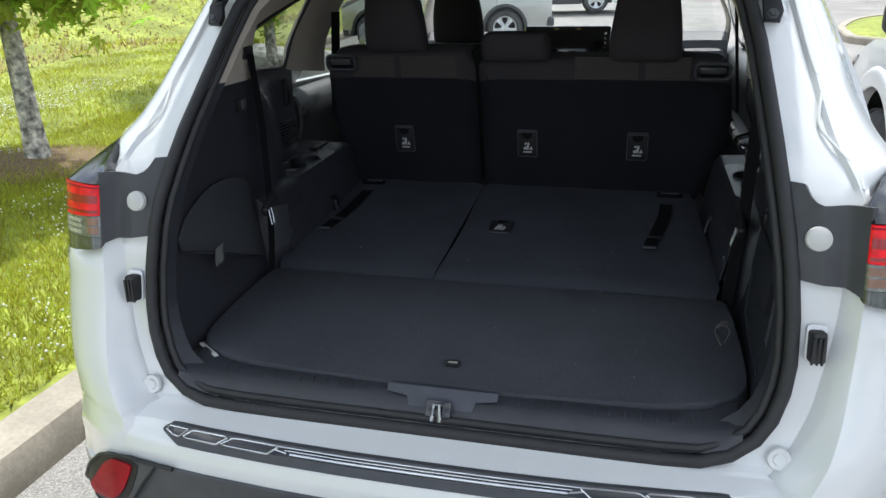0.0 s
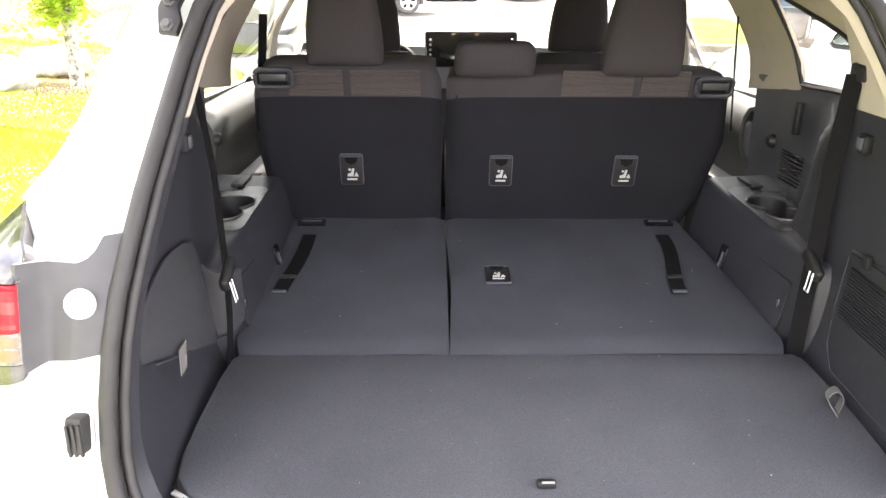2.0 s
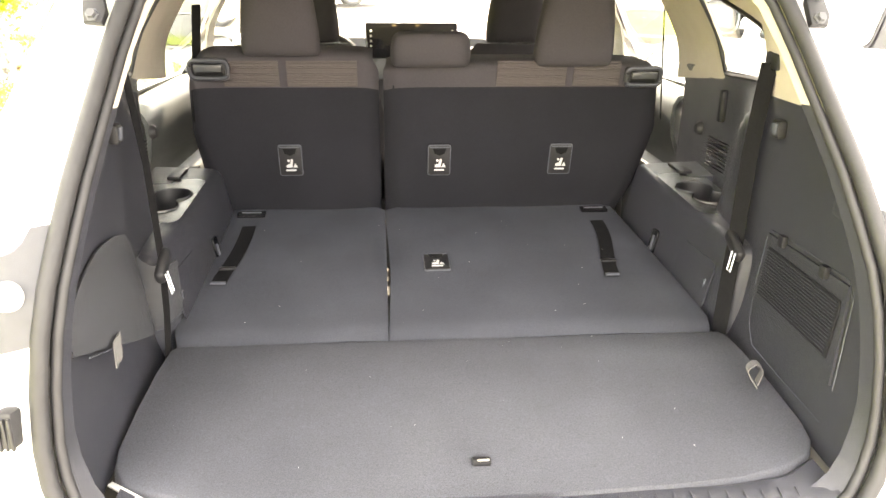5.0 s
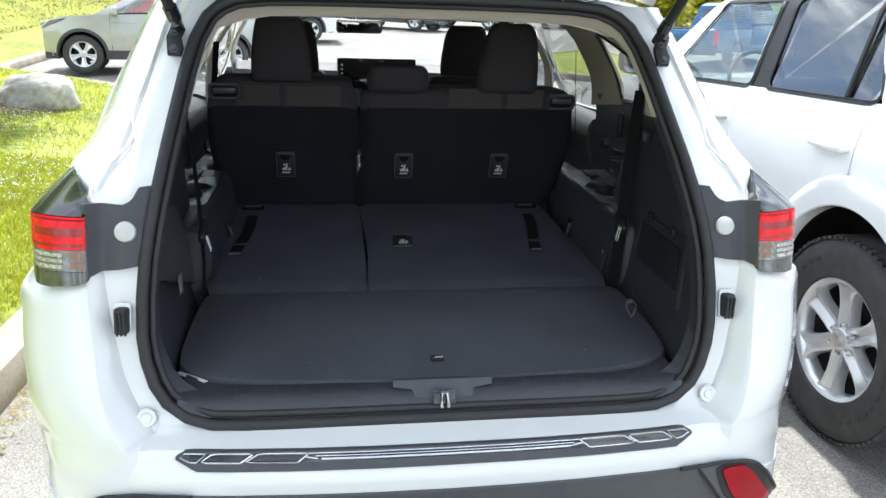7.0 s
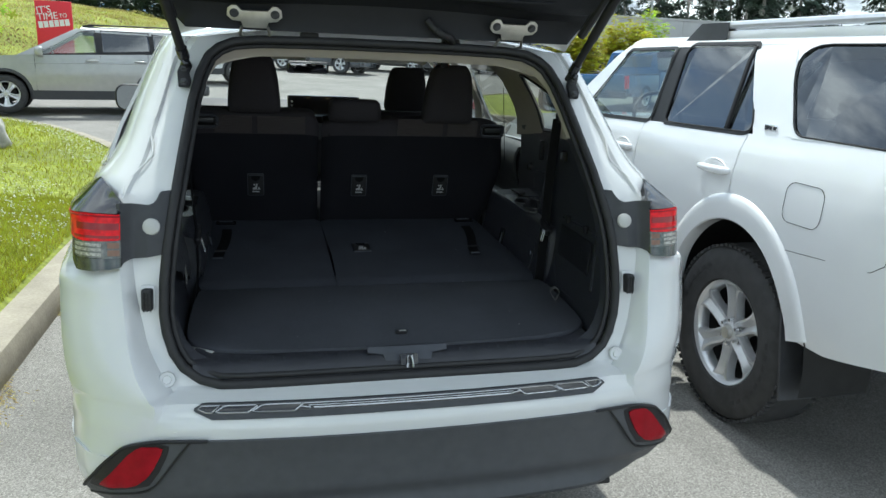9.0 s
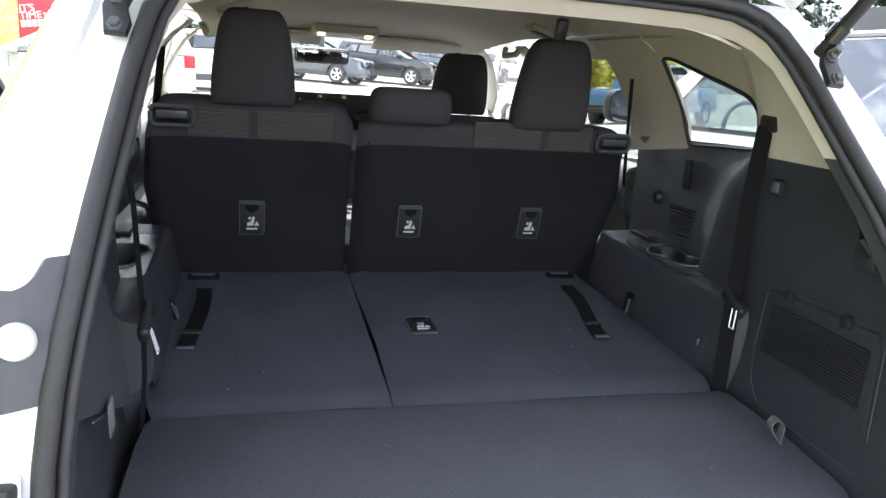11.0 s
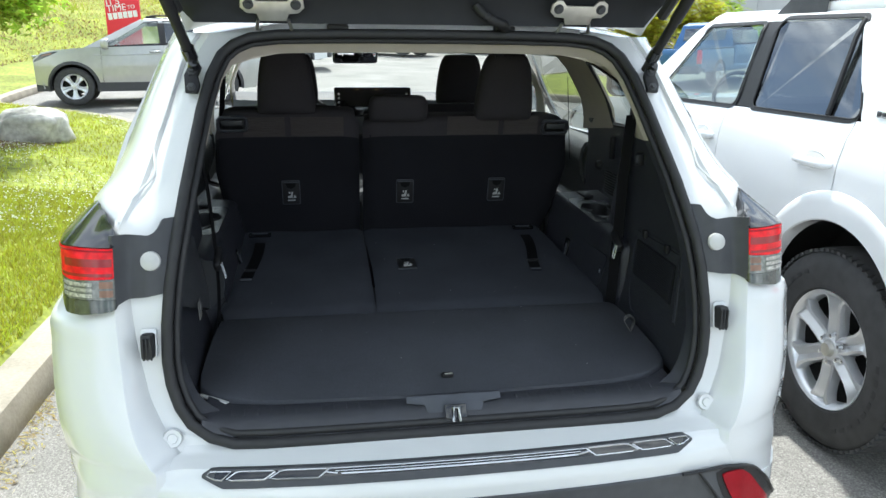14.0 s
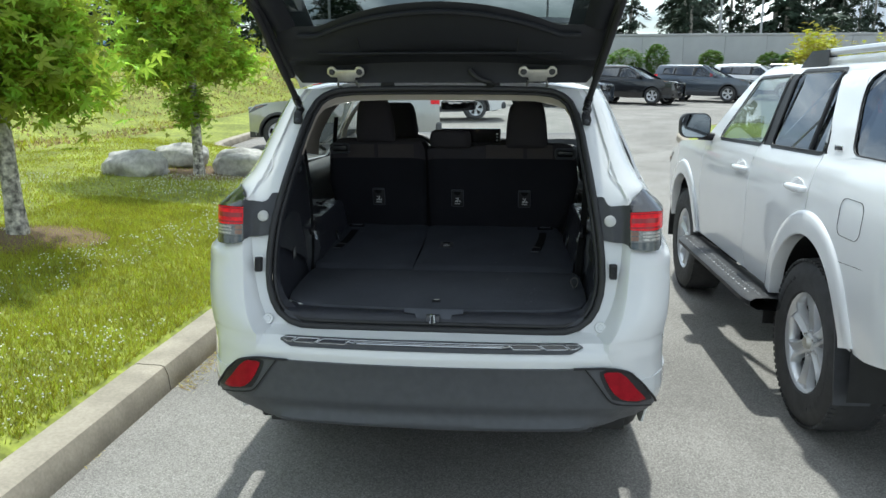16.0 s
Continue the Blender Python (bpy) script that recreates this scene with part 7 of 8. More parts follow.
OFFROAD = dict(rear=-1.03, front=3.78, wheelbase=2.76, tyre=0.43, tyre_w=0.27, rim=0.252, spokes=6, sill=0.60, half=0.955, flare=0.018, frame=0.018, axle=0.065, corner=(0.04, 0.04, 0.11),
               arch=(0.49, 0.575), sec_z=[0.40, 0.50, 0.60, 0.72, 0.80, 1.05, 1.20, 1.30, 1.36, 1.55, 1.72, 1.80, 1.86], sec_x=[0.88, 0.905, 0.935, 0.948, 0.952, 0.956, 0.946, 0.922, 0.895, 0.832, 0.768, 0.71, 0.60],
               belt_y=[-1.03, -0.2, 0.1, 1.0, 1.95, 2.3, 3.0, 3.78], belt_z=[1.39, 1.39, 1.375, 1.355, 1.33, 1.30, 1.24, 1.02], cuts=(0.12, 1.055, 2.20), roof_z=1.845, roof_y=(-0.86, 1.62), screen_y=2.36, handle_z=1.195, lamp_z=0.98,
               windows=[((1.015, 1.36), (1.935, 1.338), (1.60, 1.745), (1.065, 1.755)), ((0.095, 1.38), (0.865, 1.365), (0.945, 1.775), (0.365, 1.775)), ((-0.85, 1.395), (-0.17, 1.395), (0.075, 1.775), (-0.72, 1.77))],
               pillars=[("rear_pillar", 0, (-1.03, 1.39), (-0.85, 1.39), (-0.72, 1.78), (-0.88, 1.78)), ("side_pillar", 0, (-0.17, 1.385), (0.095, 1.375), (0.365, 1.78), (0.075, 1.78)), ("centre_pillar", 1, (0.865, 1.36), (1.015, 1.355), (1.065, 1.768), (0.945, 1.778)), ("front_pillar", 0, (1.935, 1.33), (2.30, 1.295), (1.66, 1.78), (1.60, 1.745)), ("roof_edge", 0, (-0.88, 1.782), (1.66, 1.762), (1.62, 1.825), (-0.86, 1.825))])
neighbour = build_car("offroad_suv", "white boxy off-road SUV with roof rails and side steps", M_WHITE2, OFFROAD, rails=(-0.95, 1.0))


def offroad_extras(root):
    half = 0.955
    sx = car_side(OFFROAD)
    for s in (-1, 1):
        # side step with a perforated tread
        rows = []
        for k in range(25):
            y = 0.42 + 1.80 * k / 24
            e = 0.0 if 0 < k < 24 else 0.02
            rows.append([(s * x, y, z) for x, z in ((0.885, 0.500), (0.90, 0.550), (0.985, 0.560), (1.075 - e, 0.556), (1.098 - e, 0.540), (1.098 - e, 0.515), (1.06 - e, 0.490), (0.90, 0.485))])
        st = part("side_step", grid(rows, True), M_BLACK, root, "black side step with a perforated tread")
        for k in range(15):
            for j in range(2):
                part("tread_stud", lathe([(0, 0.007), (0.013, 0.006), (0.020, 0.0)], 10, pose(s * (1.005 + 0.045 * j), 0.52 + 0.112 * k + 0.05 * j, 0.556) @ Matrix.Diagonal((0.7, 1.5, 1, 1))), M_TRIM, st)
                part("tread_hole", lathe([(0, 0.0), (0.006, 0.0008), (0.007, 0.0)], 8, pose(s * (1.005 + 0.045 * j), 0.575 + 0.112 * k + 0.05 * j, 0.5585)), M_ALLOY, st)
        for y in (0.75, 1.35, 1.95):
            part("step_bracket", box(0.20, 0.05, 0.05, (s * 0.92, y, 0.50), 0.01), M_BLACK, st)
        # mud flap behind the rear wheel
        part("mud_flap", thick(grid([[(s * (0.79 + 0.16 * i / 4), -0.340 - 0.07 * k / 5, 0.70 - 0.080 * k) for i in range(5)] for k in range(6)]), 0.012, (0, 2, 0.5)), M_TRIM, root, "dark plastic mud flap")
        # fuel flap, badge, seams
        y, z = -0.365, 1.135
        fl = part("fuel_flap_seam", tube([(s * (sx(y + dy, z + dz) + 0.0005), y + dy, z + dz) for dy, dz in [(a * 1.0, b) for a, b in rounded(0.22, 0.165, 0.045) ] + [rounded(0.22, 0.165, 0.045)[0]]], 0.0014, 5), M_UNDER, root)
        part("badge_plate", box(0.006, 0.085, 0.026, (s * (sx(-0.015, 1.41) + 0.003), -0.015, 1.413), 0.002), M_CHROME, root, "small chrome badge")
        for k in range(3):
            part("badge_bar", box(0.004, 0.016, 0.016, (s * (sx(-0.015, 1.41) + 0.008), -0.043 + 0.028 * k, 1.413), 0.002), M_TRIM, root)
        part("bumper_seam", tube([(s * (sx(yy, zz) + 0.0005), yy, zz) for yy, zz in ((-0.22, 0.93), (-0.5, 0.95), (-0.75, 0.965), (-0.80, 1.0), (-0.82, 1.07))], 0.0013, 5), M_UNDER, root)
        part("window_divider", tube([(s * (sx(yy, zz) + 0.002), yy, zz) for yy, zz in ((0.30, 1.382), (0.345, 1.70), (0.36, 1.765))], 0.012, 6), M_BLACK, root)
        # lettering ring on the rear tyre, as plain bars
        for c in (0.065, 2.76):
            m = basis((s * (half - 0.025 + 0.004), c, 0.43), (0, 1, 0), (0, 0, 1) if s > 0 else (0, 0, -1))
            for a0, n in ((118, 9), (-62, 6)):
                for k in range(n):
                    a = a0 + k * 9
                    part("sidewall_mark", box(0.030, 0.018, 0.004, m=m @ pose(0, 0, 0, 0, 0, a) @ pose(0.335, 0, 0.0) @ pose(0, 0, 0, 0, 0, 90)), M_RUBBER, root)
            # tread blocks
            bm = None
            for k in range(76):
                for j, w in ((-0.09, 0.07), (-0.03, 0.045), (0.03, 0.045), (0.09, 0.07)):
                    a = 360 / 76 * (k + (0.5 if abs(j) < 0.05 else 0))
                    bm = box(0.012, 0.022, w, m=basis((s * (half - 0.025 - 0.135), c, 0.43), (0, 1, 0), (0, 0, 1)) @ pose(0, 0, 0, 0, 0, a) @ pose(0.4195, 0, j), bm=bm)
            part("tread", bm, M_TYRE, root, smooth=False)


offroad_extras(neighbour)
neighbour.matrix_world = pose(2.69, 1.075, 0.006, 0, 0, 0)

CROSS = dict(rear=-0.95, front=3.35, wheelbase=2.69, tyre=0.36, tyre_w=0.235, rim=0.235, spokes=5, sill=0.30, half=0.925, flare=0.014, mirror_drop=0.045,
             arch=(0.42, 0.43), sec_z=[0.22, 0.42, 0.55, 0.75, 0.95, 1.10, 1.18, 1.34, 1.50, 1.60, 1.68], sec_x=[0.85, 0.885, 0.91, 0.925, 0.92, 0.905, 0.875, 0.80, 0.72, 0.65, 0.54],
             belt_y=[-0.95, 0.0, 1.0, 2.2, 2.65, 3.0, 3.2, 3.35], belt_z=[1.19, 1.15, 1.12, 1.085, 1.065, 1.03, 0.99, 0.87], cuts=(0.16, 1.02, 2.16), roof_z=1.685, roof_y=(-0.74, 1.20), screen_y=2.42, handle_z=1.0, lamp_z=0.90,
             windows=[((1.08, 1.135), (2.14, 1.105), (1.36, 1.545), (1.10, 1.575)), ((0.10, 1.160), (0.98, 1.138), (0.99, 1.580), (0.12, 1.558)), ((-0.52, 1.25), (0.03, 1.178), (0.05, 1.545), (-0.38, 1.47))],
             pillars=[("rear_pillar", 0, (-0.95, 1.21), (-0.52, 1.20), (-0.44, 1.62), (-0.80, 1.62)), ("side_pillar", 1, (0.03, 1.19), (0.11, 1.19), (0.13, 1.62), (0.04, 1.62)), ("centre_pillar", 1, (0.97, 1.16), (1.09, 1.16), (1.11, 1.62), (0.98, 1.62)), ("front_pillar", 0, (2.14, 1.09), (2.46, 1.075), (1.40, 1.620), (1.36, 1.545)), ("window_sill", 1, (-0.60, 1.165), (2.20, 1.078), (2.14, 1.105), (-0.52, 1.25)), ("roof_edge", 0, (-0.80, 1.49), (1.42, 1.556), (1.30, 1.655), (-0.76, 1.655))])
TALL = dict(CROSS, front=3.52, belt_z=[1.20, 1.165, 1.135, 1.105, 1.09, 1.06, 1.03, 0.95], belt_y=[-0.95, 0.0, 1.0, 2.2, 2.65, 3.1, 3.35, 3.52], roof_z=1.72, lamp_z=0.93, screen_y=2.36)
crossover = build_car("silver_crossover", "silver compact SUV with black wheel-arch cladding", M_SILVER, CROSS, cladding=M_TRIM, rails=(-0.60, 1.30))
dark_suv = build_car("parked_suv", "parked black SUV with bright alloy wheels", M_DARKCAR, TALL, rails=None, cladding=M_DARKCAR)
slate_suv = build_car("parked_suv", "parked slate-grey SUV with bright alloy wheels", M_GREYCAR, TALL, cladding=M_TRIM)
pale_suv = build_car("parked_suv", "parked white SUV with black lower cladding", M_WHITE2, TALL, cladding=M_TRIM)


def pickup():
    """A pickup seen from its tailgate: bed, cab and bonnet, local y ahead from the tailgate."""
    root = thing("pickup_truck", "parked blue pickup truck with red tail lamps", "pickup truck", "parked row")
    for s in (-1, 1):
        bed = part("bed_side", box(0.07, 1.80, 0.50, (s * 0.915, 0.92, 0.745), 0.03, 3), M_BLUECAR, root)
        part("bed_rail", box(0.085, 1.78, 0.03, (s * 0.912, 0.92, 0.998), 0.01), M_BLACK, bed)
        part("tail_lamp", box(0.13, 0.07, 0.34, (s * 0.885, 0.012, 0.80), 0.025, 3), M_RED, root, "red tail lamp")
        part("lower_side", box(0.08, 5.0, 0.18, (s * 0.90, 2.75, 0.49), 0.03, 2), M_BLUECAR, root)
        part("door", box(0.05, 1.9, 0.52, (s * 0.91, 2.85, 0.80), 0.03, 3), M_BLUECAR, root)
        part("fender", box(0.10, 1.30, 0.50, (s * 0.88, 4.55, 0.80), 0.05, 3), M_BLUECAR, root)
        part("side_glass", box(0.02, 1.55, 0.36, (s * 0.79, 2.80, 1.28), 0.01, rot=(0, -s * 16, 0)), M_GLASSP, root)
        for y in (1.05, 4.45):
            wheel(root, s * 0.84, y, 0.37, 0.37, 0.24, s, 0.23, 5)
    part("tailgate", box(1.62, 0.06, 0.44, (0, 0.03, 0.785), 0.02, 3), M_BLUECAR, root)
    part("bed_floor", box(1.76, 1.78, 0.06, (0, 0.92, 0.58), 0.01), M_BLACK, root)
    part("rear_bumper", box(1.84, 0.16, 0.18, (0, -0.03, 0.46), 0.04, 3), M_BLACK, root)
    rows = [[(u * w, y, z) for u in (-1, -0.9, -0.4, 0.4, 0.9, 1)] for y, z, w in ((1.86, 0.60, 0.90), (1.86, 1.06, 0.88), (2.02, 1.60, 0.72), (2.30, 1.68, 0.70), (3.00, 1.68, 0.70), (3.25, 1.62, 0.70))]
    part("cab", thick(grid(rows), 0.02, (0, 2.6, 1.0)), M_BLUECAR, root)
    part("rear_glass", box(1.24, 0.02, 0.34, (0, 1.935, 1.36), 0.01, rot=(-16, 0, 0)), M_GLASSP, root)
    part("windscreen", box(1.44, 0.02, 0.80, (0, 3.52, 1.34), 0.01, rot=(48, 0, 0)), M_GLASSP, root)
    part("bonnet", box(1.74, 1.45, 0.16, (0, 4.50, 1.02), 0.06, 3), M_BLUECAR, root)
    part("front_bumper", box(1.84, 0.24, 0.42, (0, 5.18, 0.68), 0.08, 3), M_BLUECAR, root)
    part("underbody", box(1.30, 4.8, 0.12, (0, 2.6, 0.46), 0.02), M_UNDER, root)
    return root


blue_truck = pickup()


def park(ob, x, y, turn):
    """turn: degrees by which the car's nose turns left from straight ahead."""
    m = pose(x, y, ground_z(x, y), 2.2 * math.cos(radians(turn)), 2.2 * math.sin(radians(turn)) if y > 9 else 0, turn)
    return m


crossover.matrix_world = park(crossover, -2.45, 15.35, 101)
dark_suv.matrix_world = park(dark_suv, 4.6, 33.6, -124)
slate_suv.matrix_world = park(slate_suv, 8.3, 35.4, -124)
pale_suv.matrix_world = park(pale_suv, 11.4, 37.2, -124)
blue_truck.matrix_world = park(blue_truck, 8.84, 17.72, -55)
for ob in (dark_suv, slate_suv, pale_suv):
    tagged(ob, group="parked row")
copy_thing(dark_suv, park(dark_suv, 14.6, 39.0, -124))
copy_thing(slate_suv, park(slate_suv, 1.2, 31.6, -124))
copy_thing(slate_suv, park(slate_suv, 18.0, 41.0, -124))
copy_thing(pale_suv, park(pale_suv, -1.0, 23.5, 96))

# ---- planting, stones and distance ----
def leaf_shape(n=5):
    """A lobed leaf as triangles in its own plane: points and faces."""
    pts, tris = [(0, 0, 0)], []
    for k in range(n):
        a = math.pi * (-0.14 + 1.28 * k / (n - 1))
        r = 0.66 + 0.40 * math.sin(math.pi * k / (n - 1))
        pts += [(r * math.cos(a), r * math.sin(a) + 0.1, -0.16), (0.40 * math.cos(a - 0.44), 0.40 * math.sin(a - 0.44) + 0.06, 0.04), (0.40 * math.cos(a + 0.44), 0.40 * math.sin(a + 0.44) + 0.06, 0.04)]
        i = 1 + 3 * k
        tris += [(0, i + 1, i), (0, i, i + 2)]
    return np.array(pts), np.array(tris)


def scatter(name, material, shape, tris, places, sizes, rng, parent=None, droop=0.0, upright=False):
    n = len(places)
    a, b, c = rng.uniform(0, 2 * np.pi, n), rng.normal(0, 0.42 if droop < 0.5 else 0.62, n) - droop, rng.uniform(0, 2 * np.pi, n)
    if upright:
        b, c = rng.uniform(-0.25, 0.25, n), c
    ca, sa, cb, sb, cc, sc = np.cos(a), np.sin(a), np.cos(b), np.sin(b), np.cos(c), np.sin(c)
    p = shape[None] * np.asarray(sizes)[:, None, None]
    x, y, z = p[..., 0], p[..., 1], p[..., 2]
    x, y = x * ca[:, None] - y * sa[:, None], x * sa[:, None] + y * ca[:, None]
    y, z = y * cb[:, None] - z * sb[:, None], y * sb[:, None] + z * cb[:, None]
    x, y = x * cc[:, None] - y * sc[:, None], x * sc[:, None] + y * cc[:, None]
    v = np.stack([x, y, z], -1) + np.asarray(places)[:, None]
    f = tris[None] + (np.arange(n) * len(shape))[:, None, None]
    return bulk(name, v.reshape(-1, 3), f.reshape(-1, 3), material, parent)


LEAF_P, LEAF_T = leaf_shape()


def tree(at, height, crown_r, crown_lo, seed, leaves, size, material=M_LEAF, label="young maple with pale trunk and broad lobed leaves", trunk=0.07, lean=(0, 0)):
    rng = np.random.default_rng(seed)
    rd = random.Random(seed)
    root = thing("tree", label, "tree", "young trees on the lawn")
    x, y, z = at
    pts = [Vector((x + lean[0] * f + 0.04 * math.sin(3 * f + seed), y + lean[1] * f, z - 0.05 + height * 0.92 * f)) for f in (k / 12 for k in range(13))]
    bm = tube(pts, [trunk * (1.25 if k == 0 else 1.0) * (1 - 0.85 * k / 12) + 0.006 for k in range(13)], 12)
    part("trunk", bm, M_BARK, root, "pale grey flaking trunk")
    limbs, tips = None, []
    for k in range(26):
        f = rd.uniform(crown_lo / height, 0.96)
        i = f * 12 / 0.92
        i = min(11.99, i)
        p = pts[int(i)].lerp(pts[int(i) + 1], i % 1)
        ang = k * 2.4 + rd.uniform(-0.4, 0.4)
        g = (f - crown_lo / height) / (1 - crown_lo / height)
        ln = crown_r * (0.55 + 0.6 * math.sin(math.pi * min(1, 0.25 + g * 0.8))) * rd.uniform(0.7, 1.1)
        d = Vector((math.cos(ang), math.sin(ang), 0))
        line = [p + d * ln * q + Vector((0, 0, ln * (0.45 * q - 0.30 * q * q))) for q in (0, 0.25, 0.5, 0.75, 1)]
        limbs = tube(line, [0.020, 0.014, 0.010, 0.007, 0.004], 6, limbs)
        for q in (0.3, 0.5, 0.7, 0.85, 1.0):
            tips.append((p + d * ln * q + Vector((0, 0, ln * (0.45 * q - 0.30 * q * q))), 0.14 + 0.20 * q * crown_r))
    part("limbs", limbs, M_BARK, root)
    w = np.array([t[1] for t in tips])
    idx = rng.choice(len(tips), leaves, p=w / w.sum())
    c = np.array([tuple(t[0]) for t in tips])[idx]
    off = rng.normal(0, 1, (leaves, 3)) * w[idx][:, None] * np.array([0.72, 0.72, 0.55])
    scatter("crown", material, LEAF_P, LEAF_T, c + off, rng.uniform(0.6, 1.2, leaves) * size, rng, root, droop=0.85)
    return root


T1 = (-4.02, 3.55)
T2 = (-4.36, 8.25)
tree((*T1, lawn_z(*T1)), 4.6, 0.78, 1.15, 11, 15000, 0.110, trunk=0.078, lean=(-0.25, 0.1))
SECOND_TREE = tree((*T2, lawn_z(*T2)), 4.4, 0.80, 1.50, 12, 15000, 0.108, trunk=0.075, lean=(-0.2, 0.1))
tree((-5.2, -1.0, lawn_z(-5.2, -1.0)), 4.4, 1.3, 1.3, 13, 2500, 0.11, trunk=0.075)


# low shoots on the second trunk
_r = np.random.default_rng(77)
_n = 700
_p = _r.normal(0, 1, (_n, 3)) * np.array([0.15, 0.15, 0.17]) + np.array([T2[0] - 0.08, T2[1] - 0.05, lawn_z(*T2) + 1.02])
tagged(scatter("shoot_foliage", M_LEAF, LEAF_P, LEAF_T, _p, _r.uniform(0.6, 1.1, _n) * 0.085, _r, SECOND_TREE, droop=0.35), kind="stuff")


def mulch(at, r):
    rows = []
    for k in range(6):
        f = k / 5
        rows.append([(at[0] + r * f * math.cos(a) * (1 + 0.15 * math.sin(3 * a)), at[1] + r * f * 1.1 * math.sin(a), lawn_z(at[0] + r * f * math.cos(a), at[1] + r * f * math.sin(a)) + 0.035 - 0.03 * f * f) for a in (2 * math.pi * i / 24 for i in range(24))])
    part("mulch_bed", grid(rows, True), M_DIRT, None, "ring of brown bark mulch on the lawn", kind="structure", category="mulch")


mulch(T1, 0.62)
mulch((T2[0], T2[1] + 0.15), 0.75)


def boulder(x, y, sx, sy, sz, seed, turn=0):
    bm = bmesh.new()
    bmesh.ops.create_icosphere(bm, subdivisions=4, radius=1)
    off = Vector((seed * 7.3, seed * 3.1, 0))
    for v in bm.verts:
        d = v.co.normalized()
        k = 1 + 0.22 * noise.noise(d * 1.3 + off) + 0.10 * noise.noise(d * 3.1 + off) + 0.03 * noise.noise(d * 8 + off)
        q = Vector((math.copysign(abs(d.x) ** 0.8, d.x), math.copysign(abs(d.y) ** 0.8, d.y), math.copysign(abs(d.z) ** 0.75, d.z)))
        v.co = q * k
        v.co.x *= sx
        v.co.y *= sy
        v.co.z = v.co.z * sz
    bmesh.ops.transform(bm, matrix=pose(x, y, lawn_z(x, y) + sz * 0.55, 0, 0, turn), verts=bm.verts)
    part("boulder", bm, M_ROCK, None, "large weathered grey granite boulder on the lawn", category="boulder", group="boulders under the tree", angle=70)


boulder(-3.90, 8.72, 0.42, 0.34, 0.27, 1, 10)
boulder(-5.00, 9.05, 0.46, 0.32, 0.21, 2, -15)
boulder(-5.30, 8.05, 0.50, 0.34, 0.23, 3, -12)


def lawn_blades():
    rng = np.random.default_rng(5)

    def field(name, n, x0, x1, y0, y1, h, w, material, keep=None):
        xs, ys = rng.uniform(x0, x1, n), rng.uniform(y0, y1, n)
        ok = [i for i in range(n) if xs[i] < kerb_x(ys[i]) - 0.25 and (keep is None or keep(xs[i], ys[i]))]
        xs, ys = xs[ok], ys[ok]
        zs = np.array([lawn_z(a, b) for a, b in zip(xs, ys)])
        m = len(xs)
        ang, hh = rng.uniform(0, 2 * np.pi, m), h * rng.uniform(0.5, 1.3, m)
        dx, dy = np.cos(ang) * w, np.sin(ang) * w
        lx, ly = rng.normal(0, 0.5, m) * hh, rng.normal(0, 0.5, m) * hh
        a = np.stack([xs - dx, ys - dy, zs - 0.005], -1)
        b = np.stack([xs + dx, ys + dy, zs - 0.005], -1)
        c = np.stack([xs + lx, ys + ly, zs + hh], -1)
        v = np.stack([a, b, c], 1).reshape(-1, 3)
        ob = bulk(name, v, np.arange(3 * m).reshape(-1, 3), material)
        return ob
    tagged(field("lawn_grass", 90000, -4.6, -1.8, 0.3, 6.0, 0.040, 0.0035, M_GRASS), "short mown green grass with clover", "grass", kind="stuff")
    tagged(field("lawn_grass", 60000, -8.5, -1.8, -1.0, 14.5, 0.050, 0.006, M_GRASS), "short mown green grass further back", "grass", kind="stuff")
    on_bank = lambda x, y: x < -8.6 or (y > 24 and x < kerb_x(y) - 1.6)
    nz = lambda x, y: noise.noise(Vector((x * 0.35, y * 0.35, 7)))
    tagged(field("bank_grass", 60000, -24, -1.8, -4, 46, 0.085, 0.012, M_GRASS, lambda x, y: nz(x, y) > -0.06 and on_bank(x, y)), "rough green grass on the bank", "grass", kind="stuff")
    tagged(field("dry_grass", 105000, -24, -1.8, -4, 46, 0.105, 0.010, M_DRY, lambda x, y: nz(x, y) < 0.30 and on_bank(x, y)), "dry straw-coloured grass on the bank", "grass", kind="stuff")
    nb = lambda x, y: noise.noise(Vector((x * 0.28, y * 0.5, 21))) + 0.4 * noise.noise(Vector((x * 1.3, y * 1.3, 22)))
    tagged(field("bank_scrub", 60000, -20, -2.5, -4, 40, 0.050, 0.034, M_SCRUB, lambda x, y: on_bank(x, y) and nb(x, y) + (0.34 if x > -11.8 and y < 24 else -0.10) > 0.10), "brown scrub and bare soil on the bank", "scrub", kind="stuff")
    tagged(field("bank_weeds", 14000, -22, -2.5, -4, 40, 0.13, 0.028, M_GRASS, lambda x, y: on_bank(x, y) and nb(x + 40, y) > 0.22), "tall green weeds on the bank", "weeds", kind="stuff")
    # clover heads in drifts
    n = 17000
    xs, ys = rng.uniform(-6.5, -1.9, n), rng.uniform(0.2, 12, n)
    ok = [i for i in range(n) if xs[i] < kerb_x(ys[i]) - 0.3 and noise.noise(Vector((xs[i] * 0.9, ys[i] * 0.5, 2))) + 0.25 * noise.noise(Vector((xs[i] * 4, ys[i] * 4, 5))) > 0.10]
    places = [(xs[i], ys[i], lawn_z(xs[i], ys[i]) + 0.045) for i in ok]
    ico_p = np.array([(1, 0, 0), (-1, 0, 0), (0, 1, 0), (0, -1, 0), (0, 0, 1), (0, 0, -0.6)])
    ico_t = np.array([(0, 2, 4), (2, 1, 4), (1, 3, 4), (3, 0, 4), (2, 0, 5), (1, 2, 5), (3, 1, 5), (0, 3, 5)])
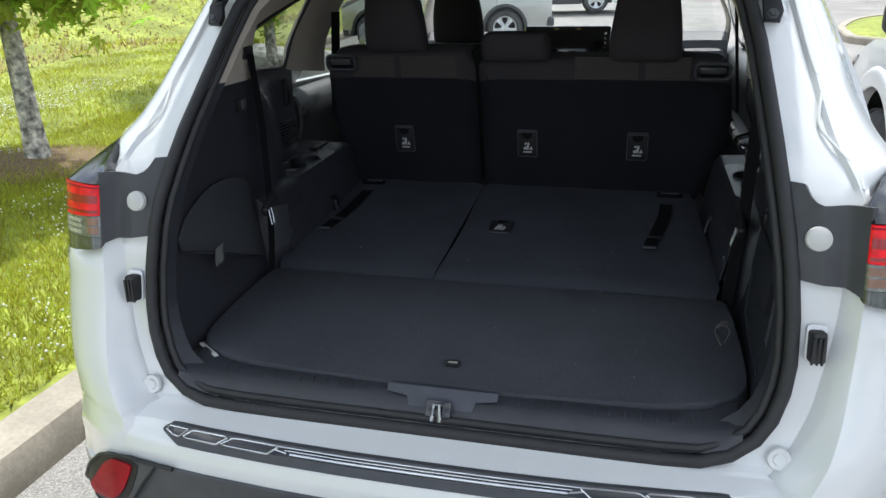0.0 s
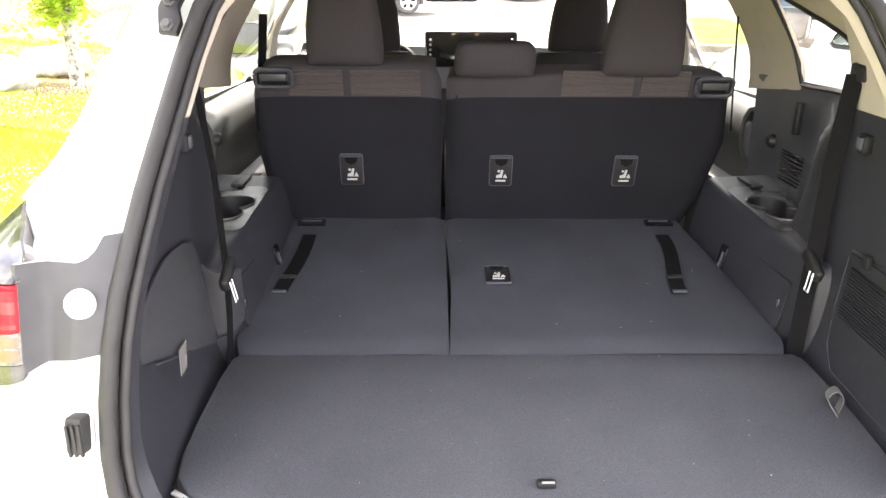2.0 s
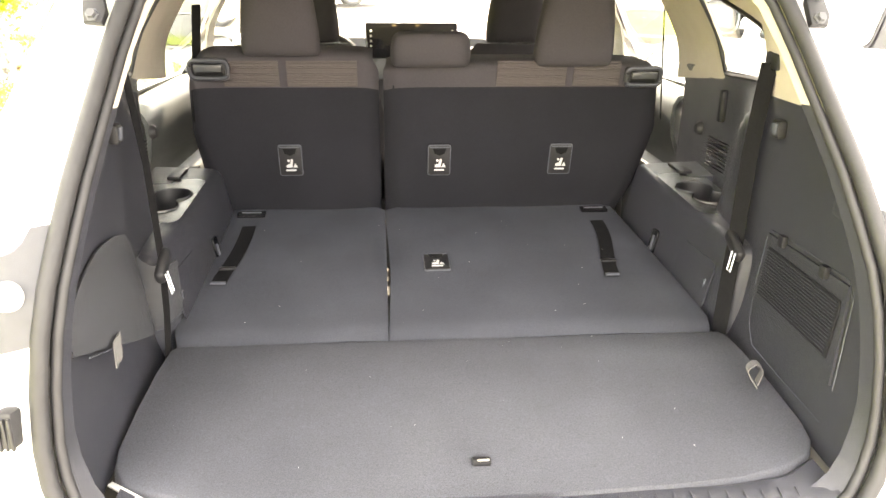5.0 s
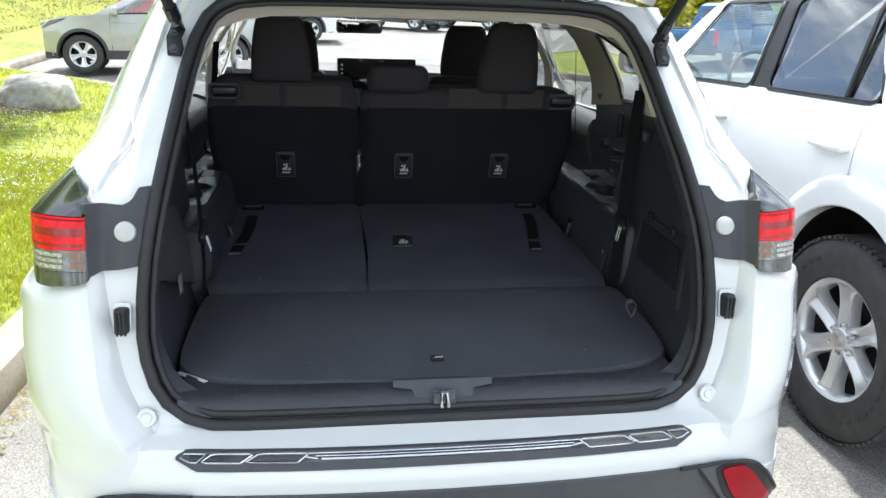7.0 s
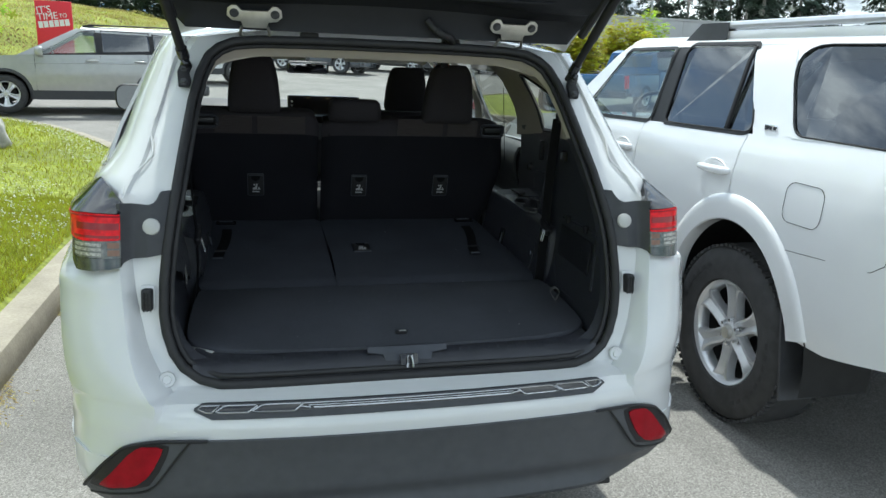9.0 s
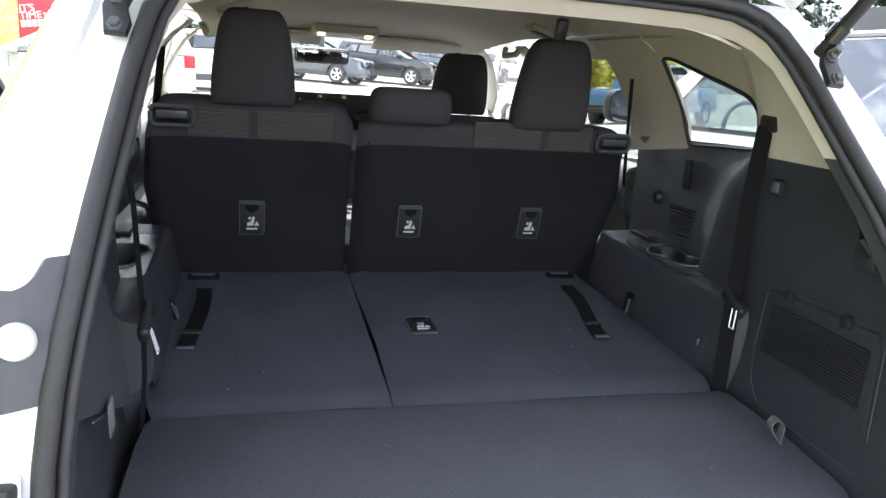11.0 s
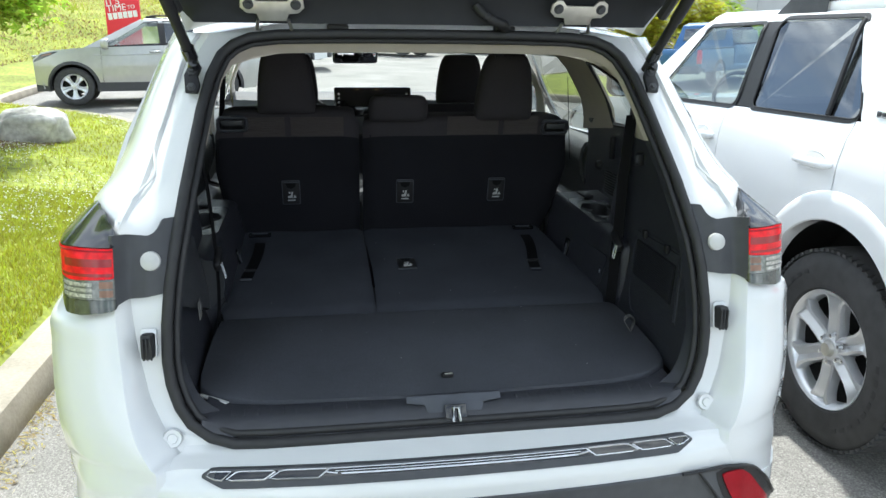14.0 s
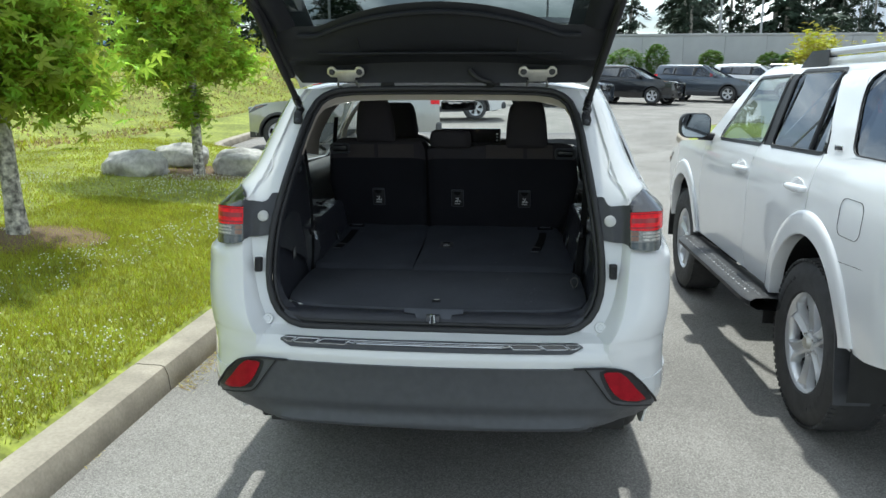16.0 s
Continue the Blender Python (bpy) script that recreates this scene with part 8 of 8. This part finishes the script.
    tagged(scatter("clover_heads", M_FLOWER, ico_p, ico_t, places, rng.uniform(0.004, 0.0095, len(places)), rng), "small white clover heads in the lawn", "flowers", kind="stuff")
    # straw litter at the kerb's foot
    n = 2500
    ys = rng.uniform(-0.5, 5, n)
    xs = -1.62 + np.abs(rng.normal(0, 0.055, n))
    ang = rng.uniform(0, np.pi, n)
    ln = rng.uniform(0.006, 0.022, n)
    dx, dy = np.cos(ang) * ln, np.sin(ang) * ln
    ok = noise_mask(xs, ys)
    a = np.stack([xs - dx, ys - dy, np.full(n, 0.004)], -1)[ok]
    b = np.stack([xs + dx, ys + dy, np.full(n, 0.006)], -1)[ok]
    c = np.stack([xs + dy * 0.3, ys - dx * 0.3, np.full(n, 0.009)], -1)[ok]
    v = np.stack([a, b, c], 1).reshape(-1, 3)
    tagged(bulk("straw_litter", v, np.arange(len(v)).reshape(-1, 3), M_DRY), "dry straw and leaf litter along the kerb", "litter", kind="stuff")


def noise_mask(xs, ys):
    return np.array([noise.noise(Vector((x * 3, y * 1.3, 4))) > -0.1 for x, y in zip(xs, ys)])


lawn_blades()


def bush(x, y, r, h, seed, n, material, label, size=0.10, name="bush"):
    rng = np.random.default_rng(seed)
    z0 = ground_z(x, y)
    root = thing(name, label, "bush", "shrubs at the lot's edge")
    part("stems", tube([(x, y, z0), (x + 0.05, y, z0 + h * 0.6)], [0.06, 0.02], 6), M_BARK, root)
    cl = rng.normal(0, 0.5, (26, 3)) * np.array([r, r, h * 0.5]) + np.array([x, y, z0 + h * 0.66])
    idx = rng.integers(0, 26, n)
    p = cl[idx] + rng.normal(0, 0.24, (n, 3)) * np.array([r, r, h * 0.5])
    p[:, 2] = np.maximum(p[:, 2], z0 + h * 0.12 + 0.1 * np.abs(np.sin(p[:, 0] * 7)))
    scatter("foliage", material, LEAF_P, LEAF_T, p, rng.uniform(0.6, 1.2, n) * size, rng, root)


bush(11.4, 26.0, 1.05, 2.35, 21, 4200, M_LEAFY, "rounded yellow-green shrub by the drive", 0.15)
bush(13.7, 26.2, 0.75, 2.0, 22, 2200, M_LEAFY, "yellow-green shrub by the drive", 0.15)
bush(15.6, 27.0, 1.0, 2.0, 23, 2400, M_LEAF, "small green tree by the drive", 0.15)
for k, (x, w, h) in enumerate(((6.9, 1.1, 1.3), (8.7, 0.7, 1.5), (11.8, 0.7, 1.2), (15.1, 0.7, 1.1), (16.2, 0.6, 1.1))):
    y = 43.5
    rng = np.random.default_rng(40 + k)
    root = thing("clipped_bush", "clipped green bush in front of the grey wall", "bush", "bushes along the wall")
    z0 = ground_z(x, y)
    n = 900
    d = rng.normal(0, 1, (n, 3))
    d /= np.linalg.norm(d, axis=1)[:, None]
    d *= rng.uniform(0.75, 1.0, n)[:, None]
    part("stem", tube([(x, y, z0), (x, y, z0 + h + 0.4)], [0.05, 0.03], 6), M_BARK, root)
    scatter("foliage", M_HEDGE, LEAF_P, LEAF_T, d * np.array([w, w, h * 0.62]) + np.array([x, y, z0 + 1.05 + h * 0.55]), rng.uniform(0.10, 0.20, n), rng, root)


def fir(x, y, z0, h, r, seed):
    """A conifer of drooping boughs, set in uneven whorls down to the ground."""
    rng = np.random.default_rng(seed)
    root = thing("conifer", "tall dark green fir behind the lot", "tree", "firs behind the lot")
    part("trunk", tube([(x, y, z0 - 0.3), (x, y, z0 + h * 0.97)], [h * 0.016, 0.02], 7), M_BARK, root)
    boughs = 150
    f = np.sort(rng.uniform(0.03, 0.985, boughs))
    az = rng.uniform(0, 2 * np.pi, boughs)
    ln = r * ((1 - f) ** 0.80) * rng.uniform(0.55, 1.12, boughs) + 0.12
    k = 34
    q = rng.uniform(0.12, 1.0, (boughs, k)) ** 0.7
    out = ln[:, None] * q
    wide = rng.normal(0, 0.16, (boughs, k)) * ln[:, None] * (1.15 - q) + rng.normal(0, 0.05, (boughs, k))
    ca, sa = np.cos(az)[:, None], np.sin(az)[:, None]
    px = x + out * ca - wide * sa
    py = y + out * sa + wide * ca
    pz = z0 + h * f[:, None] + 0.12 * out - 0.34 * out * q + rng.normal(0, 0.10, (boughs, k))
    p = np.stack([px, py, pz], -1).reshape(-1, 3)
    n = len(p)
    a = np.repeat(az, k) + rng.normal(0, 0.7, n)
    s = h * 0.020 * rng.uniform(0.5, 1.25, n) * np.repeat(0.55 + 0.5 * (1 - f), k)
    t = np.stack([np.cos(a), np.sin(a), rng.normal(-0.35, 0.25, n)], -1)
    side = np.stack([-np.sin(a), np.cos(a), rng.normal(0, 0.25, n)], -1)
    v = np.stack([p - side * s[:, None] * 0.45, p + side * s[:, None] * 0.45, p + t * s[:, None] * 1.5, p + np.array([0, 0, 1]) * s[:, None] * 0.4], 1)
    i = np.arange(n)[:, None] * 4
    bulk("needles", v.reshape(-1, 3), np.concatenate([i + np.array([[0, 1, 2]]), i + np.array([[0, 3, 2]])]), M_FIR, root)


rdf = random.Random(3)
for k in range(40):
    x = 11.5 + k * 1.45 + rdf.uniform(-1.2, 1.2)
    y = rdf.uniform(54, 82)
    tall = 1.25 if k < 8 or k % 7 == 3 else 0.90 if k < 20 else 1.15
    fir(x, y, 1.6, rdf.uniform(9.5, 14) * tall, rdf.uniform(2.0, 3.3), 100 + k)
for k in range(16):
    fir(-50 + k * 2.4 + rdf.uniform(-1, 1), rdf.uniform(52, 70), 3.4, rdf.uniform(8, 13), rdf.uniform(2.2, 3.4), 200 + k)


def far_woods():
    """Understorey that closes the gaps between the far trunks."""
    rng = np.random.default_rng(61)
    n = 18000
    x = np.where(rng.uniform(0, 1, n) < 0.52, rng.uniform(-60, -1, n), rng.uniform(10, 75, n))
    y = 60 + 6 * np.sin(x * 0.21) + rng.uniform(-3, 5, n)
    top = np.where(x < -13, 5.6, np.where(x < 0, 3.2, 3.4)) + 1.6 * np.sin(x * 0.37) + 1.1 * np.sin(x * 0.93 + 1)
    z = 1.2 + (top - 0.2) * rng.uniform(0, 1, n) ** 0.8 + np.where(x < 0, 1.5, 0)
    tagged(scatter("understorey", M_FIR, LEAF_P, LEAF_T, np.stack([x, y, z], -1), rng.uniform(0.35, 0.8, n), rng), "dark green undergrowth below the far trees", "woods", kind="stuff")


far_woods()


def wall_and_poles():
    root = thing("boundary_wall", "long pale grey ribbed wall at the back of the lot", "wall", kind="structure")
    z0 = ground_z(0, 46)
    step = 2.48
    shared = None
    for k in range(28):
        x = 2.0 + step * k
        if shared is None:
            bm = box(step - 0.012, 0.12, 3.45, (0, 0, 0), 0.01)
            p = part("wall_panel", bm, M_WALL, root)
            shared = p.data
        else:
            p = new("wall_panel", shared)
            p.parent = root
        p.location = (x, 46.0, z0 + 1.6)
    part("coping", box(28 * step, 0.22, 0.14, (0.8 + 14 * step, 46.0, z0 + 3.36), 0.02), M_WALL, root)
    for x, y, h, r in ((13.2, 47.5, 9.5, 0.09), (15.6, 47.2, 9.5, 0.08), (24.5, 44, 9, 0.1), (2.4, 47, 9, 0.09), (-9.1, 36.5, 9, 0.09)):
        pl = thing("light_pole", "tall grey galvanised pole behind the wall", "pole", "poles along the lot")
        part("shaft", tube([(x, y, z0 - 0.2), (x, y, z0 + h)], [r, r * 0.6], 10), M_POLE, pl)
        part("cap", box(0.9, 0.12, 0.10, (x, y, z0 + h), 0.03), M_POLE, pl)
    # red sign beside the silver car
    sg = thing("red_sign", "tall red sign board with white lettering", "sign")
    x, y = -6.62, 25.5
    zz = lawn_z(x, y) if x < kerb_x(y) - 0.2 else ground_z(x, y)
    part("board", box(1.10, 0.10, 2.45, (x, y, 1.70), 0.01, rot=(0, 0, -6)), M_SIGNRED, sg)
    part("foot", box(1.10, 0.12, 0.9, (x, y, 0.75), 0.01, rot=(0, 0, -6)), M_SIGNRED, sg)
    for k, (txt, size, dx) in enumerate((("IT'S", 0.30, -0.50), ("TIME", 0.30, -0.49), ("TO", 0.17, 0.18))):
        cv = bpy.data.curves.new("sign_text", "FONT")
        cv.body, cv.size, cv.extrude = txt, size, 0.006
        ob = new("lettering", cv)
        zt = (2.52, 2.31, 2.42)[k]
        ob.matrix_world = pose(x, y, 0, 0, 0, -6) @ pose(dx, -0.058, zt, 90, 0, 0) @ pose(0, 0, 0, 0, 0, 7)
        me = bpy.data.meshes.new_from_object(ob)
        bpy.data.objects.remove(ob)
        tx = new("lettering", me)
        me.materials.append(M_WHITEMARK)
        tx.parent = sg
        tx.matrix_world = pose(x, y, 0, 0, 0, -6) @ pose(dx, -0.058, zt, 90, 0, 0) @ pose(0, 0, 0, 0, 0, 7)
    for k in range(6):
        part("name_bar", box(0.130, 0.012, 0.20, m=pose(x, y, 0, 0, 0, -6) @ pose(-0.405 + 0.162 * k, -0.056, 2.18 + 0.020 * k) @ pose(0, 0, 0, 0, -7, 0)), M_WHITEMARK, sg)


wall_and_poles()


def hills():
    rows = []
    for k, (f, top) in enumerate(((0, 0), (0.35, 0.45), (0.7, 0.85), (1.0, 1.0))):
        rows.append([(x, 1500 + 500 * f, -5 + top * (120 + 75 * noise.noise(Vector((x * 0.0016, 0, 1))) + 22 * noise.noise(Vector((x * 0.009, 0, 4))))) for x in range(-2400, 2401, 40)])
    part("distant_hills", grid(rows), M_HILL, None, "forested hills in the distance, their haze painted in as blue", kind="structure", category="hills")


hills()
